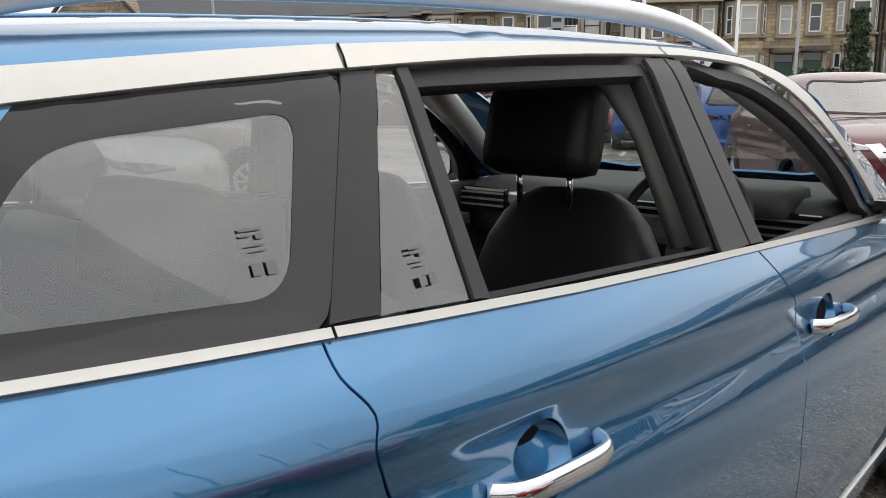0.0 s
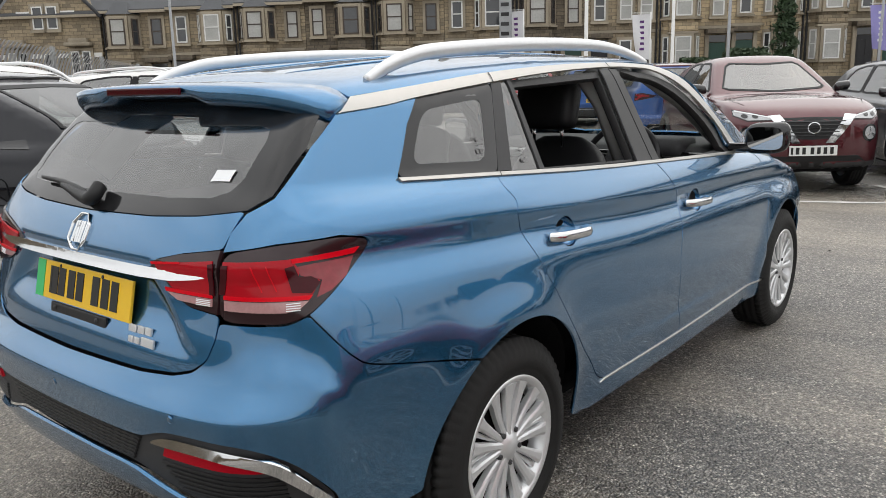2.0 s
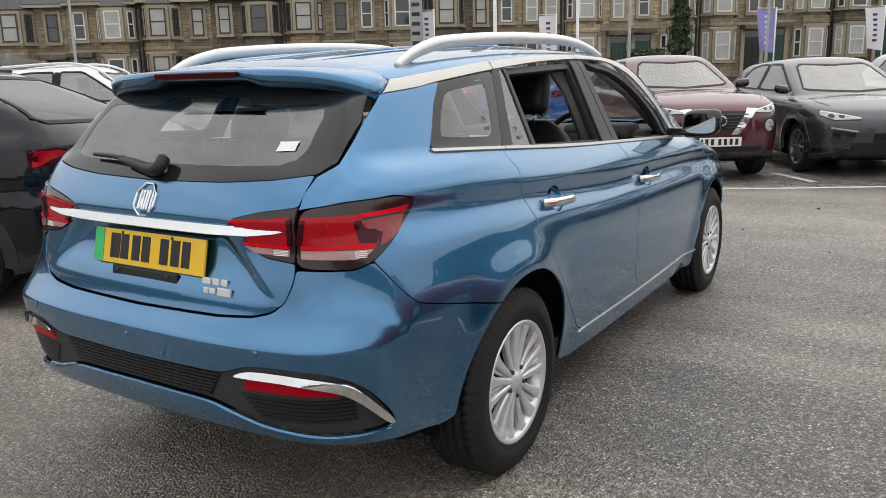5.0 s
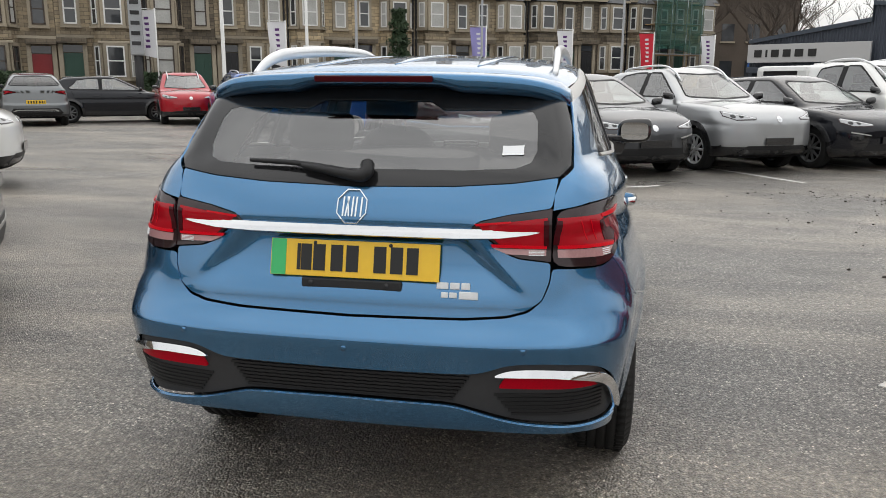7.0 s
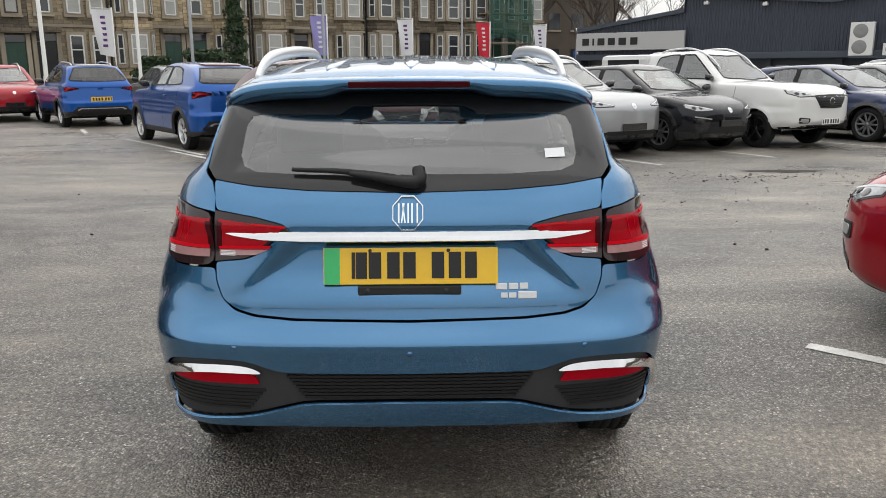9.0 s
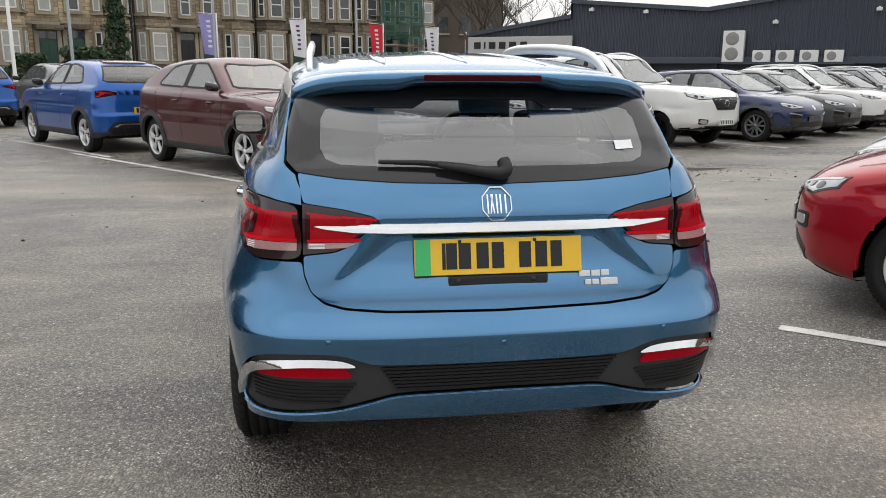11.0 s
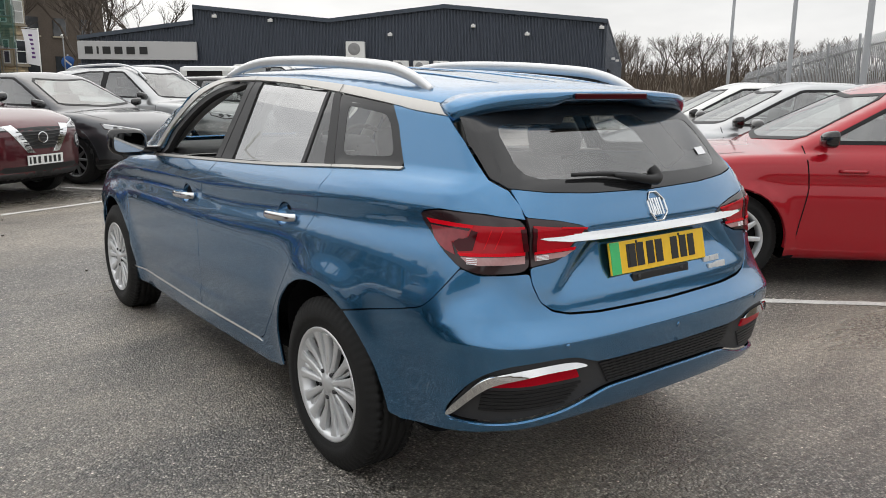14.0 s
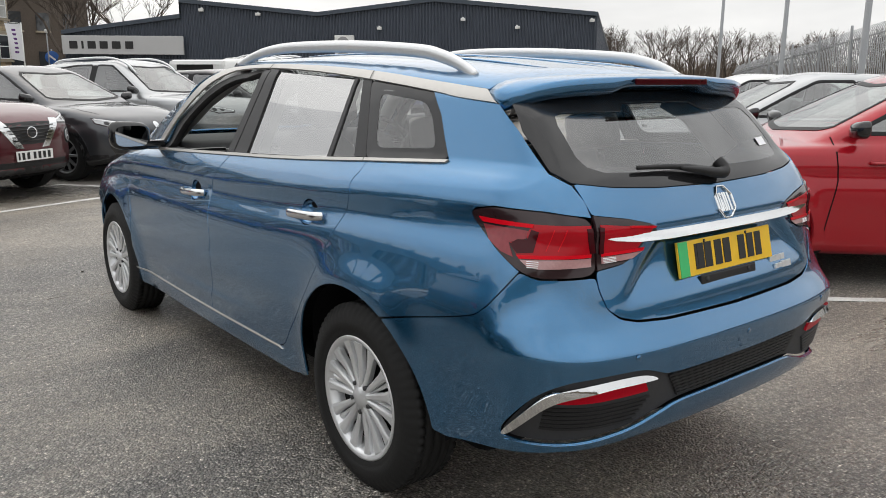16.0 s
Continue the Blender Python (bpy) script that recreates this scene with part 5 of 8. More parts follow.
# ---- the other parked cars ----
def car_field(s):
    """A body surface from a few sizes: s holds half width, overhangs, wheelbase, heights."""
    hw, wb, ro, fo, h = s["half"], s["base"], s["rear"], s["front"], s["high"]
    belt_z, bonnet, clear = s["belt"], s["bonnet"], s["clear"]
    sec = curve((clear - 0.05, hw - 0.10), (clear + 0.05, hw - 0.035), (0.45, hw - 0.012), (0.65, hw), (0.80, hw - 0.008), (belt_z, hw - 0.055), (belt_z + 0.2, hw - 0.14))
    belt = curve((-ro, belt_z + 0.05), (0.4 * wb, belt_z + 0.01), (wb - 0.45, belt_z - 0.01), (wb - 0.2, belt_z - 0.02), (wb + 0.35, (belt_z + bonnet) / 2), (wb + fo - 0.25, bonnet), (wb + fo, bonnet - 0.14))
    roof = curve((-ro, h - s["drop"]), (-ro + 0.6, h - s["drop"] * 0.45), (0.28 * wb, h - 0.01), (0.45 * wb, h), (0.62 * wb, h - 0.03), (0.8 * wb, h - 0.14))
    tail = curve((clear, -ro + 0.16), (clear + 0.1, -ro + 0.05), (0.45, -ro), (0.62, -ro), (0.70, -ro + 0.035), (0.9, -ro + 0.06), (belt_z + 0.05, -ro + 0.10), (belt_z + 0.2, -ro + 0.2))
    nose = curve((clear, wb + fo - 0.14), (clear + 0.1, wb + fo - 0.03), (0.5, wb + fo), (bonnet - 0.2, wb + fo - 0.01), (bonnet - 0.05, wb + fo - 0.10), (bonnet + 0.1, wb + fo - 0.5))
    screen_y, screen_k = wb - s["cowl"], s["rake"]
    back = curve((belt_z - 0.1, -ro + 0.01), (belt_z, -ro + 0.05), (belt_z + 0.1, -ro + 0.12), (h - 0.08, -ro + s["slope"]), (h + 0.1, -ro + s["slope"] + 0.25))

    def field(x, y, z):
        x = np.abs(x)
        arches = sum(0.03 * np.exp(-(np.hypot(y - c, z - 0.34) - 0.36) ** 2 / 0.006) for c in (0, wb))
        side = x - sec(z) - arches * (z < 0.85) + 0.05 * np.clip(0.1 - y, 0, 2) ** 2 + 0.035 * np.clip(y - wb + 0.4, 0, 2) ** 2 + 0.010 * np.exp(-((z - 0.74) / 0.05) ** 2)
        lower = smax(smax(smax(side, tail(z) + 0.06 * x ** 2 + 0.20 * x ** 4 - y, 0.14), y - nose(z) + 0.10 * x ** 2 + 0.40 * x ** 4, 0.16), z - belt(y) - 0.02 + 0.06 * x ** 2, 0.06)
        lower = smax(lower, clear - z, 0.06)
        gx = hw - 0.085 - s["tumble"] * (z - belt_z) - 0.06 * np.clip(0.2 - y, 0, 2) ** 2 - 0.08 * np.clip(y - 0.55 * wb, 0, 2) ** 2
        green = smax(smax((x - gx) * 0.92, (back(z) + 0.06 * x ** 2 + 0.2 * x ** 4 - y) * s["backk"], 0.07), (y - screen_y + (z - belt_z) * screen_k + 0.22 * x ** 2) * 0.45, 0.06)
        green = smax(smax(green, z - roof(y) + 0.06 * x ** 2 + 0.12 * x ** 4, 0.08), belt_z - 0.08 - z, 0.03)
        return smin(lower, green, 0.03)
    return field


def capsule(field, y0, y1, zc, around=116, along=90, cap=22, reach=4.0):
    """A closed body mesh: rays from a spine inside it, fanned out at both ends."""
    ys = [y0] * cap + list(np.linspace(y0, y1, along)) + [y1] * cap
    tilt = [-math.pi / 2 + math.pi / 2 * (k + 0.5) / (cap + 0.5) for k in range(cap)] + [0.0] * along + [math.pi / 2 * (k + 1) / (cap + 0.5) for k in range(cap)]
    ang = np.arange(around) * 2 * math.pi / around
    start = np.array([(0, y, zc) for y in ys for _ in ang])
    way = np.array([(math.cos(t) * math.cos(a), math.sin(t), math.cos(t) * math.sin(a)) for t in tilt for a in ang])
    p = solve_ray(field, start, way, reach)
    n = gradient(field, p)
    rows = len(ys)
    f = np.array([(i * around + j, (i + 1) * around + j, (i + 1) * around + (j + 1) % around, i * around + (j + 1) % around) for i in range(rows - 1) for j in range(around)])
    flip = np.sum(np.cross(p[f[:, 1]] - p[f[:, 0]], p[f[:, 2]] - p[f[:, 0]]) * n[f[:, 0]], 1) < 0
    f[flip] = f[flip][:, ::-1]
    return p, n, f


def drawn_to(F, p, n, picked, f, gone, chart, loop):
    """Moves the rim of a cut in a body onto the cut's outline, on the body's surface."""
    rim = np.intersect1d(np.unique(f[picked]), np.unique(f[~gone]))
    if not len(rim):
        return
    flat = p[rim][:, 1:] if chart == "side" else p[rim][:, (0, 2)]
    line = dense(loop, 0.008)
    q = line[((flat[:, None] - line[None]) ** 2).sum(-1).argmin(1)]
    start, way = on_chart(chart, q)
    got = solve_ray(F, start, way, 4.0)
    if chart == "side":
        got[:, 0] *= np.sign(p[rim][:, 0])
    p[rim] = got
    n[rim] = gradient(F, got)


def levelled(F, p, n, z, y0, y1):
    """Moves the points near a height onto it, so that two finishes meet in a level line."""
    near = np.where((np.abs(p[:, 2] - z) < 0.023) & (np.abs(n[:, 2]) < 0.7))[0]
    if not len(near):
        return
    start = np.stack([np.zeros(len(near)), np.clip(p[near, 1], y0, y1), np.full(len(near), z)], -1)
    way = (p[near] - start) * (1, 1, 0)
    way /= np.linalg.norm(way, axis=1)[:, None] + 1e-9
    p[near] = solve_ray(F, start, way, 4.0)
    n[near] = gradient(F, p[near])


WHEELS = {}


def shared_wheel(parent, at, side, **kind):
    """A road wheel that shares its meshes with all wheels of its kind."""
    key = tuple(sorted((k, str(v)) for k, v in kind.items()))
    if key not in WHEELS:
        WHEELS[key] = road_wheel(parent, at, side, **kind)
        return WHEELS[key]
    got = copy_thing(WHEELS[key], pose(*at, 0, 0, 0 if side > 0 else 180))
    got.parent = parent
    return got


def small_mirror(car, x, y, z, side, mat):
    bm = bmesh.new()
    bmesh.ops.create_uvsphere(bm, u_segments=16, v_segments=10, radius=1.0)
    for v in bm.verts:
        a, b, c = v.co
        v.co = (x + side * 0.085 + 0.095 * np.sign(a) * abs(a) ** 0.55, y + (0.075 * b if b > 0 else 0.03 * b), z - 0.01 + 0.060 * np.sign(c) * abs(c) ** 0.6 + 0.02 * a * side)
    part("mirror", bm, mat, car, smooth=True)


def parked_car(name, label, s, paint, at, roofpaint=None, cladding=None, wheel=None, rails=None, plate=None, mirror=None, face="grille", group="parked cars"):
    car = thing(name, label, "car", group, at=at)
    F = car_field(s)
    hw, wb, ro, fo, h, belt_z, bonnet, clear = (s[k] for k in ("half", "base", "rear", "front", "high", "belt", "bonnet", "clear"))
    p, n, f = capsule(F, 0.1, wb - 0.1, 0.58)
    c = p[f].mean(1)
    nc = n[f].mean(1)
    # window outlines in side view, screen outlines from the front and the back
    sx = lambda y, z: side_x(F, y, z)
    screen_y = wb - s["cowl"]
    top = h - 0.085
    front_y = lambda z: screen_y - 0.23 - (z - belt_z) * s["rake"] * 0.93
    yb = 0.36 * wb
    rear_low, rear_high = s.get("rw", (0.02, 0.30))
    rear_win = rounded([(yb - 0.045, belt_z + 0.055), (yb - 0.045, top - 0.005), ((rear_high + yb) / 2, top - 0.01), (rear_high, top - 0.06), (rear_low, belt_z + 0.11), (rear_low + 0.06, belt_z + 0.075)], 0.05)
    front_win = rounded([(yb + 0.045, belt_z + 0.055), (yb + 0.045, top - 0.005), (min(front_y(top), yb + 0.5), top - 0.01), (front_y(top - 0.12), top - 0.12), (front_y(belt_z + 0.05), belt_z + 0.045)], 0.04)
    gx = lambda z: hw - 0.085 - s["tumble"] * (z - belt_z)
    ws_low, ws_high = belt_z + 0.06, h - 0.10
    screen = [(0.0, ws_high - 0.020), (gx(ws_high) - 0.20, ws_high), (gx(ws_high) - 0.13, ws_high - 0.04), (gx(ws_low) - 0.16, ws_low + 0.02), (gx(ws_low) - 0.22, ws_low), (0.0, ws_low - 0.03)]
    rw_low, rw_high = belt_z + 0.10, h - 0.12
    tail_win = [(0.0, rw_high), (gx(rw_high) - 0.13, rw_high - 0.01), (gx(rw_low) - 0.09, rw_low + 0.03), (gx(rw_low) - 0.14, rw_low), (0.0, rw_low - 0.02)]
    low = s.get("clad", clear + 0.12)
    levelled(F, p, n, low, 0.1, wb - 0.1)
    c, nc = p[f].mean(1), n[f].mean(1)
    gone = np.zeros(len(f), bool)
    sides = np.abs(nc[:, 0]) > 0.45
    ahead = (nc[:, 1] > 0.15) & (nc[:, 2] > 0.2) & (c[:, 2] > belt_z)
    behind = (nc[:, 1] < -0.25) & (c[:, 2] > belt_z)
    cuts = [(sides & (c[:, 0] * q > 0) & inside(c[:, 1:], [dense(win, 0.05)]), "side", win) for win in (rear_win, front_win) for q in (1, -1)]
    cuts += [(ahead & inside(c[:, (0, 2)], [dense(mirrored(screen), 0.05)]), "front", mirrored(screen)), (behind & inside(c[:, (0, 2)], [dense(mirrored(tail_win), 0.05)]), "rear", mirrored(tail_win))]
    for picked, _, _ in cuts:
        gone |= picked
    for picked, chart, loop in cuts:
        drawn_to(F, p, n, picked, f, gone, chart, loop)
    for y in (0, wb):
        gone |= (np.hypot(c[:, 1] - y, c[:, 2] - 0.34) < 0.385) & (np.abs(c[:, 0]) > hw - 0.30)
    keep = f[~gone]
    cc, cn = p[keep].mean(1), n[keep].mean(1)
    mats = [paint, roofpaint or paint, cladding or paint, DARK]
    index = np.where((cc[:, 2] < clear + 0.10) & (cn[:, 2] < -0.75), 3, np.where(cc[:, 2] < low, 2, np.where((cc[:, 2] > h - 0.16) & (cn[:, 2] > 0.6), 1, 0)))
    ends = [tuple(range(116)), tuple(len(p) - 1 - k for k in range(116))]
    add("body", p, [tuple(q) for q in keep] + ends, mats, car, normals=n, index=list(index) + [0, 0])
    R = 0.07
    for side in (1, -1):
        k = dict(side=side, res=R)
        for win, nm in ((rear_win, "rear_side_window"), (front_win, "front_side_window")):
            hole = [tuple(q) for q in shrunk(dense(win, 0.05), 0.014)]
            frame_ob = panel(nm, F, "side", [[tuple(q) for q in shrunk(dense(win, 0.05), -0.011)], hole], FRAMEBLACK, car, lift=0.004, rim=0.006, gap=0, side=side, res=0.03)
            panel("pane", F, "side", [hole], CARGLASS, frame_ob, lift=0.001, rim=0, gap=0, **k)
        panel("door_pillar", F, "side", [[(yb - 0.034, belt_z + 0.062), (yb + 0.034, belt_z + 0.062), (yb + 0.034, top - 0.008), (yb - 0.034, top - 0.008)]], FRAMEBLACK, car, lift=0.003, rim=0.003, gap=0, **k)
        small_mirror(car, (hw - 0.09) * side, screen_y - 0.34, belt_z + 0.085, side, mirror or GLOSSBLACK)
        for y, z in ((yb - 0.16, belt_z - 0.13), (yb + 0.88, belt_z - 0.14)):
            x = (sx(y, z) + 0.016) * side
            tube("door_handle", [(x - 0.012 * side, y - 0.09, z), (x + 0.008 * side, y - 0.06, z), (x + 0.008 * side, y + 0.06, z), (x - 0.012 * side, y + 0.09, z)], 0.013, paint, car, 6)
        for y0, y1, y2 in ((yb, yb + 0.01, yb + 0.02), (wb - 0.47, wb - 0.50, wb - 0.44)):
            line = [(y0, belt_z + 0.02), (y1, 0.72), (y2, clear + 0.16)]
            panel("door_gap", F, "side", [[(a - 0.004, b) for a, b in line] + [(a + 0.004, b) for a, b in reversed(line)]], DARK, car, lift=0.0015, rim=0, gap=0, **k)
        back_line = [(0.10, belt_z + 0.02), (0.16, 0.85), (0.36, 0.62), (0.46, clear + 0.16)]
        panel("door_gap", F, "side", [[(a - 0.004, b) for a, b in back_line] + [(a + 0.004, b) for a, b in reversed(back_line)]], DARK, car, lift=0.0015, rim=0, gap=0, **k)
        for y in (0, wb):
            ring = [(y + 0.445 * math.cos(radians(a)), 0.34 + 0.445 * math.sin(radians(a))) for a in np.linspace(-8, 188, 26)] + [(y + 0.375 * math.cos(radians(a)), 0.34 + 0.375 * math.sin(radians(a))) for a in np.linspace(188, -8, 26)]
            panel("arch_trim", F, "side", [ring], cladding or paint, car, lift=0.010 if cladding else 0.003, rim=0.05, gap=0, side=side, res=0.06)
            shared_wheel(car, ((hw - 0.045) * side, y, 0.335), side, radius=0.335, rim=0.232, width=0.215, **(wheel or dict(spokes="five")))
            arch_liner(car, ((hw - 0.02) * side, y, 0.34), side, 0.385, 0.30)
        # lamps
        zl = bonnet - 0.13
        xo = hw - 0.10
        lamp = [(xo - 0.42, zl + 0.015), (xo - 0.15, zl + 0.075), (xo + 0.0, zl + 0.105), (xo + 0.005, zl + 0.03), (xo - 0.12, zl - 0.03), (xo - 0.40, zl - 0.02)]
        head = panel("headlamp", F, "front", [lamp], SMOKE, car, lift=0.004, rim=0.01, **k)
        panel("lamp_lens", F, "front", [shrunk(lamp, 0.014)], HEADLENS, head, lift=0.006, rim=0.003, **k)
        for dx in (0.10, 0.20):
            panel("lamp_cell", F, "front", [[(xo - dx + 0.030 * math.cos(a), zl + 0.032 + 0.024 * math.sin(a)) for a in np.linspace(0, 2 * math.pi, 14)[:-1]]], GLOSSBLACK, head, lift=0.0075, rim=0.002, gap=0, **k)
        panel("light_guide", F, "front", [[(xo - 0.40, zl + 0.012), (xo - 0.15, zl + 0.066), (xo - 0.02, zl + 0.094), (xo - 0.02, zl + 0.080), (xo - 0.15, zl + 0.054), (xo - 0.39, zl + 0.002)]], PAPER, head, lift=0.008, rim=0.002, gap=0, **k)
        if face == "round":
            ringl = [(xo - 0.145 + 0.075 * math.cos(a), zl - 0.17 + 0.075 * math.sin(a)) for a in np.linspace(0, 2 * math.pi, 20)[:-1]]
            big = panel("round_headlamp", F, "front", [[(xo - 0.145 + 0.100 * math.cos(a), zl - 0.17 + 0.098 * math.sin(a)) for a in np.linspace(0, 2 * math.pi, 24)[:-1]]], GLOSSBLACK, car, lift=0.006, rim=0.01, **k)
            panel("lens", F, "front", [ringl], HEADLENS, big, lift=0.010, rim=0.004, **k)
            for t in (0, 120, 240):
                c, q = math.cos(radians(t + 90)), math.sin(radians(t + 90))
                panel("lens_arm", F, "front", [[(xo - 0.145 + r * c - w * q, zl - 0.17 + r * q + w * c) for r, w in ((0.012, 0.010), (0.066, 0.016), (0.066, -0.016), (0.012, -0.010))]], CHROME, big, lift=0.012, rim=0.003, gap=0, **k)
            panel("wing_chrome", F, "front", [[(0.13, zl - 0.27), (0.23, zl - 0.27), (0.48, zl + 0.035), (0.35, zl + 0.045)]], CHROME, car, lift=0.010, rim=0.014, side=side, res=0.022)
        tz = belt_z - 0.09
        tl = [(hw - 0.50, tz - 0.005), (hw - 0.20, tz + 0.055), (hw - 0.085, tz + 0.045), (hw - 0.075, tz - 0.085), (hw - 0.22, tz - 0.06)]
        tail_lamp = panel("tail_lamp", F, "rear", [tl], LENSDARK, car, lift=0.006, rim=0.01, **k)
        panel("light_guide", F, "rear", [shrunk(tl, 0.022)], LENS, tail_lamp, lift=0.008, rim=0.003, **k)
        if rails:
            roof_z = lambda y, xx: float(solve_ray(F, np.array([[xx, y, 0.8]]), np.array([[0, 0, 1.0]]), 3)[0, 2])
            xr = gx(h) - 0.10
            rail = flowing([(xr, -ro + 0.75, roof_z(-ro + 0.75, xr)), (xr, -ro + 0.95, roof_z(-ro + 0.95, xr) + 0.05), (xr, 0.4 * wb, roof_z(0.4 * wb, xr) + 0.055), (xr, 0.55 * wb, roof_z(0.55 * wb, xr) + 0.045), (xr, 0.63 * wb, roof_z(0.63 * wb, xr))], 4)
            tube("roof_rail", [(x * side, y, z) for x, y, z in rail], 0.018, rails, car, 8)
    for nm, chart, loop in (("windscreen", "front", screen), ("rear_window", "rear", tail_win)):
        full = mirrored(loop)
        hole = [tuple(q) for q in shrunk(dense(full, 0.06), 0.012)]
        frame_ob = panel(nm, F, chart, [[tuple(q) for q in shrunk(dense(full, 0.06), -0.009)], hole], FRAMEBLACK, car, res=0.03, lift=0.004, rim=0.006, gap=0)
        panel("pane", F, chart, [hole], CARGLASS if chart == "front" else PRIVACY, frame_ob, res=R, lift=0.001, rim=0, gap=0)
    panel("body_tail", F, "rear", [mirrored([(0.0, belt_z + 0.075), (hw - 0.22, belt_z + 0.070), (hw - 0.10, belt_z - 0.02), (hw - 0.10, 0.70), (0.0, 0.70)])], paint, car, res=0.05, lift=0.003, rim=0.004, gap=0)
    # lip over the tailgate, bonnet edges, silver trim under the tail
    ys = -ro + s["slope"] + 0.03
    lip = [(0.0, ys), (gx(h) - 0.22, ys + 0.03), (gx(h) - 0.16, ys + 0.10), (gx(h) - 0.18, ys + 0.26), (0.0, ys + 0.28)]
    panel("roof_lip", F, "top", [mirrored(lip)], roofpaint or paint, car, res=R, lift=0.022, rim=0.05, gap=0)
    for side in (1, -1):
        edge = [(hw - 0.20, wb - 0.10), (hw - 0.17, wb + 0.25), (hw - 0.24, wb + fo - 0.38)]
        panel("bonnet_gap", F, "top", [[(a - 0.004, b) for a, b in edge] + [(a + 0.004, b) for a, b in reversed(edge)]], DARK, car, res=R, lift=0.0015, rim=0, gap=0, side=side)
    panel("tail_trim", F, "rear", [mirrored([(0.0, 0.50), (0.52, 0.50), (0.60, 0.46), (0.57, 0.44), (0.50, 0.478), (0.0, 0.478)])], SATIN, car, res=R, lift=0.008, rim=0.01, gap=0)
    if s.get("intake"):
        for side in (1, -1):
            panel("side_intake", F, "front", [[(0.46, 0.56), (0.70, 0.60), (0.73, 0.46), (0.66, 0.34), (0.52, 0.36)]], GLOSSBLACK, car, res=R, lift=0.005, rim=0.01, side=side)
            panel("intake_trim", F, "front", [[(0.44, 0.585), (0.72, 0.63), (0.72, 0.612), (0.455, 0.568)]], SATIN, car, res=R, lift=0.008, rim=0.01, gap=0, side=side)
    elif face == "grille":
        for side in (1, -1):
            fog = panel("fog_recess", F, "front", [rounded([(0.50, 0.56), (0.70, 0.58), (0.70, 0.47), (0.52, 0.47)], 0.03)], BLACK, car, res=R, lift=0.005, rim=0.01, side=side)
            panel("fog_surround", F, "front", [rounded([(0.53, 0.545), (0.67, 0.555), (0.67, 0.49), (0.54, 0.49)], 0.025)], SILVERTRIM, fog, res=R, lift=0.009, rim=0.006, side=side)
    zg = bonnet - 0.14
    if face in ("grille", "round"):
        w = 0.40 if face == "round" else 0.46
        grille = panel("grille", F, "front", [mirrored([(0.0, zg + 0.03), (w, zg + 0.02), (w - 0.16, zg - 0.21), (0.0, zg - 0.22)])], BLACK, car, res=R, lift=0.005, rim=0.01)
        for j in range(5):
            panel("grille_slat", F, "front", [mirrored([(0.0, zg - 0.015 - 0.038 * j), (w - 0.05 - 0.024 * j, zg - 0.015 - 0.038 * j), (w - 0.055 - 0.024 * j, zg - 0.027 - 0.038 * j), (0.0, zg - 0.027 - 0.038 * j)])], GLOSSBLACK, grille, res=R, lift=0.012, rim=0.008, gap=0)
        panel("badge", F, "front", [[(q * 0.075 * math.cos(a), zg - 0.09 + q * 0.065 * math.sin(a)) for a in np.linspace(0, 2 * math.pi, 20)[:-1]] for q in (1.0, 0.78)], CHROME, grille, res=R, lift=0.014, rim=0.008)
    else:
        panel("badge", F, "front", [[(0.05 * math.cos(a), zg + 0.0 + 0.05 * math.sin(a)) for a in np.linspace(0, 2 * math.pi, 9)[:-1]]], CHROME, car, res=R, lift=0.006, rim=0.008)
    panel("lower_intake", F, "front", [mirrored([(0.0, 0.44), (0.52, 0.44), (0.66, 0.34), (0.60, clear + 0.06), (0.0, clear + 0.05)])], BLACK, car, res=R, lift=0.004, rim=0.01)
    panel("rear_valance", F, "rear", [mirrored([(0.0, 0.54), (0.60, 0.54), (0.72, 0.40), (0.60, clear + 0.08), (0.0, clear + 0.07)])], BLACK, car, res=R, lift=0.004, rim=0.01)
    for side_y, m, chart in ((1, WHITEPLATE, "front"), (-1, YELLOW, "rear")):
        if plate == "bare" or plate is False and side_y > 0:
            m = GLOSSBLACK
        z = 0.50 if side_y > 0 else 0.72
        y = float(solve_ray(F, np.array([[0, 1.0, z]]), np.array([[0, side_y, 0.0]]), 4)[0, 1]) + 0.014 * side_y
        pl = block("number_plate", (0, y, z), (0.52, 0.012, 0.111), m, car, 0.003)
        if plate != "bare" and (plate is not False or side_y < 0):
            for x, w in ((-0.20, 0.05), (-0.13, 0.05), (-0.06, 0.05), (0.01, 0.05), (0.10, 0.05), (0.17, 0.05), (0.23, 0.03)):
                block("bar", (x, y + 0.007 * side_y, z), (w * 0.75, 0.004, 0.075), INK, pl)
    # inside
    for x in (-0.36, 0.36):
        for y in (0.30 * wb - 0.35, 0.30 * wb + 0.52):
            seat = bmesh.new()
            box_into(seat, (x, y, belt_z - 0.12), (0.46, 0.14, 0.62), 0.05, Matrix.Rotation(radians(12), 4, "X"))
            box_into(seat, (x, y - 0.11, belt_z + 0.29), (0.25, 0.09, 0.17), 0.035, Matrix.Rotation(radians(8), 4, "X"))
            part("seat", seat, LEATHER, car)
    block("dashboard", (0, screen_y - 0.46, belt_z - 0.03), (2 * hw - 0.34, 0.50, 0.16), SOFT, car, 0.05)
    block("cabin_floor", (0, 0.45 * wb, 0.42), (2 * hw - 0.30, wb * 0.95, 0.10), DARK, car, 0.03)
    return car


def facing(x, y, dx, dy):
    return pose(x, y, 0, 0, 0, math.degrees(math.atan2(-dx, dy)))


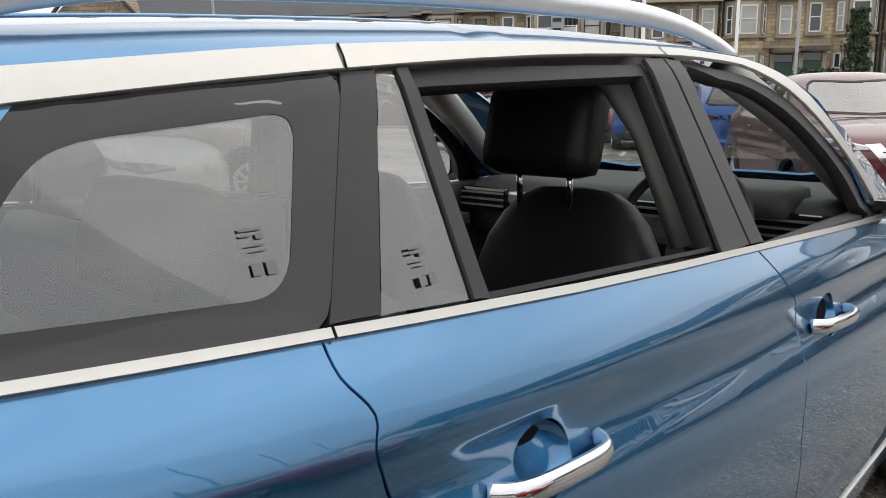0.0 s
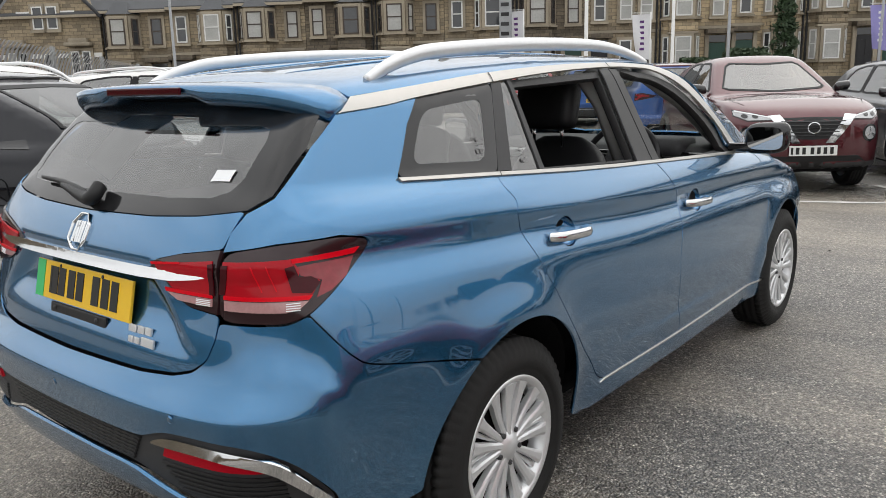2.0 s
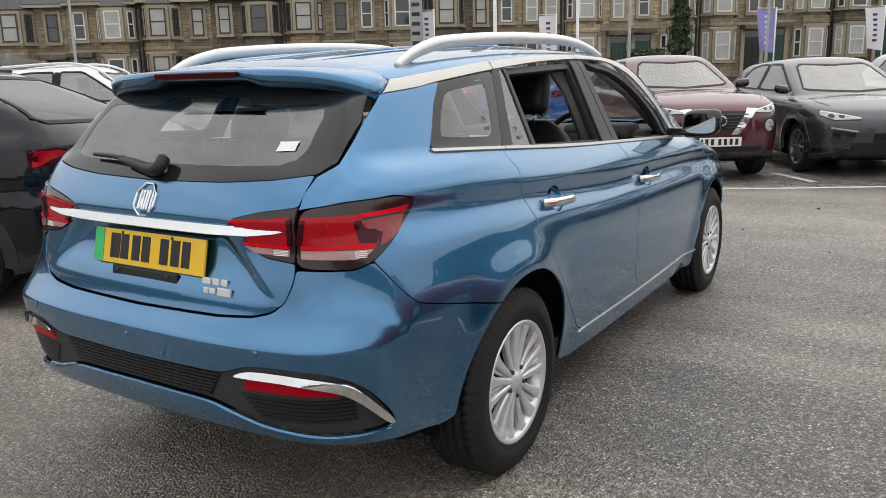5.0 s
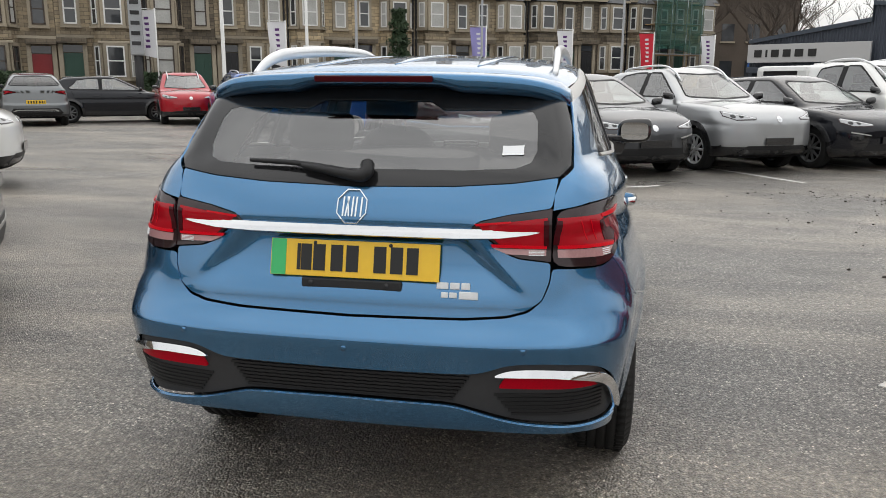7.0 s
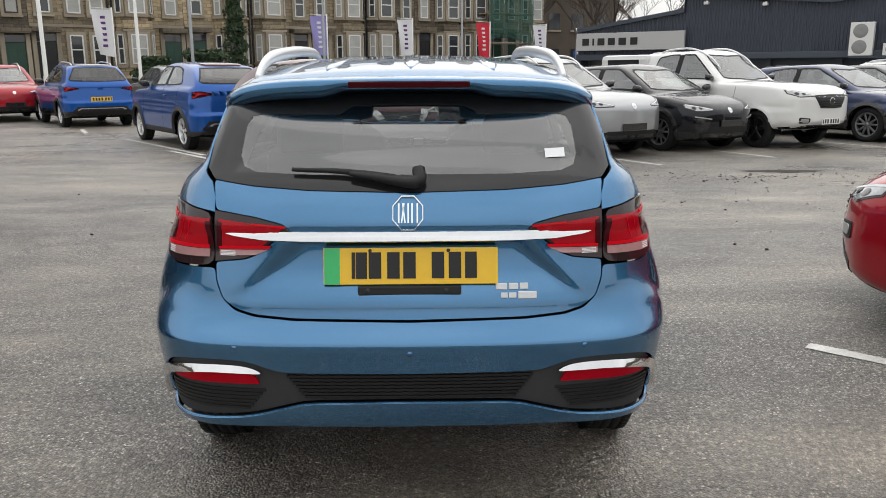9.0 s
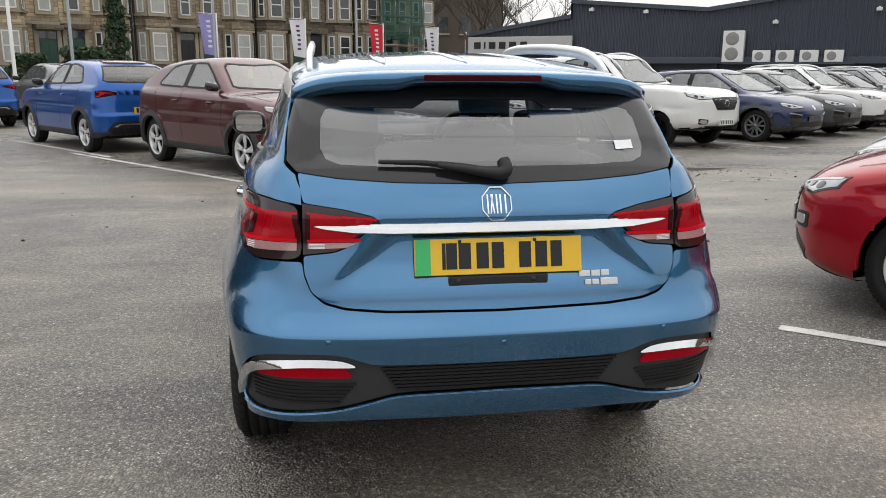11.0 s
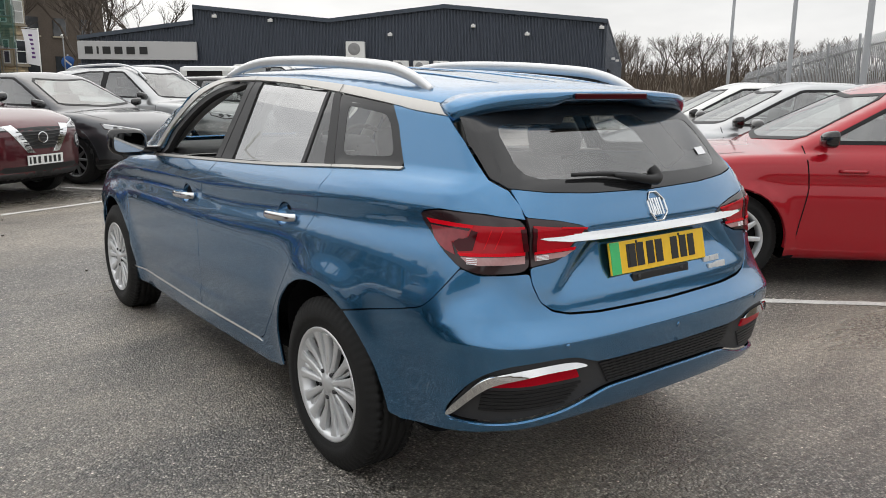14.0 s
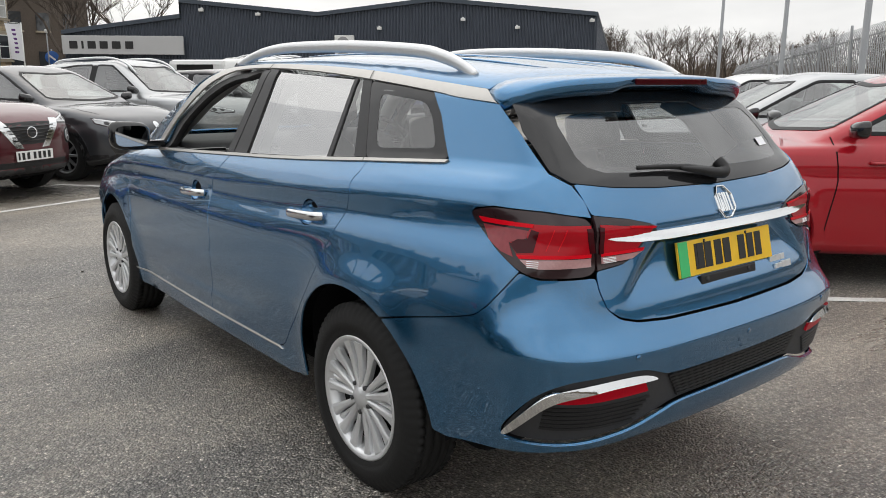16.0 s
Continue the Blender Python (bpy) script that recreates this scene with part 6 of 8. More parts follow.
HATCH = dict(half=0.89, base=2.60, rear=0.72, front=0.82, high=1.46, belt=0.98, bonnet=0.84, clear=0.20, drop=0.12, cowl=0.28, rake=2.05, slope=0.62, backk=0.7, tumble=0.46)
COUPE_SUV = dict(half=0.90, base=2.64, rear=0.76, front=0.82, high=1.59, belt=1.10, bonnet=0.98, clear=0.24, drop=0.20, cowl=0.36, rake=1.85, slope=0.72, backk=0.7, tumble=0.54, clad=0.36, rw=(0.10, 0.36))
SUV = dict(half=0.915, base=2.66, rear=0.82, front=0.90, high=1.63, belt=1.08, bonnet=0.97, clear=0.24, drop=0.13, cowl=0.38, rake=1.70, slope=0.52, backk=0.75, tumble=0.44, clad=0.42, rw=(-0.10, 0.18))
FAMILY = dict(half=0.91, base=2.70, rear=0.76, front=0.84, high=1.51, belt=1.00, bonnet=0.86, clear=0.20, drop=0.13, cowl=0.20, rake=2.15, slope=0.62, backk=0.7, tumble=0.46, clad=0.36, intake=True)
CARGLASS = clear_glass("parked_car_glass", (0.76, 0.83, 0.80), 0.27)
PRIVACY = clear_glass("dark_tailgate_glass", (0.25, 0.26, 0.26), 0.10)
FRAMEBLACK = material("black_window_seal", (0.012, 0.012, 0.013), 0.5, spec=0.25, vary=0.1)
HEADLENS = material("clear_headlamp_lens", (0.44, 0.45, 0.46), 0.14, 0.3, coat=1.0, vary=0.25, grain=70)
MAROON = car_paint("maroon_paint", (0.085, 0.014, 0.020), 0.5, 0.32)
ROYAL = car_paint("royal_blue_paint", (0.005, 0.085, 0.36), 0.5, 0.30, gloss=1.5)
RED = car_paint("bright_red_paint", (0.37, 0.007, 0.016), 0.2, 0.30, gloss=1.5)
ANTHRACITE = car_paint("anthracite_paint", (0.066, 0.069, 0.076), 0.7, 0.34, gloss=1.5)
BLACKPAINT = car_paint("black_paint", (0.005, 0.006, 0.010), 0.3, 0.25, gloss=1.42)
SILVER = car_paint("silver_paint", (0.40, 0.41, 0.42), 0.75, 0.36)
GREYPAINT = car_paint("mid_grey_paint", (0.17, 0.18, 0.185), 0.6, 0.34)
WHITE = car_paint("white_paint", (0.74, 0.74, 0.72), 0.0, 0.30)
NAVY = car_paint("navy_paint", (0.012, 0.025, 0.085), 0.5, 0.30)
ORANGE = car_paint("orange_paint", (0.62, 0.10, 0.015), 0.3, 0.30)

maroon = parked_car("crossover", "maroon crossover with black roof arches and a chrome-winged grille", COUPE_SUV, MAROON, facing(-2.25, 10.46, 0.574, -0.819), cladding=GREYPLASTIC, wheel=dict(spokes="star"), face="round")
silver_suv = parked_car("suv", "silver electric suv with roof rails in a parking bay", SUV, SILVER, facing(1.66, 12.93, 0.5, -0.866), cladding=GLOSSBLACK, rails=ALLOY, plate=False, face="shut")
anthracite = parked_car("hatchback", "anthracite grey electric hatchback with sharp headlamps", FAMILY, ANTHRACITE, facing(-0.22, 11.9, 0.5, -0.866), cladding=GLOSSBLACK, plate=False, face="shut", wheel=dict(spokes="five", alloy=MIDALLOY))
red_hatch = parked_car("hatchback", "bright red hatchback with silver twin-spoke wheels, in the next bay", HATCH, RED, facing(5.28, -0.50, -0.72, 0.69))


def another(source, label, at, *paints):
    """A second car of a kind, in other paint."""
    got = copy_thing(source, at)
    tagged(got, label)
    for child in got.children_recursive:
        if child.name.startswith(("body", "door_handle", "arch_trim")):
            for slot in child.material_slots:
                for old, fresh in paints:
                    if slot.material == old:
                        slot.link = "OBJECT"
                        slot.material = fresh
    return got


another(maroon, "royal blue crossover with black arches, parked nose in", facing(-3.74, 12.1, -0.58, 0.815), (MAROON, ROYAL))
another(silver_suv, "royal blue suv parked nose in near the street", facing(-8.75, 18.3, -0.58, 0.815), (SILVER, ROYAL))
another(silver_suv, "red suv with roof rails facing the car park", facing(-13.7, 22.9, 0.57, -0.82), (SILVER, RED))
another(maroon, "mid grey crossover beside a blue suv", facing(-6.7, 19.8, -0.58, 0.815), (MAROON, GREYPAINT))
another(maroon, "grey crossover parked tail out by the wall", facing(-16.0, 18.5, -0.64, 0.77), (MAROON, GREYPAINT))
another(anthracite, "black hatchback standing across the far bays", facing(-16.4, 20.6, 0.8, 0.6), (ANTHRACITE, BLACKPAINT))
another(anthracite, "black estate-like hatchback with dark wheels", facing(3.55, 13.7, 0.5, -0.866), (ANTHRACITE, BLACKPAINT))


def black_hatch():
    """The black car in the next bay, tail out: charging flap, dark glass, blades on the wheels."""
    s = dict(FAMILY, half=0.915, base=2.70, rear=0.78, high=1.53, belt=1.03, slope=0.80, drop=0.20, rw=(0.16, 0.48))
    car = parked_car("hatchback", "black electric hatchback parked tail out with tinted windows", s, BLACKPAINT, facing(-3.50, 0.74, -0.83, -0.55), cladding=GLOSSBLACK, plate="bare", face="shut", wheel=dict(spokes="star", alloy=SILVERTRIM))
    F = car_field(s)
    for side in (1, -1):
        flap = rounded([(-0.28, 0.88), (-0.06, 0.90), (-0.04, 0.74), (-0.30, 0.72)], 0.05, 5)
        inner = [tuple(q) for q in shrunk(flap, 0.006)]
        panel("charging_flap", F, "side", [inner], BLACKPAINT, car, res=0.05, lift=0.002, rim=0.004, side=side)
        panel("flap_gap", F, "side", [flap, inner], DARK, car, res=0.05, lift=0.001, rim=0, gap=0, side=side)
        panel("pillar_trim", F, "side", [[(-0.40, 1.04), (-0.02, 1.05), (0.02, 1.075), (-0.36, 1.10)]], GLOSSBLACK, car, res=0.05, lift=0.004, rim=0.008, side=side)
    return car


black_hatch()
another(silver_suv, "white electric suv parked nose out", facing(-7.38, 1.05, 0.83, 0.55), (SILVER, WHITE))
another(red_hatch, "orange hatchback in the row of parked cars", facing(-9.1, 2.1, 0.83, 0.55), (RED, ORANGE))
another(silver_suv, "white suv parked nose out in the row", facing(-9.8, 4.45, 0.83, 0.55), (SILVER, WHITE))
another(red_hatch, "silver hatchback with a black roof in the row", facing(6.95, 1.25, -0.72, 0.69), (RED, SILVER))
another(red_hatch, "white hatchback in the row of angled bays", facing(8.7, 3.0, -0.72, 0.69), (RED, WHITE))
row = [(NAVY, anthracite), (ANTHRACITE, anthracite), (WHITE, silver_suv), (BLACKPAINT, anthracite), (GREYPAINT, silver_suv), (ANTHRACITE, maroon), (BLACKPAINT, silver_suv), (GREYPAINT, anthracite)]
names = {id(NAVY): "navy blue", id(ANTHRACITE): "anthracite", id(WHITE): "white", id(BLACKPAINT): "black", id(GREYPAINT): "mid grey"}
for k, (paint, source) in enumerate(row):
    first = {id(anthracite): ANTHRACITE, id(silver_suv): SILVER, id(maroon): MAROON}[id(source)]
    x, y = 7.5 + 2.0 * k + 0.6, 15.2 + 1.44 * k
    another(source, names[id(paint)] + " car in the long row before the showroom", facing(x, y, 0.5, -0.866), (first, paint))


def pickup():
    s = dict(half=0.92, base=3.15, rear=0.30, front=0.92, high=1.79, belt=1.18, bonnet=1.08, clear=0.36, drop=0.06, cowl=0.75, rake=1.45, slope=0.30, backk=0.9, tumble=0.36, clad=0.36, rw=(0.45, 0.55))
    truck = parked_car("pickup_truck", "white double-cab pickup truck with a hard load cover and roof rails", s, WHITE, facing(5.25, 14.6, 0.5, -0.866), rails=ALLOY, wheel=dict(spokes="star", alloy=DARKALLOY))
    bed = bmesh.new()
    box_into(bed, (0, -0.62, 0.92), (1.74, 1.10, 0.62), 0.06)
    part("load_bed", bed, WHITE, truck)
    top = bmesh.new()
    box_into(top, (0, -0.45, 1.47), (1.52, 1.44, 0.50), 0.10)
    part("load_cover", top, WHITE, truck)
    for x in (-0.765, 0.765):
        block("cover_window", (x, -0.45, 1.50), (0.012, 0.95, 0.24), FRIT, truck, 0.004)
    return truck


pickup()

# ---- terrace of stone houses, showroom, fences, flags, trees ----
STONE = material("weathered_sandstone", (0.27, 0.222, 0.155), 0.85, vary=0.30, grain=9, stain=0.5, bump=0.4, bump_scale=14)
STONEDARK = material("sooty_sandstone", (0.135, 0.113, 0.085), 0.88, vary=0.35, grain=9, stain=0.6, bump=0.4, bump_scale=14)
STONEPALE = material("cleaned_sandstone", (0.44, 0.355, 0.235), 0.85, vary=0.22, grain=9, stain=0.5, bump=0.4, bump_scale=14)
DRESSED = material("dressed_stone_surround", (0.33, 0.285, 0.215), 0.8, per_object=0.9, vary=0.34, grain=12, stain=1.2)
SLATE = material("roof_slate", (0.065, 0.068, 0.074), 0.6, vary=0.25, grain=20, stain=0.8, bump=0.3, bump_scale=12)
WINDOW = material("dark_window_pane", (0.035, 0.038, 0.042), 0.06, coat=0.8, vary=0.3, grain=2, stain=0.7)
BLIND = material("window_blind", (0.42, 0.42, 0.40), 0.7, vary=0.2, grain=18, stain=1.5)
UPVC = material("white_window_frame", (0.74, 0.74, 0.72), 0.4, vary=0.06)
BROWNFRAME = material("brown_window_frame", (0.055, 0.040, 0.030), 0.5, vary=0.15)
DOORS = [material("green_door_paint", (0.020, 0.065, 0.045), 0.4), material("black_door_paint", (0.012, 0.012, 0.014), 0.35), material("red_door_paint", (0.22, 0.012, 0.015), 0.4)]
CLAD = material("dark_slate_metal_cladding", (0.056, 0.067, 0.088), 0.42, 0.2, vary=0.08, grain=3, stain=0.3)
CLADLOW = material("dark_blue_grey_panel", (0.046, 0.060, 0.080), 0.5, vary=0.1, grain=3, stain=0.4)
FANGREY = material("grey_fan_guard", (0.26, 0.26, 0.26), 0.6, vary=0.1)
SIGNGREY = material("pale_grey_sign", (0.46, 0.46, 0.46), 0.5, vary=0.03)
GALV = material("galvanised_steel", (0.36, 0.37, 0.38), 0.5, 0.6, vary=0.15, grain=20, stain=2)
POLE = material("grey_painted_pole", (0.28, 0.29, 0.30), 0.5, 0.3, vary=0.1)
WHITEPOLE = material("white_flag_pole", (0.72, 0.72, 0.70), 0.4, vary=0.05)
BARK = material("winter_bark", (0.085, 0.068, 0.055), 0.9, vary=0.25)
SKIP = material("yellow_skip_paint", (0.62, 0.55, 0.02), 0.5, vary=0.2, grain=8, stain=2)
PINE = material("raw_pallet_wood", (0.40, 0.27, 0.14), 0.8, vary=0.3, grain=14)
HEDGE = material("evergreen_leaf", (0.030, 0.055, 0.022), 0.7, vary=0.4, grain=5)
WALLSTONE = material("low_garden_wall_stone", (0.075, 0.066, 0.055), 0.9, vary=0.35, grain=8, stain=1.0, bump=0.5, bump_scale=10)
NET = material("green_scaffold_net", (0.020, 0.095, 0.070), 0.8, vary=0.3, grain=6)
NET.node_tree.nodes["Principled BSDF"].inputs["Alpha"].default_value = 0.62
BRICK = material("brown_brick_block", (0.100, 0.080, 0.064), 0.9, vary=0.25, grain=8, stain=0.6)



def coursed(m):
    """Courses of squared stones in a wall material: recessed joints and stones of uneven shade."""
    n, l = m.node_tree.nodes, m.node_tree.links
    b = n["Principled BSDF"]
    old = b.inputs["Base Color"].links[0].from_socket
    coord, split, flat, wall, mix = (n.new("ShaderNode" + k) for k in ("TexCoord", "SeparateXYZ", "CombineXYZ", "TexBrick", "Mix"))
    l.new(coord.outputs["Object"], split.inputs[0]), l.new(split.outputs["X"], flat.inputs["X"]), l.new(split.outputs["Z"], flat.inputs["Y"]), l.new(flat.outputs[0], wall.inputs["Vector"])
    for key, value in (("Scale", 1.0), ("Mortar Size", 0.014), ("Brick Width", 0.46), ("Row Height", 0.19), ("Bias", -0.1), ("Mortar Smooth", 0.3)):
        wall.inputs[key].default_value = value
    wall.inputs["Color1"].default_value, wall.inputs["Color2"].default_value, wall.inputs["Mortar"].default_value = (1.30, 1.27, 1.20, 1), (0.66, 0.66, 0.68, 1), (0.50, 0.50, 0.50, 1)
    mix.data_type, mix.blend_type, mix.inputs["Factor"].default_value = "RGBA", "MULTIPLY", 1.0
    l.new(old, mix.inputs["A"]), l.new(wall.outputs["Color"], mix.inputs["B"]), l.new(mix.outputs["Result"], b.inputs["Base Color"])


for stone_wall in (STONE, STONEDARK, STONEPALE):
    coursed(stone_wall)

E_DIR, E_NOR = Vector((0.815, 0.58, 0)).normalized(), Vector((-0.58, 0.815, 0)).normalized()
TERRACE_D = 42.5


def on_terrace(u, out, z):
    """u metres along the terrace, out metres towards the car park, z up."""
    p = E_NOR * (TERRACE_D - out) + E_DIR * u
    return Vector((p.x, p.y, z))


TURN_T = math.degrees(math.atan2(E_DIR.y, E_DIR.x))


def house(u, w, stone, flip=False, gable=False, seed=0, door=0, bay=True):
    """A two-storey stone house with a bay, an entrance under a porch slab, sash windows and a slate roof; flip mirrors its front."""
    rnd = random.Random(seed)
    base = 0.30 + 0.022 * (u + 15)
    at = Matrix.Translation(on_terrace(u, 0, base)) @ pose(0, 0, 0, 0, 0, TURN_T)
    shade = {id(STONE): "brown", id(STONEDARK): "sooty", id(STONEPALE): "pale"}[id(stone)]
    ob = thing("house", shade + (" sandstone end house with a tall gable and arched window" if gable else " sandstone terraced house with bay windows and slate roof"), "house", "terrace of houses", at=at)
    eave, deep = 5.5, 8.0
    frame_m = UPVC if rnd.random() < 0.7 else BROWNFRAME
    X = lambda x: w - x if flip else x
    body = bmesh.new()
    box_into(body, (w / 2, deep / 2, eave / 2 - 1.0), (w - 0.02, deep, eave + 2.0))
    part("wall", body, stone, ob)
    for z in (0.25, 2.95):
        block("string_course", (w / 2, -0.03, z), (w - 0.03, 0.10, 0.14), DRESSED if stone is not STONEDARK else STONEDARK, ob)
    v = [(0, -0.35, eave - 0.12), (w, -0.35, eave - 0.12), (w, deep / 2, eave + 2.9), (0, deep / 2, eave + 2.9), (0, deep + 0.3, eave - 0.12), (w, deep + 0.3, eave - 0.12)]
    add("roof", v + [(x, y, z + 0.16) for x, y, z in v], [(0, 1, 2, 3), (3, 2, 5, 4), (6, 9, 8, 7), (9, 10, 11, 8), (0, 6, 7, 1), (4, 5, 11, 10), (0, 3, 9, 6), (3, 4, 10, 9), (1, 7, 8, 2), (2, 8, 11, 5)], SLATE, ob)
    block("gutter", (w / 2, -0.42, eave - 0.10), (w, 0.14, 0.14), DRESSED, ob)
    chim = bmesh.new()
    box_into(chim, (0.0, deep / 2, eave + 3.2), (0.6, 1.5, 1.9))
    for k in range(4):
        box_into(chim, (0.0, deep / 2 - 0.5 + 0.33 * k, eave + 4.3), (0.22, 0.2, 0.45))
    part("chimney", chim, stone, ob)

    def window(x, z, ww, hh, y=0.0, turn=None, pale=0.35):
        """A sash window in its stone surround."""
        m = Matrix.Translation((x, y, z)) @ (turn or Matrix.Identity(4))
        q = lambda a, b, c: (m @ Vector((a, b, c)))
        r = m.to_3x3().to_4x4()
        win = block("window", q(0, -0.03, 0), (ww + 0.30, 0.12, hh + 0.32), DRESSED, ob, 0.0, r)
        block("sill", q(0, -0.09, -hh / 2 - 0.13), (ww + 0.36, 0.20, 0.11), DRESSED, win, 0.0, r)
        pane_m = BLIND if rnd.random() < pale else WINDOW
        block("pane", q(0, -0.096, 0), (ww, 0.02, hh), pane_m, win, 0.0, r)
        fm = bmesh.new()
        for a, c, sx, sz in ((-ww / 2 + 0.035, 0, 0.07, hh), (ww / 2 - 0.035, 0, 0.07, hh), (0, hh / 2 - 0.035, ww, 0.07), (0, -hh / 2 + 0.035, ww, 0.07), (0, 0.02 * hh, ww, 0.06)):
            box_into(fm, q(a, -0.115, c), (sx, 0.03, sz), 0.0, r)
        part("sash_frame", fm, frame_m, win)
        return win

    bx = X(0.31 * w)
    if gable:
        apex = eave + 3.2
        gv = [(0.0, -0.15, 1.0), (w, -0.15, 1.0), (w, -0.15, eave - 0.1), (w / 2, -0.15, apex), (0.0, -0.15, eave - 0.1)]
        add("gable", gv + [(x, deep / 2, z) for x, y, z in gv], [(0, 1, 2, 3, 4), (5, 9, 8, 7, 6), (0, 5, 6, 1), (1, 6, 7, 2), (2, 7, 8, 3), (3, 8, 9, 4), (4, 9, 5, 0)], stone, ob)
        for x in (-0.25, w + 0.25):
            slope = [(x, -0.45, eave - 0.2), (w / 2, -0.45, apex + 0.15)]
            tube("bargeboard", slope, 0.11, SLATE, ob, 6)
        block("white_band", (w / 2, -0.18, 3.25), (w - 0.1, 0.08, 0.24), UPVC, ob)
        block("white_band", (w / 2, -0.18, 5.6), (w * 0.55, 0.08, 0.24), UPVC, ob)
        for x in (w * 0.20, w * 0.80):
            for s in (-1, 1):
                window(x + s * 0.33, 2.75, 0.50, 1.45, -0.2)
            hood = bmesh.new()
            box_into(hood, (x, -0.45, 3.85), (1.55, 0.55, 0.22), 0.08)
            box_into(hood, (x, -0.38, 4.05), (1.1, 0.40, 0.26), 0.08)
            part("bay_hood", hood, DRESSED, ob)
        window(w / 2, 2.7, 0.62, 1.35, -0.2)
        arch = bmesh.new()
        bmesh.ops.create_cone(arch, cap_ends=True, segments=24, radius1=0.48, radius2=0.48, depth=0.16, matrix=Matrix.Translation((w / 2, -0.2, 3.42)) @ Matrix.Rotation(radians(90), 4, "X"))
        part("arch_stone", arch, DRESSED, ob)
        for s in (-1, 1):
            window(w / 2 + s * 0.42, 5.35, 0.62, 1.25, -0.2)
        return ob
    if bay:
        bw, bd = 1.95, 0.65
        plan = [(bx - bw / 2, 0.0), (bx - bw / 2 + 0.42, -bd), (bx + bw / 2 - 0.42, -bd), (bx + bw / 2, 0.0)]
        bb = bmesh.new()
        lo = [bb.verts.new((x, y, -1.0)) for x, y in plan]
        hi = [bb.verts.new((x, y, 5.25)) for x, y in plan]
        for i in range(3):
            bb.faces.new((lo[i], lo[i + 1], hi[i + 1], hi[i]))
        bb.faces.new(hi)
        part("bay", bb, stone, ob)
        rb = bmesh.new()
        lo = [rb.verts.new((bx + (x - bx) * 1.10, y * 1.18, 5.25)) for x, y in plan]
        tip = [rb.verts.new((bx - 0.4, 0.0, 5.95)), rb.verts.new((bx + 0.4, 0.0, 5.95))]
        for face in ((lo[0], lo[1], tip[0]), (lo[1], lo[2], tip[1], tip[0]), (lo[2], lo[3], tip[1]), tuple(lo)):
            rb.faces.new(face)
        part("bay_roof", rb, SLATE, ob)
        for z, hh in ((1.72, 1.55), (4.28, 1.45)):
            window(bx, z, 0.86, hh, -bd)
            for s in (-1, 1):
                window(bx + s * (bw / 2 - 0.21), z, 0.42, hh, -bd / 2, Matrix.Rotation(s * math.atan2(bd, 0.42), 4, "Z"))
        block("bay_band", (bx, -bd / 2 - 0.04, 2.98), (bw - 0.42, bd + 0.06, 0.42), stone, ob, 0.03)
        block("bay_cornice", (bx, -bd / 2 - 0.05, 2.68), (bw - 0.36, bd + 0.10, 0.12), DRESSED, ob, 0.02)
    else:
        for z, hh in ((1.72, 1.55), (4.28, 1.45)):
            for s in (-1, 1):
                window(bx + s * 0.55, z, 0.66, hh)
    dx = X(w - 0.72)
    paint = DOORS[door % 3]
    door_ob = block("door", (dx, -0.05, 1.10), (0.90, 0.12, 2.05), paint, ob, 0.01)
    for z, hh in ((0.62, 0.72), (1.50, 0.80)):
        for s in (-1, 1):
            block("door_panel", (dx + s * 0.20, -0.118, z), (0.28, 0.025, hh), paint, door_ob, 0.006)
    block("fanlight", (dx, -0.06, 2.34), (0.90, 0.10, 0.36), WINDOW, ob)
    block("porch_slab", (X(w - 0.70), -0.30, 2.72), (1.40, 0.65, 0.26), STONEDARK, ob, 0.04)
    for x in (w - 1.28, w - 0.14):
        block("door_pier", (X(x), -0.08, 1.3), (0.22, 0.22, 2.6), DRESSED, ob, 0.02)
    window(X(w - 0.72), 4.28, 0.62, 1.45)
    block("downpipe", (X(0.10), -0.07, eave / 2), (0.08, 0.08, eave), BLACK, ob)
    return ob


def terrace():
    """Houses along the street, in three stones, every second one mirrored."""
    house(-27.6, 6.2, STONE, False, True, 90, 1)
    stones = [STONE, STONE, STONE, STONEDARK, STONE, STONE, STONEDARK, STONE, STONEPALE, STONEPALE, STONE, STONE, STONEDARK, STONEDARK, STONE, STONEPALE]
    for k in range(16):
        house(-21.35 + 3.9 * k, 3.9, stones[k], k % 2 == 1, False, 20 + k, 2 if k == 4 else k % 3 % 2, bay=k not in (7,))


terrace()


def row_wall(u0, u1, out, high, mat, name, label):
    a, b = on_terrace(u0, out, 0), on_terrace(u1, out, 0)
    mid = (a + b) / 2
    ob = block(name, (mid.x, mid.y, high / 2), ((b - a).length, 0.35, high), mat, None, 0.03, pose(0, 0, 0, 0, 0, TURN_T))
    tagged(ob, label, "wall", kind="structure")


row_wall(-20, 44, 3.2, 1.05, WALLSTONE, "wall_street", "low dark stone wall along the street")

# showroom
S_NOR, S_DIR = Vector((0.62, 0.785, 0)).normalized(), Vector((0.785, -0.62, 0)).normalized()
SHOW_D = 42.0
TURN_S = math.degrees(math.atan2(S_DIR.y, S_DIR.x))


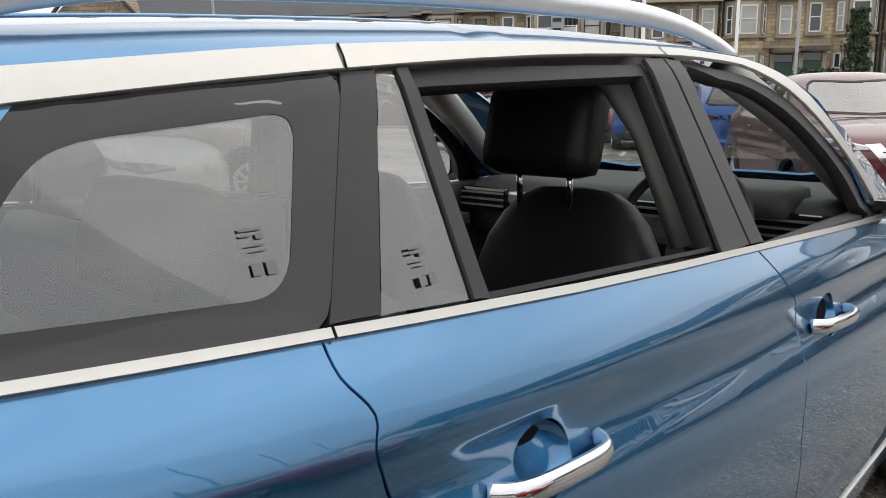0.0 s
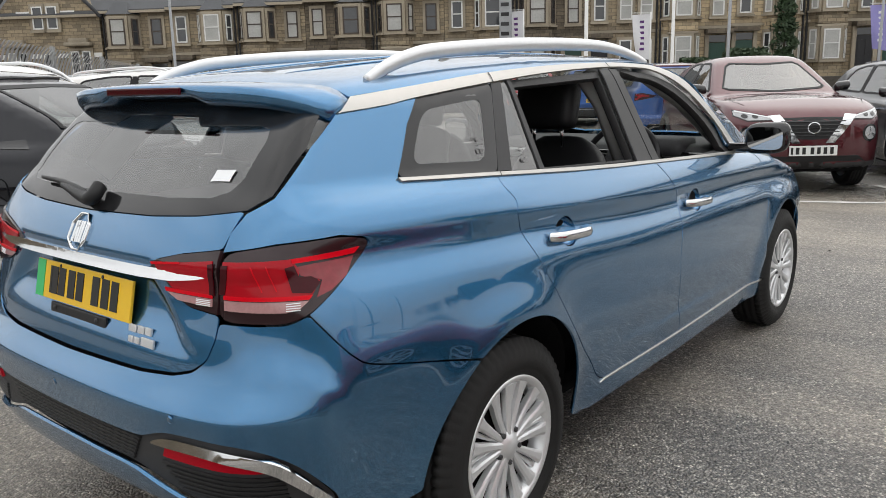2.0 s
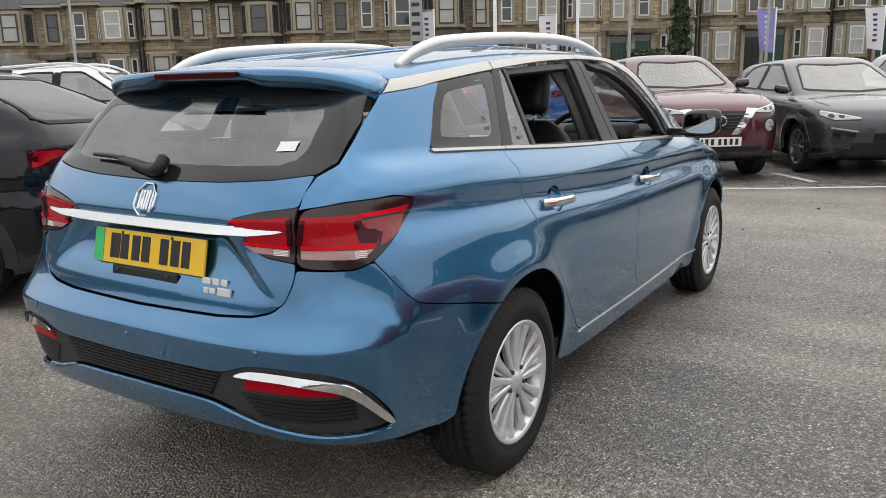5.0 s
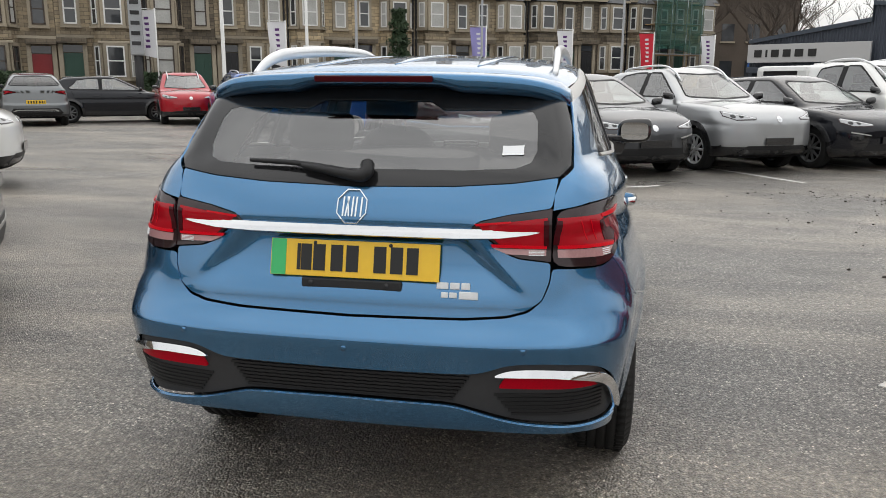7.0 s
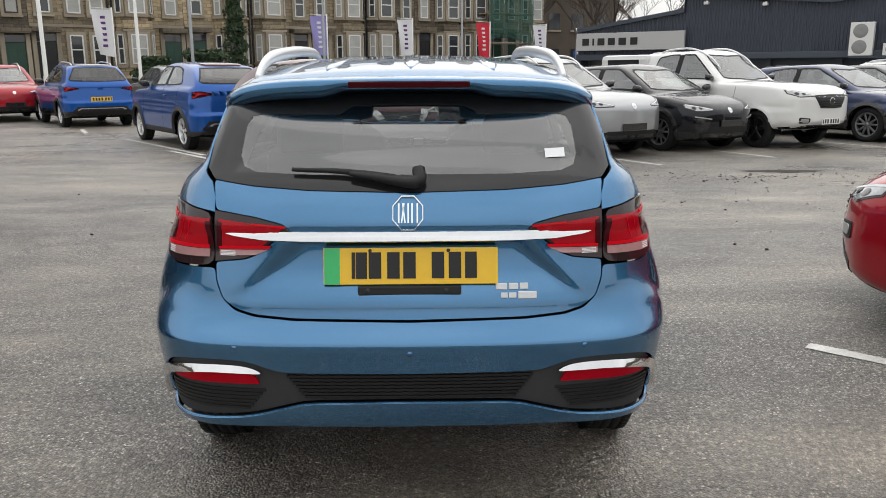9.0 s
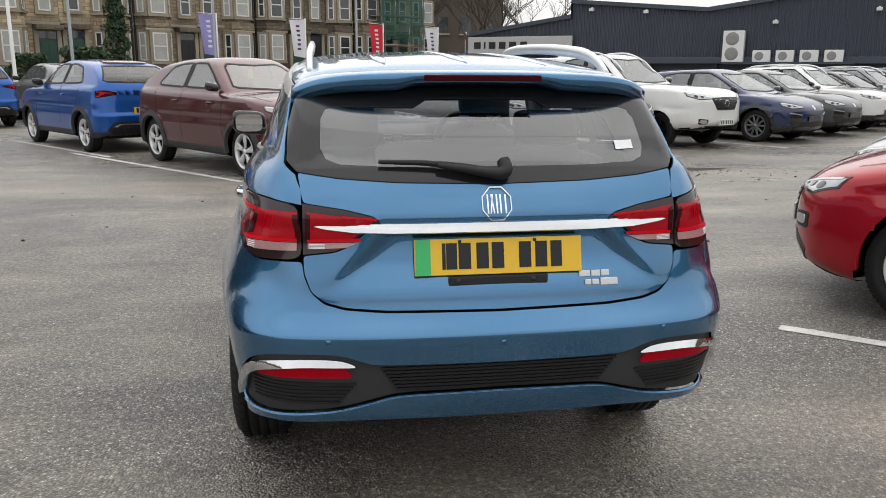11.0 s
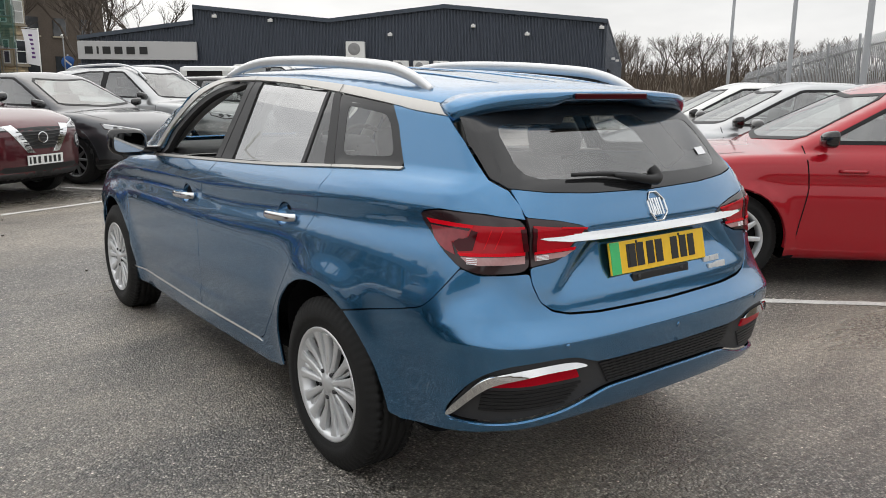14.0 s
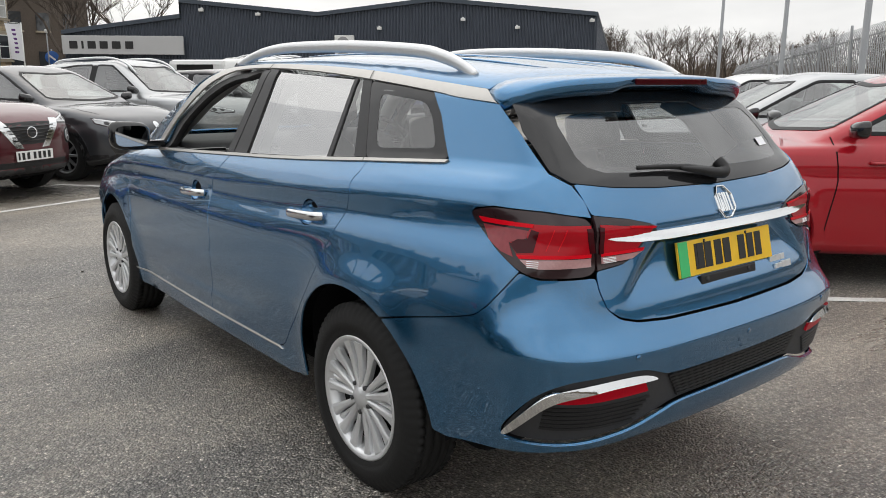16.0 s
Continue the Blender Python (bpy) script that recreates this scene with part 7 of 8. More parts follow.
def showroom():
    """A long metal-clad shed with a shallow gable, a lower left wing with the sign, and a dark band over recessed ground-floor walls."""
    at = Matrix.Translation(S_NOR * SHOW_D) @ pose(0, 0, 0, 0, 0, TURN_S)
    ob = thing("showroom", "long dark metal-clad car showroom with a shallow gabled roof", "building", at=at)
    u0, ul, ua, ur = SHOW["u0"], SHOW["ul"], SHOW["ua"], SHOW["ur"]
    band, zl, za, zr, z0 = SHOW["band"], SHOW["zl"], SHOW["za"], SHOW["zr"], SHOW["z0"]
    zv = SHOW["zv"]
    uv = SHOW["uv"]
    deep = 24.0
    # ribbed upper cladding: one folded sheet following the roofline
    n = int((ur - ul) / 0.16)
    v, f = [], []
    for k in range(n * 4 + 1):
        u = ul + (ur - ul) * k / (n * 4)
        rib = -0.045 if k % 4 in (1, 2) else 0.0
        top = np.interp(u, [ul, uv, ua, ur], [zl, zv, za, zr])
        v += [(u, rib, band), (u, rib, top)]
    f = [(2 * k, 2 * k + 2, 2 * k + 3, 2 * k + 1) for k in range(n * 4)]
    add("upper_cladding", v, f, CLAD, ob)
    n2 = int((ul - u0) / 0.16)
    v2 = []
    for k in range(n2 * 4 + 1):
        u = u0 + (ul - u0) * k / (n2 * 4)
        rib = -0.045 if k % 4 in (1, 2) else 0.0
        v2 += [(u, rib, band), (u, rib, z0 + (SHOW["z1"] - z0) * (u - u0) / (ul - u0))]
    add("wing_cladding", v2, [(2 * k, 2 * k + 2, 2 * k + 3, 2 * k + 1) for k in range(n2 * 4)], CLAD, ob)
    prof = [(u0, z0), (ul, SHOW["z1"]), (ul, zl), (uv, zv), (ua, za), (ur, zr)]
    rv = [(u, -0.25, z + 0.06) for u, z in prof] + [(u, deep, z + 0.06) for u, z in prof] + [(u, -0.25, z - 0.16) for u, z in prof] + [(u, deep, z - 0.16) for u, z in prof]
    m = len(prof)
    rf = []
    for k in range(m - 1):
        rf += [(k, k + 1, m + k + 1, m + k), (2 * m + k, 3 * m + k, 3 * m + k + 1, 2 * m + k + 1), (k, 2 * m + k, 2 * m + k + 1, k + 1)]
    add("roof", rv, rf, CLADLOW, ob)
    # ends and back
    add("end_wall", [(ur, 0, 0), (ur, deep, 0), (ur, deep, zr * 0.62), (ur, 0, zr), (ur - 0.2, 0, 0), (ur - 0.2, deep, 0), (ur - 0.2, deep, zr * 0.62), (ur - 0.2, 0, zr)], [(0, 1, 2, 3), (7, 6, 5, 4), (0, 3, 7, 4), (3, 2, 6, 7), (1, 5, 6, 2)], CLADLOW, ob)
    block("left_wall", (u0 + 0.1, deep / 2, z0 / 2), (0.2, deep, z0), CLADLOW, ob)
    block("ground_wall", ((u0 + ur) / 2, 1.0, band / 2), (ur - u0, 0.25, band), CLADLOW, ob)
    block("canopy", ((u0 + ur) / 2, 0.35, band - 0.12), (ur - u0 + 0.1, 1.2, 0.34), CLAD, ob, 0.03)
    for u in np.linspace(ul + 1.0, ur - 1.0, 7):
        block("column", (u, 0.55, band / 2), (0.28, 0.28, band), CLADLOW, ob)
    block("roller_door", (ua + 1.0, 0.86, 1.25), (3.4, 0.06, 2.4), CLAD, ob)
    block("glazed_wall", (u0 + 3.0, 0.84, 1.3), (5.2, 0.05, 2.3), WINDOW, ob)
    for k, (u, z, out) in enumerate(((ul + 1.2, zl - 0.55, 0), (ul + 4.3, zl - 0.75, 0), (ua + 1.6, za - 1.1, 0), (ua + 4.6, za - 1.5, 0), (ua - 3.0, za - 1.6, 0), (ur - 0.3, zr - 0.4, 0))):
        lampb = bmesh.new()
        box_into(lampb, (u, -0.20, z), (0.26, 0.22, 0.16), 0.03)
        box_into(lampb, (u, -0.06, z + 0.10), (0.10, 0.14, 0.08), 0.01)
        part("flood_lamp", lampb, UPVC, ob)
    su0, su1, sz0, sz1 = SHOW["sign"]
    sign = thing("fascia_sign", "pale grey showroom sign board with dark brand marks", "sign", at=at.copy())
    block("board", ((su0 + su1) / 2, -0.42, (sz0 + sz1) / 2), (su1 - su0, 0.16, sz1 - sz0), SIGNGREY, sign, 0.02)
    lw = (su1 - su0)
    for k, (a, b) in enumerate(((0.055, 0.135), (0.160, 0.180), (0.205, 0.285), (0.305, 0.385), (0.405, 0.490), (0.515, 0.595))):
        block("brand_mark", (su0 + lw * (a + b) / 2, -0.515, (sz0 + sz1) / 2), (lw * (b - a) * 0.82, 0.03, (sz1 - sz0) * 0.40), INK, sign, 0.006)
    # the skewed end of the shed, falling towards the back
    a, b = Vector((8.2, 0.0, 0)), Vector((12.3, 15.4, 0))
    n3, ev = 96, []
    for k in range(n3 * 4 + 1):
        p = a.lerp(b, k / (n3 * 4)) + Vector((0.966, -0.257, 0)) * (0.04 if k % 4 in (1, 2) else 0.0)
        ev += [(p.x, p.y, 0.0), (p.x, p.y, 4.92 + (2.85 - 4.92) * k / (n3 * 4))]
    add("end_cladding", ev, [(2 * k, 2 * k + 2, 2 * k + 3, 2 * k + 1) for k in range(n3 * 4)], CLAD, ob)
    add("end_roof", [(8.25, -0.1, 4.95), (12.4, 15.5, 2.88), (8.1, 15.5, 2.88), (8.1, 0.0, 4.95), (8.25, -0.1, 4.80), (12.4, 15.5, 2.72)], [(0, 1, 2, 3), (0, 4, 5, 1)], CLADLOW, ob)
    # solid near-black panels on the wall; the openings' shade is put in as colour
    for s, wide, high in ((0.16, 1.8, 2.3), (0.36, 2.4, 2.0), (0.80, 1.6, 1.7)):
        p = a.lerp(b, s) + Vector((0.966, -0.257, 0)) * 0.05
        block("end_opening", (p.x, p.y, high / 2), (wide, 0.10, high), DARK, ob, 0.0, Matrix.Rotation(math.atan2(15.4, 4.1), 4, "Z"))
    for s in (0.30, 0.55):
        p = a.lerp(b, s) + Vector((0.966, -0.257, 0)) * 0.12
        block("end_lamp", (p.x, p.y, 3.0), (0.25, 0.16, 0.14), UPVC, ob, 0.02)
    # air conditioners
    big = thing("air_conditioner", "white double-fan air conditioner on a wall bracket", "air conditioner", at=at.copy())
    au, az = SHOW["ac"]
    block("casing", (au, -0.42, az), (1.05, 0.42, 1.58), UPVC, big, 0.03)
    for dz in (-0.38, 0.38):
        fan = lathe("fan_guard", [(0.001, 0.0), (0.10, 0.012), (0.32, 0.012), (0.335, 0.0)], FANGREY, big, 28)
        fan.matrix_basis = Matrix.Translation((au - 0.06, -0.63, az + dz)) @ pose(0, 0, 0, 0, 0, -90)
    for k in range(4):
        sm = thing("air_conditioner", "small white air conditioner on a wall shelf", "air conditioner", "small air conditioners", at=at.copy())
        block("casing", (au + 1.4 + 1.12 * k, -0.42, az - 0.50), (0.86, 0.35, 0.58), UPVC, sm, 0.03)
        fan = lathe("fan_guard", [(0.001, 0.0), (0.10, 0.012), (0.20, 0.012), (0.215, 0.0)], FANGREY, sm, 24)
        fan.matrix_basis = Matrix.Translation((au + 1.3 + 1.12 * k, -0.60, az - 0.50)) @ pose(0, 0, 0, 0, 0, -90)
    block("unit_shelf", (au + 2.6, -0.30, az - 0.85), (6.2, 0.6, 0.10), CLADLOW, ob)


SHOW = dict(u0=-21.3, ul=-14.75, uv=-7.2, ua=-0.8, ur=8.2, band=2.25, z0=3.75, z1=4.65, zl=5.47, zv=4.80, za=5.62, zr=4.92, sign=(-21.2, -14.55, 2.52, 3.52), ac=(-5.7, 2.83))
showroom()


def flag(x, y, base, colour, label, lean, ink):
    """A sail-shaped cloth on a slim white pole."""
    ob = thing("flag", label, "flag", "car park flags", at=pose(x, y, 0, 0, 0, lean))
    tube("pole", [(0, 0, 0), (0, 0, base + 2.2)], 0.035, WHITEPOLE, ob, 8)
    tube("cross_bar", [(0, 0, base + 2.15), (-0.85, 0, base + 2.2)], 0.018, WHITEPOLE, ob, 6)
    n, m = 14, 8
    v = []
    for i in range(n):
        for j in range(m):
            u, w = j / (m - 1), i / (n - 1)
            v.append((-0.82 * u * (1 - 0.25 * w) - 0.03, 0.10 * math.sin(3.0 * u + 4.0 * w) * u, base + 2.12 - 2.0 * w + 0.12 * u * w))
    f = [(i * m + j, i * m + j + 1, (i + 1) * m + j + 1, (i + 1) * m + j) for i in range(n - 1) for j in range(m - 1)]
    cloth = add("cloth", v, f, colour, ob, smooth=True)
    # lettering as plain bars running down the cloth
    for k in range(6):
        i0 = 2 + 1.55 * k
        w = i0 / (n - 1)
        block("brand_mark", (-0.42 * (1 - 0.2 * w), 0.10 * math.sin(1.5 + 4.0 * w) * 0.5 - 0.012, base + 2.12 - 2.0 * w - 0.02), (0.20, 0.012, 0.11), ink, cloth)
    return ob


FLAGWHITE = material("white_flag_cloth", (0.70, 0.70, 0.72), 0.8, vary=0.08)
FLAGRED = material("red_flag_cloth", (0.55, 0.02, 0.04), 0.8, vary=0.1)
FLAGVIOLET = material("violet_flag_cloth", (0.27, 0.25, 0.52), 0.8, vary=0.1)
PURPLE = material("purple_print", (0.10, 0.03, 0.16), 0.7)
for x, y, base, m, label, ink in ((-18.1, 29.2, 2.2, FLAGWHITE, "white advertising flag with dark print on a pole", PURPLE), (-13.5, 32.5, 1.9, FLAGWHITE, "white advertising flag with purple print on a pole", PURPLE),
                                  (-5.0, 38.5, 2.0, FLAGVIOLET, "violet advertising flag on a white pole", FLAGWHITE), (-0.7, 41.6, 2.0, FLAGWHITE, "white advertising flag with dark print on a pole", PURPLE),
                                  (3.8, 44.8, 2.0, FLAGRED, "red advertising flag with white print on a pole", FLAGWHITE), (7.5, 47.5, 2.0, FLAGWHITE, "white advertising flag with purple print on a pole", PURPLE)):
    flag(x, y, base, m, label, 8, ink)


def lamp_post(x, y, high, thick, arm=None, m=None, label="tall grey lamp post at the edge of the car park"):
    ob = thing("lamp_post", label, "lamp post", "lamp posts", at=pose(x, y, 0))
    tube("pole", [(0, 0, 0), (0, 0, 1.2), (0, 0, 1.25), (0, 0, high)], thick, m or POLE, ob, 10, radii=[thick * 1.3, thick * 1.3, thick, thick * 0.75])
    if arm:
        tube("arm", [(0, 0, high - 0.05), (arm * 0.5, 0, high + 0.08), (arm, 0, high + 0.10)], 0.035, m or POLE, ob, 8)
        block("lantern", (arm, 0, high + 0.08), (0.55, 0.24, 0.14), SIGNGREY, ob, 0.04)
    return ob


lamp_post(16.0, 6.0, 9.0, 0.075)
lamp_post(27.0, 13.9, 10.0, 0.09)
lamp_post(39.8, 24.8, 12.0, 0.10)
lamp_post(13.3, 4.1, 3.4, 0.08)
lamp_post(-29.8, 18.8, 6.3, 0.07, 0.7, label="grey street lamp with a short arm")
lamp_post(-4.8, 35.5, 6.4, 0.06, 0.5, label="slim street lamp beside the terrace")
lamp_post(1.85, 38.0, 6.6, 0.06, 0.5, label="slim street lamp beside the terrace")
lamp_post(-11.0, 35.4, 8.5, 0.08, label="dark telegraph pole beside the terrace")
lamp_post(-15.8, 30.8, 10.0, 0.09, m=WHITEPOLE, label="tall white flag pole without a flag")
lamp_post(-12.7, 33.1, 10.0, 0.08, m=WHITEPOLE, label="tall white flag pole without a flag")


def totem():
    ob = thing("totem_sign", "grey roadside totem sign on a dark post", "sign", at=pose(-18.6, 28.5, 0, 0, 0, 30))
    tube("post", [(0, 0, 0), (0, 0, 2.4)], 0.16, BLACK, ob, 12)
    block("panel", (0, 0, 3.8), (0.55, 0.30, 2.8), GALV, ob, 0.06)
    for k in range(5):
        block("bar", (-0.02, -0.16, 2.9 + 0.42 * k), (0.36, 0.02, 0.16), INK if k % 2 else GREYPLASTIC, ob)


totem()


def yard_fence():
    """A dark boarded fence at the street with two pale corrugated sheets on it, and a traffic cone before it."""
    a, b = Vector((-25.4, 35.0, 0)), Vector((-21.9, 37.2, 0))
    turn = math.degrees(math.atan2(b.y - a.y, b.x - a.x))
    ob = thing("board_fence", "dark boarded fence with pale corrugated metal sheets", "fence", at=pose(a.x, a.y, 0, 0, 0, turn))
    long = (b - a).length
    for k in range(14):
        block("board", (long * (k + 0.5) / 14, 0.03, 1.15), (long / 14 - 0.012, 0.04, 2.3), BROWNFRAME, ob, 0.004)
    for x0, x1 in ((0.55, 2.15), (2.45, 3.75)):
        n = int((x1 - x0) / 0.035)
        v = []
        for k in range(n + 1):
            y = -0.05 - 0.03 * (0.5 + 0.5 * math.cos(k * math.pi / 2))
            v += [(x0 + (x1 - x0) * k / n, y, 0.42), (x0 + (x1 - x0) * k / n, y, 2.12), (x0 + (x1 - x0) * k / n, y + 0.006, 2.12), (x0 + (x1 - x0) * k / n, y + 0.006, 0.42)]
        f = [(4 * k + j, 4 * k + 4 + j, 4 * k + 4 + (j + 1) % 4, 4 * k + (j + 1) % 4) for k in range(n) for j in range(4)]
        add("corrugated_sheet", v, f, SIGNGREY, ob)
    cone = thing("traffic_cone", "red traffic cone with a white band, on the tarmac", "cone", at=pose(-22.1, 32.4, 0))
    block("base", (0, 0, 0.03), (0.42, 0.42, 0.06), DARK, cone, 0.015)
    for name, z0, z1, mat in (("lower_cone", 0.06, 0.36, DOORS[2]), ("white_band", 0.36, 0.56, UPVC), ("tip", 0.56, 0.78, DOORS[2])):
        r = lambda z: 0.165 - 0.17 * z
        ring = lathe(name, [(r(z0), z0), (r(z1), z1), (r(z1) - 0.02, z1), (0.0005, z1)], mat, cone, 20)
        ring.matrix_basis = pose(0, 0, 0, 0, -90, 0)


yard_fence()


def palisade(a, b, group_label, singles, base=0.0, fall=0.0):
    """A steel fence with rounded pales bent outward at the top, on posts and two rails."""
    a, b = Vector((*a, 0)), Vector((*b, 0))
    way = (b - a).normalized()
    turn = math.degrees(math.atan2(way.y, way.x))
    ob = thing("fence", group_label, "fence", at=Matrix.Translation(a + Vector((0, 0, base))) @ pose(0, 0, 0, 0, 0, turn) @ pose(0, 0, 0, 0, fall, 0))
    length = (b - a).length
    for k in range(int(length / 2.75) + 1):
        block("post", (2.75 * k, 0.06, 1.25), (0.10, 0.06, 2.5), GALV, ob)
    for z in (0.45, 1.95):
        block("rail", (length / 2, 0.02, z), (length, 0.045, 0.045), GALV, ob)
    half = 0.034
    sec = [(-half, 0.0), (-half * 0.4, -0.02), (half * 0.4, -0.02), (half, 0.0)]
    lift = [(0.05, 0.0), (1.75, 0.0), (2.05, -0.04), (2.28, -0.13), (2.40, -0.22)]
    pv = [(x * (1 if z < 2.35 else 0.4), y + d, z) for z, d in lift for x, y in sec]
    pf = [(4 * i + j, 4 * i + j + 1, 4 * i + j + 5, 4 * i + j + 4) for i in range(4) for j in range(3)]
    n = int(length / 0.15)
    first = add("pale", pv, pf, GALV, ob)
    for k in range(1, min(singles, n)):
        o = new("pale", first.data)
        o.parent, o.location = ob, (0.15 * k, 0, 0)
    v, f = [], []
    for k in range(singles, n):
        base = len(v)
        v += [(x + 0.15 * k, y, z) for x, y, z in pv]
        f += [tuple(base + i for i in q) for q in pf]
    if f:
        tagged(add("pale_run", v, f, GALV, ob), kind="stuff")


palisade((24.2, 6.1), (38.3, 22.9), "galvanised steel palisade fence on a low bank", 145, 1.67, 5.0)
bank_v = [(24.2, 6.1, 1.72), (38.3, 22.9, -0.20), (38.9, 22.4, -0.2), (24.8, 5.6, 1.72), (23.6, 6.6, -0.1), (37.7, 23.4, -0.4)]
tagged(add("fence_bank", bank_v, [(0, 3, 2, 1), (0, 1, 5, 4), (0, 4, 3), (1, 2, 5)], material("rough_grass_bank", (0.07, 0.065, 0.04), 0.95, vary=0.4, grain=6)), "low earth bank under the steel fence", "bank", kind="structure")
palisade((-11.0, 3.4), (-41.6, 35.0), "galvanised steel palisade fence beside the houses", 120, -0.24, 2.0)


def bare_tree(x, y, high, seed, name="tree", base=0.0, spread=0.5):
    """A leafless tree: a tapered trunk that forks into ever thinner limbs and twigs."""
    rnd = random.Random(seed)
    ob = thing(name, "bare winter tree with many fine twigs", "tree", "bare trees", at=pose(x, y, base))
    parts = {"trunk": ([], []), "crown": ([], [])}

    def limb(p, d, length, r, depth):
        v, f = parts["trunk" if depth == 0 else "crown"]
        steps = 4 if depth < 3 else 2
        ring = 6 if depth < 2 else 3
        pts = [p]
        for _ in range(steps):
            d = (d + Vector((rnd.gauss(0, 0.10), rnd.gauss(0, 0.10), rnd.gauss(0.03, 0.06)))).normalized()
            pts.append(pts[-1] + d * length / steps)
        base_i = len(v)
        side = d.orthogonal().normalized()
        other = d.cross(side)
        for k, q in enumerate(pts):
            rr = r * (1 - 0.45 * k / steps)
            for j in range(ring):
                a = 2 * math.pi * j / ring
                v.append(q + rr * (math.cos(a) * side + math.sin(a) * other))
        for k in range(steps):
            for j in range(ring):
                f.append((base_i + k * ring + j, base_i + k * ring + (j + 1) % ring, base_i + (k + 1) * ring + (j + 1) % ring, base_i + (k + 1) * ring + j))
        if depth < 5:
            for i in range(3 if depth < 3 else 4):
                at = pts[-1] if i < 2 else pts[rnd.randrange(1, len(pts))]
                swing = Vector((rnd.gauss(0, spread), rnd.gauss(0, spread), rnd.uniform(-0.05, 0.35)))
                limb(at, (d + swing).normalized(), length * rnd.uniform(0.62, 0.80), r * (0.62 if i < 2 else 0.45), depth + 1)

    limb(Vector((0, 0, -0.2)), Vector((0, 0, 1)), high * 0.27, high * 0.017, 0)
    for k, (v, f) in parts.items():
        add(k, v, f, BARK, ob)
    return ob


t_big = bare_tree(11.3, 57.5, 12.0, 3, spread=0.42)
copy_thing(t_big, pose(15.5, 60.0, 0, 0, 0, 130))
copy_thing(t_big, pose(7.5, 62.0, 0, 0, 0, 220))
copy_thing(t_big, pose(18.5, 63.0, 0, 0, 0, 40))
copy_thing(t_big, pose(13.5, 66.0, 0, 0, 0, 300))
t_far = bare_tree(80.0, 66.0, 9.0, 8, base=1.2)
wood = random.Random(17)
for k in range(60):
    along, back, size = wood.uniform(-16, 40), wood.uniform(-4, 14), wood.uniform(0.65, 1.15)
    got = copy_thing(t_far, pose(80 + 0.76 * along + 0.65 * back, 66 - 0.65 * along + 0.76 * back, 0.9, 0, 0, wood.uniform(0, 360)))
    got.scale = (size, size, size * wood.uniform(0.85, 1.1))


def bank():
    """The brown overgrown slope under the far trees."""
    rnd = random.Random(5)
    soil = material("dead_grass_and_scrub", (0.095, 0.075, 0.050), 0.95, vary=0.4, grain=0.8, stain=0.08)
    n, m = 40, 8
    v = []
    for i in range(n):
        for j in range(m):
            u, w = i / (n - 1), j / (m - 1)
            p = Vector((52, 92, 0)).lerp(Vector((125, 30, 0)), u) + Vector((0.65, 0.76, 0)) * (w * 40 - 4)
            v.append((p.x, p.y, -0.1 + 2.6 * min(1, w * 2.2) + (rnd.uniform(-0.3, 0.5) if 0 < j else 0)))
    ob = add("bank", v, [(i * m + j, (i + 1) * m + j, (i + 1) * m + j + 1, i * m + j + 1) for i in range(n - 1) for j in range(m - 1)], soil, smooth=True)
    tagged(ob, "brown overgrown bank under the far bare trees", "bank", kind="structure")


bank()


def mill():
    ob = thing("brick_building", "long brown brick building behind the end of the terrace", "building", at=pose(8.6, 78.5, 0, 0, 0, 12))
    block("wall", (0, 0, 4.4), (17.0, 12.0, 8.8), BRICK, ob)
    block("roof", (0, 0, 8.95), (17.5, 12.5, 0.5), SLATE, ob, 0.1)
    for i in range(7):
        for z in (2.6, 5.8):
            win = block("window", (-7.0 + 2.3 * i, -6.03, z), (1.1, 0.10, 1.5), WINDOW, ob)
            block("sill", (-7.0 + 2.3 * i, -6.08, z - 0.82), (1.3, 0.20, 0.14), DRESSED, win)


mill()


def scaffold():
    """Green netting on a pole scaffold in front of one house."""
    at = Matrix.Translation(on_terrace(34.4, 1.3, 1.3)) @ pose(0, 0, 0, 0, 0, TURN_T)
    ob = thing("scaffold", "green-netted pole scaffold before a terraced house", "scaffold", at=at)
    for x in (0, 1.3, 2.6, 3.9):
        for y in (-0.5, 0.6):
            tube("pole", [(x, y, -1.3), (x, y, 6.6)], 0.035, GALV, ob, 6)
    for z in (2.0, 4.0, 6.0):
        for y in (-0.5, 0.6):
            tube("ledger", [(-0.2, y, z), (4.1, y, z)], 0.03, GALV, ob, 6)
        block("deck", (1.95, 0.05, z - 0.06), (4.1, 1.0, 0.05), PINE, ob)
    n, m = 34, 34
    v = []
    for i in range(n):
        for j in range(m):
            x, z = 4.2 * i / (n - 1) - 0.15, 2.2 + 4.4 * j / (m - 1)
            sag = 0.07 * math.sin(2.4 * x * 2.2) * math.sin(z * 1.57) ** 2 + 0.03 * math.sin(5.1 * z + 2.0 * x)
            v.append((x, -0.58 + sag, z + (0.18 * math.sin(1.3 * x) if j == 0 else 0.0)))
    add("net", v, [(i * m + j, (i + 1) * m + j, (i + 1) * m + j + 1, i * m + j + 1) for i in range(n - 1) for j in range(m - 1)], NET, ob, smooth=True)


scaffold()


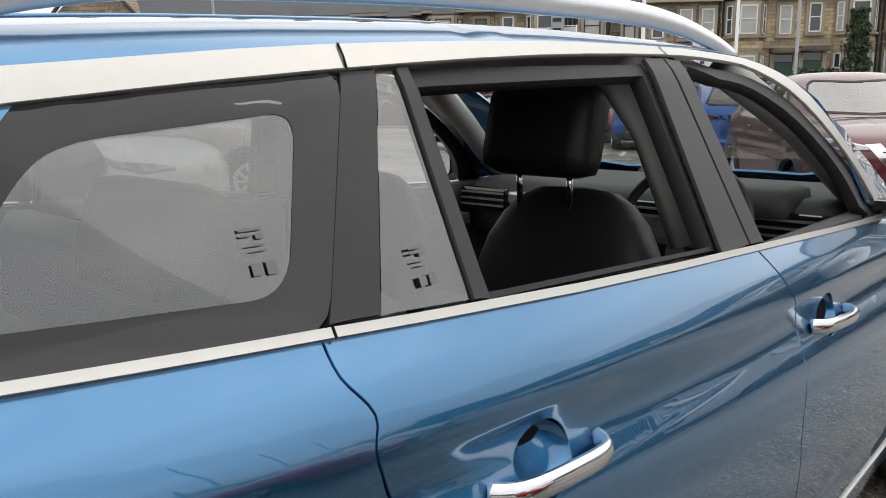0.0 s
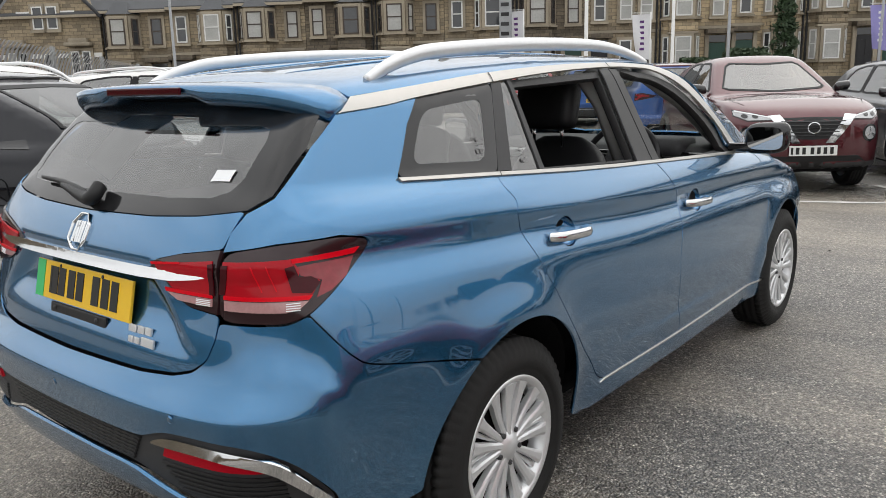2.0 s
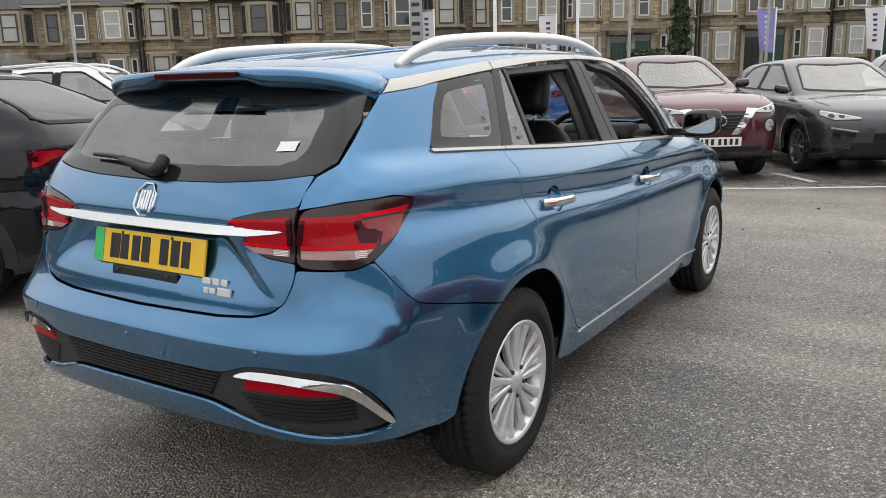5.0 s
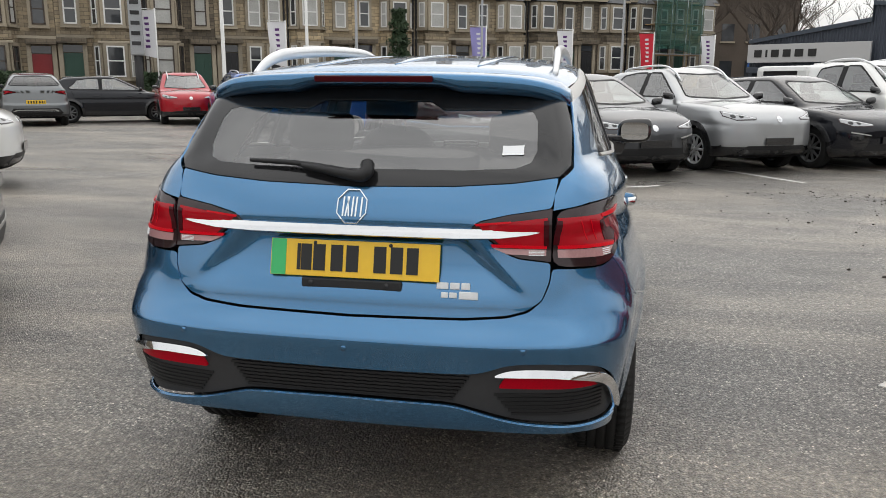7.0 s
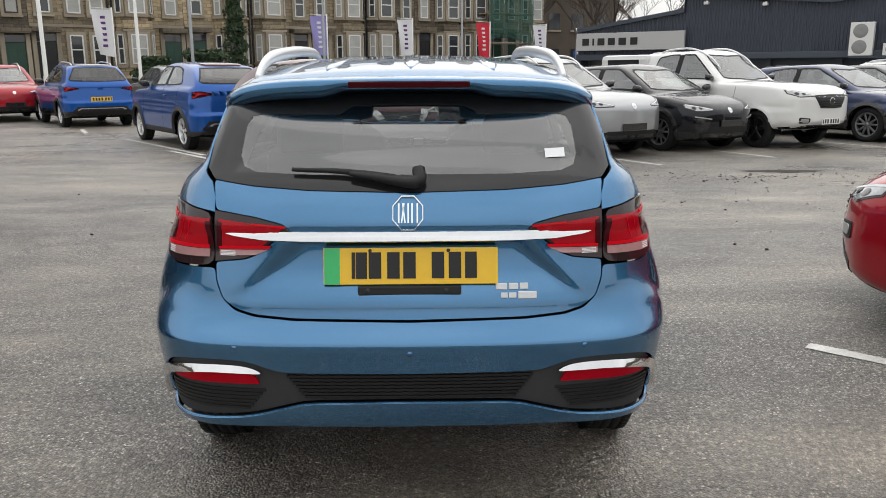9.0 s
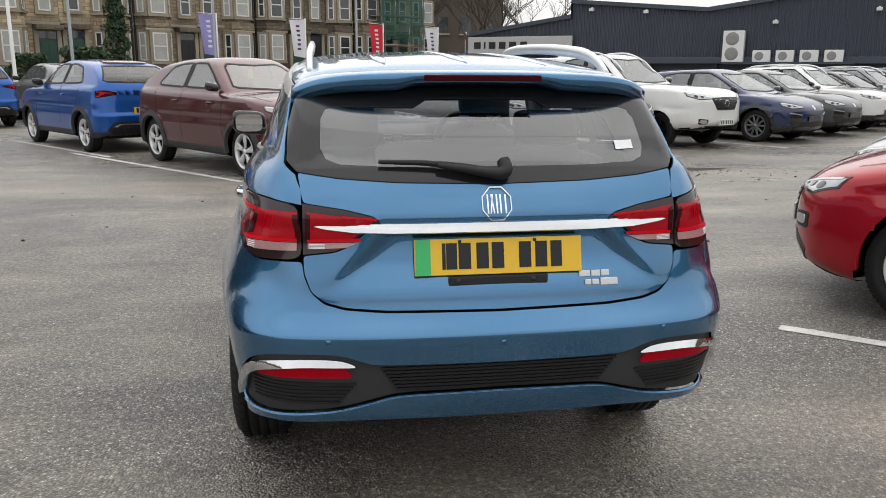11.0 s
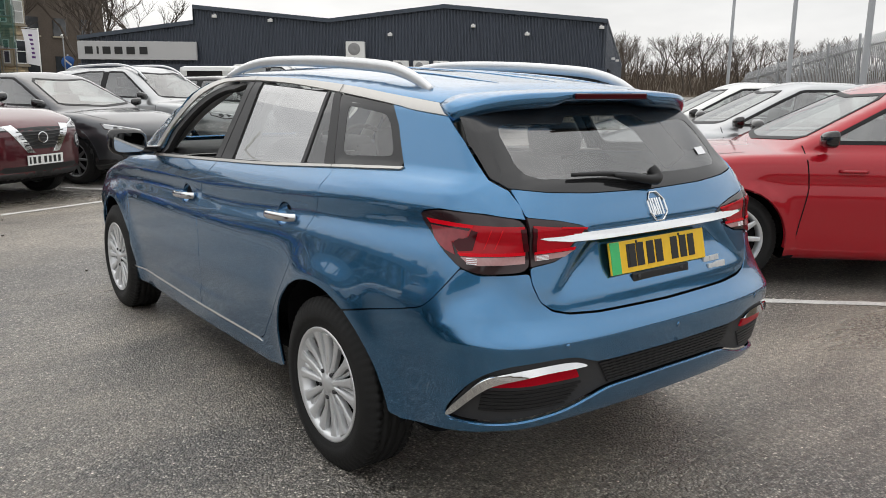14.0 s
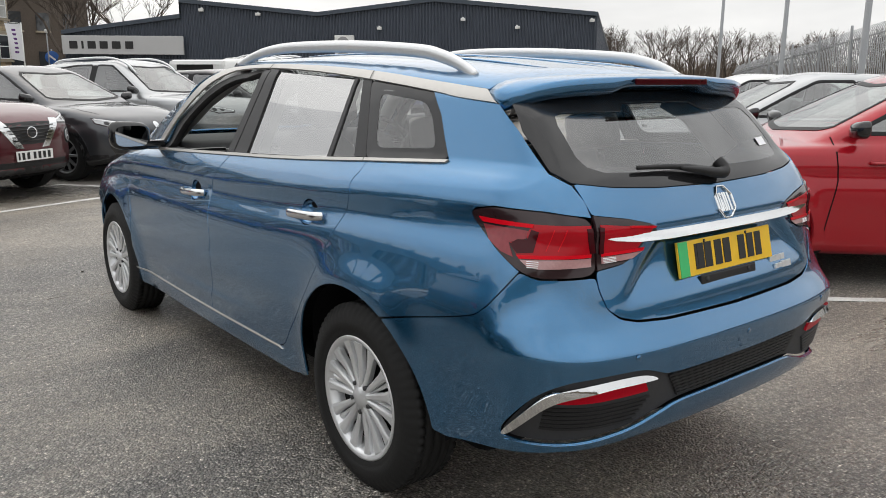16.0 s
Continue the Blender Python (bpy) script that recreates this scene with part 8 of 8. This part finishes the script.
def yard():
    """The skip, pallets and bins before the showroom."""
    at = Matrix.Translation(S_NOR * 30.0) @ pose(0, 0, 0, 0, 0, TURN_S)
    skip = thing("skip", "yellow lidded waste skip in the showroom yard", "skip", at=at)
    prof = [(-0.65, 0.10), (0.65, 0.10), (0.80, 0.78), (0.55, 1.27), (-0.45, 1.27), (-0.80, 0.78)]
    v = [(u, y, z) for u in (3.4, 5.0) for y, z in prof]
    add("body", v, [tuple(range(6))[::-1], tuple(range(6, 12))] + [(k, (k + 1) % 6, 6 + (k + 1) % 6, 6 + k) for k in range(6)], SKIP, skip)
    for k in range(5):
        block("rib", (3.5 + 0.35 * k, -0.76, 0.48), (0.07, 0.06, 0.62), SKIP, skip, 0.01, Matrix.Rotation(radians(-12), 4, "X"))
    block("lid_seam", (4.2, -0.73, 0.90), (1.62, 0.05, 0.05), BLACK, skip, 0.01)
    for k in range(3):
        pal = thing("pallet", "raw wooden pallet leaning on its edge", "pallet", "leaning pallets", at=at @ Matrix.Translation((2.75 + 0.22 * k, -0.2 - 0.1 * k, 0.0)) @ pose(0, 0, 0, -18, 16 + 5 * k, 10))
        for j in range(6):
            block("board", (0, 0, 0.10 + 0.20 * j), (1.0, 0.02, 0.10), PINE, pal)
        for j in (-0.44, 0, 0.44):
            block("bearer", (j, 0.06, 0.6), (0.09, 0.09, 1.2), PINE, pal)
    for u, m, label in ((0.9, material("blue_bin_plastic", (0.02, 0.12, 0.30), 0.5), "blue wheeled waste bin"), (-0.6, CLADLOW, "dark wheeled waste bin"), (-2.0, GREYPLASTIC, "grey wheeled waste bin")):
        b = thing("waste_bin", label + " by the showroom wall", "bin", "waste bins", at=at @ Matrix.Translation((u, 5.0, 0)))
        bm = bmesh.new()
        box_into(bm, (0, 0, 0.65), (1.25, 1.0, 1.05), 0.05)
        part("tub", bm, m, b)
        block("lid", (0, 0, 1.22), (1.3, 1.06, 0.10), m, b, 0.03)
        for s in (-0.5, 0.5):
            wheel_ob = lathe("wheel", [(0.02, -0.03), (0.10, -0.03), (0.10, 0.03), (0.02, 0.03)], RUBBER, b, 16)
            wheel_ob.location = (s, -0.4, 0.10)


yard()


def shrub(u, out, wide, high, seed, label, base=0.3):
    """Evergreen growth as many small leaves round a few stems."""
    rnd = random.Random(seed)
    p = on_terrace(u, out, base)
    ob = thing("shrub", label, "shrub", at=Matrix.Translation(p))
    v, f = [], []
    for k in range(1500):
        z = rnd.random() ** 0.8 * high
        r = wide * (0.55 + 0.45 * math.sin(math.pi * min(1, z / high * 0.85 + 0.12))) * rnd.uniform(0.55, 1.05) * (0.8 + 0.2 * math.sin(7 * z + seed))
        a = rnd.uniform(0, 2 * math.pi)
        c = Vector((r * math.cos(a), r * math.sin(a) * 0.5, z))
        d = Vector((rnd.gauss(0, 1), rnd.gauss(0, 1), rnd.gauss(0, 1))).normalized() * 0.16
        e = d.orthogonal().normalized() * 0.07
        b = len(v)
        v += [c - d, c + e, c + d, c - e]
        f.append((b, b + 1, b + 2, b + 3))
    add("leaves", v, f, HEDGE, ob)
    tube("stem", [(0, 0, -0.2), (0.05, 0, high * 0.8)], 0.06, BARK, ob, 6)


shrub(16.3, 0.9, 0.75, 4.6, 1, "tall dark ivy growth on a house front", 0.9)
shrub(13.5, 3.6, 1.6, 1.9, 2, "evergreen garden hedge behind the street wall", 0.6)
shrub(11.0, 3.4, 1.3, 1.5, 3, "low evergreen garden bush", 0.6)
shrub(-4.0, 3.4, 1.6, 1.3, 4, "low dark garden bush", 0.4)
shrub(2.5, 3.4, 1.4, 1.2, 6, "low dark garden bush", 0.5)
shrub(-12.0, 3.4, 1.7, 1.2, 7, "low dark garden bush", 0.2)


def closing_row():
    """Unseen plain stone walls added behind the viewer, to shape what the cars reflect."""
    for x, y, turn, length, high in ((-2.0, -24.0, 0, 64.0, 2.6), (36.0, -16.0, 62, 36.0, 5.0), (-38.0, -12.0, -55, 36.0, 4.5)):
        ob = block("wall_back", (x, y, high / 2), (length, 0.6, high), STONEDARK, None, 0.0, pose(0, 0, 0, 0, 0, turn))
        tagged(ob, "unseen plain dark stone wall added for reflections", "wall", kind="structure")


closing_row()


def far_wood():
    """Brown leafless scrub and saplings on the bank, too many to count."""
    rnd = random.Random(31)
    v, f = [], []
    for k in range(9000):
        u, w = rnd.random(), rnd.random() ** 1.5
        p = Vector((50, 94, 0)).lerp(Vector((125, 30, 0)), u) + Vector((0.65, 0.76, 0)) * (w * 26 - 2)
        high = rnd.uniform(1.0, 3.0) + 3.0 * w * rnd.random() * (0.6 + 0.4 * math.sin(19 * u) * math.sin(41 * u))
        base = 2.3 * min(1, w * 1.6)
        lean = Vector((rnd.gauss(0, 0.28), rnd.gauss(0, 0.28), 1.0)) * high
        side = Vector((0.76, -0.65, 0)) * rnd.uniform(0.02, 0.07)
        b = len(v)
        v += [p + Vector((0, 0, base)) - side, p + Vector((0, 0, base)) + side, p + Vector((0, 0, base)) + lean]
        f.append((b, b + 1, b + 2))
    ob = add("far_wood", v, f, material("winter_scrub", (0.115, 0.088, 0.066), 0.9, vary=0.4, grain=0.5))
    tagged(ob, "brown leafless scrub on the far bank", "wood", kind="stuff")


far_wood()


def road_sign(x, y):
    """A round blue road sign on a grey post."""
    ob = thing("road_sign", "round blue road sign on a grey post", "road sign", at=pose(x, y, 0, 0, 0, -5))
    tube("post", [(0, 0, 0), (0, 0, 3.4)], 0.06, POLE, ob, 8)
    disc = lathe("plate", [(0.001, 0.012), (0.50, 0.012), (0.52, 0.0), (0.001, -0.004)], material("blue_sign_face", (0.02, 0.10, 0.35), 0.4), ob, 28)
    disc.matrix_basis = Matrix.Translation((0, -0.08, 2.75)) @ pose(0, 0, 0, 0, 0, -90)
    block("arrow", (0.0, -0.098, 2.75), (0.6, 0.006, 0.14), WHITEPLATE, ob, 0.0, Matrix.Rotation(radians(40), 4, "Y"))


def globe_lamp(x, y, high):
    ob = thing("lamp_post", "slim post with a white globe lamp by the showroom", "lamp post", "lamp posts", at=pose(x, y, 0))
    tube("pole", [(0, 0, 0), (0, 0, high)], 0.05, POLE, ob, 8)
    bm = bmesh.new()
    bmesh.ops.create_uvsphere(bm, u_segments=16, v_segments=10, radius=0.17, matrix=Matrix.Translation((0, 0, high + 0.14)))
    part("globe", bm, WHITEPOLE, ob, smooth=True)


road_sign(13.5, 68.0)
globe_lamp(13.0, 66.8, 4.6)
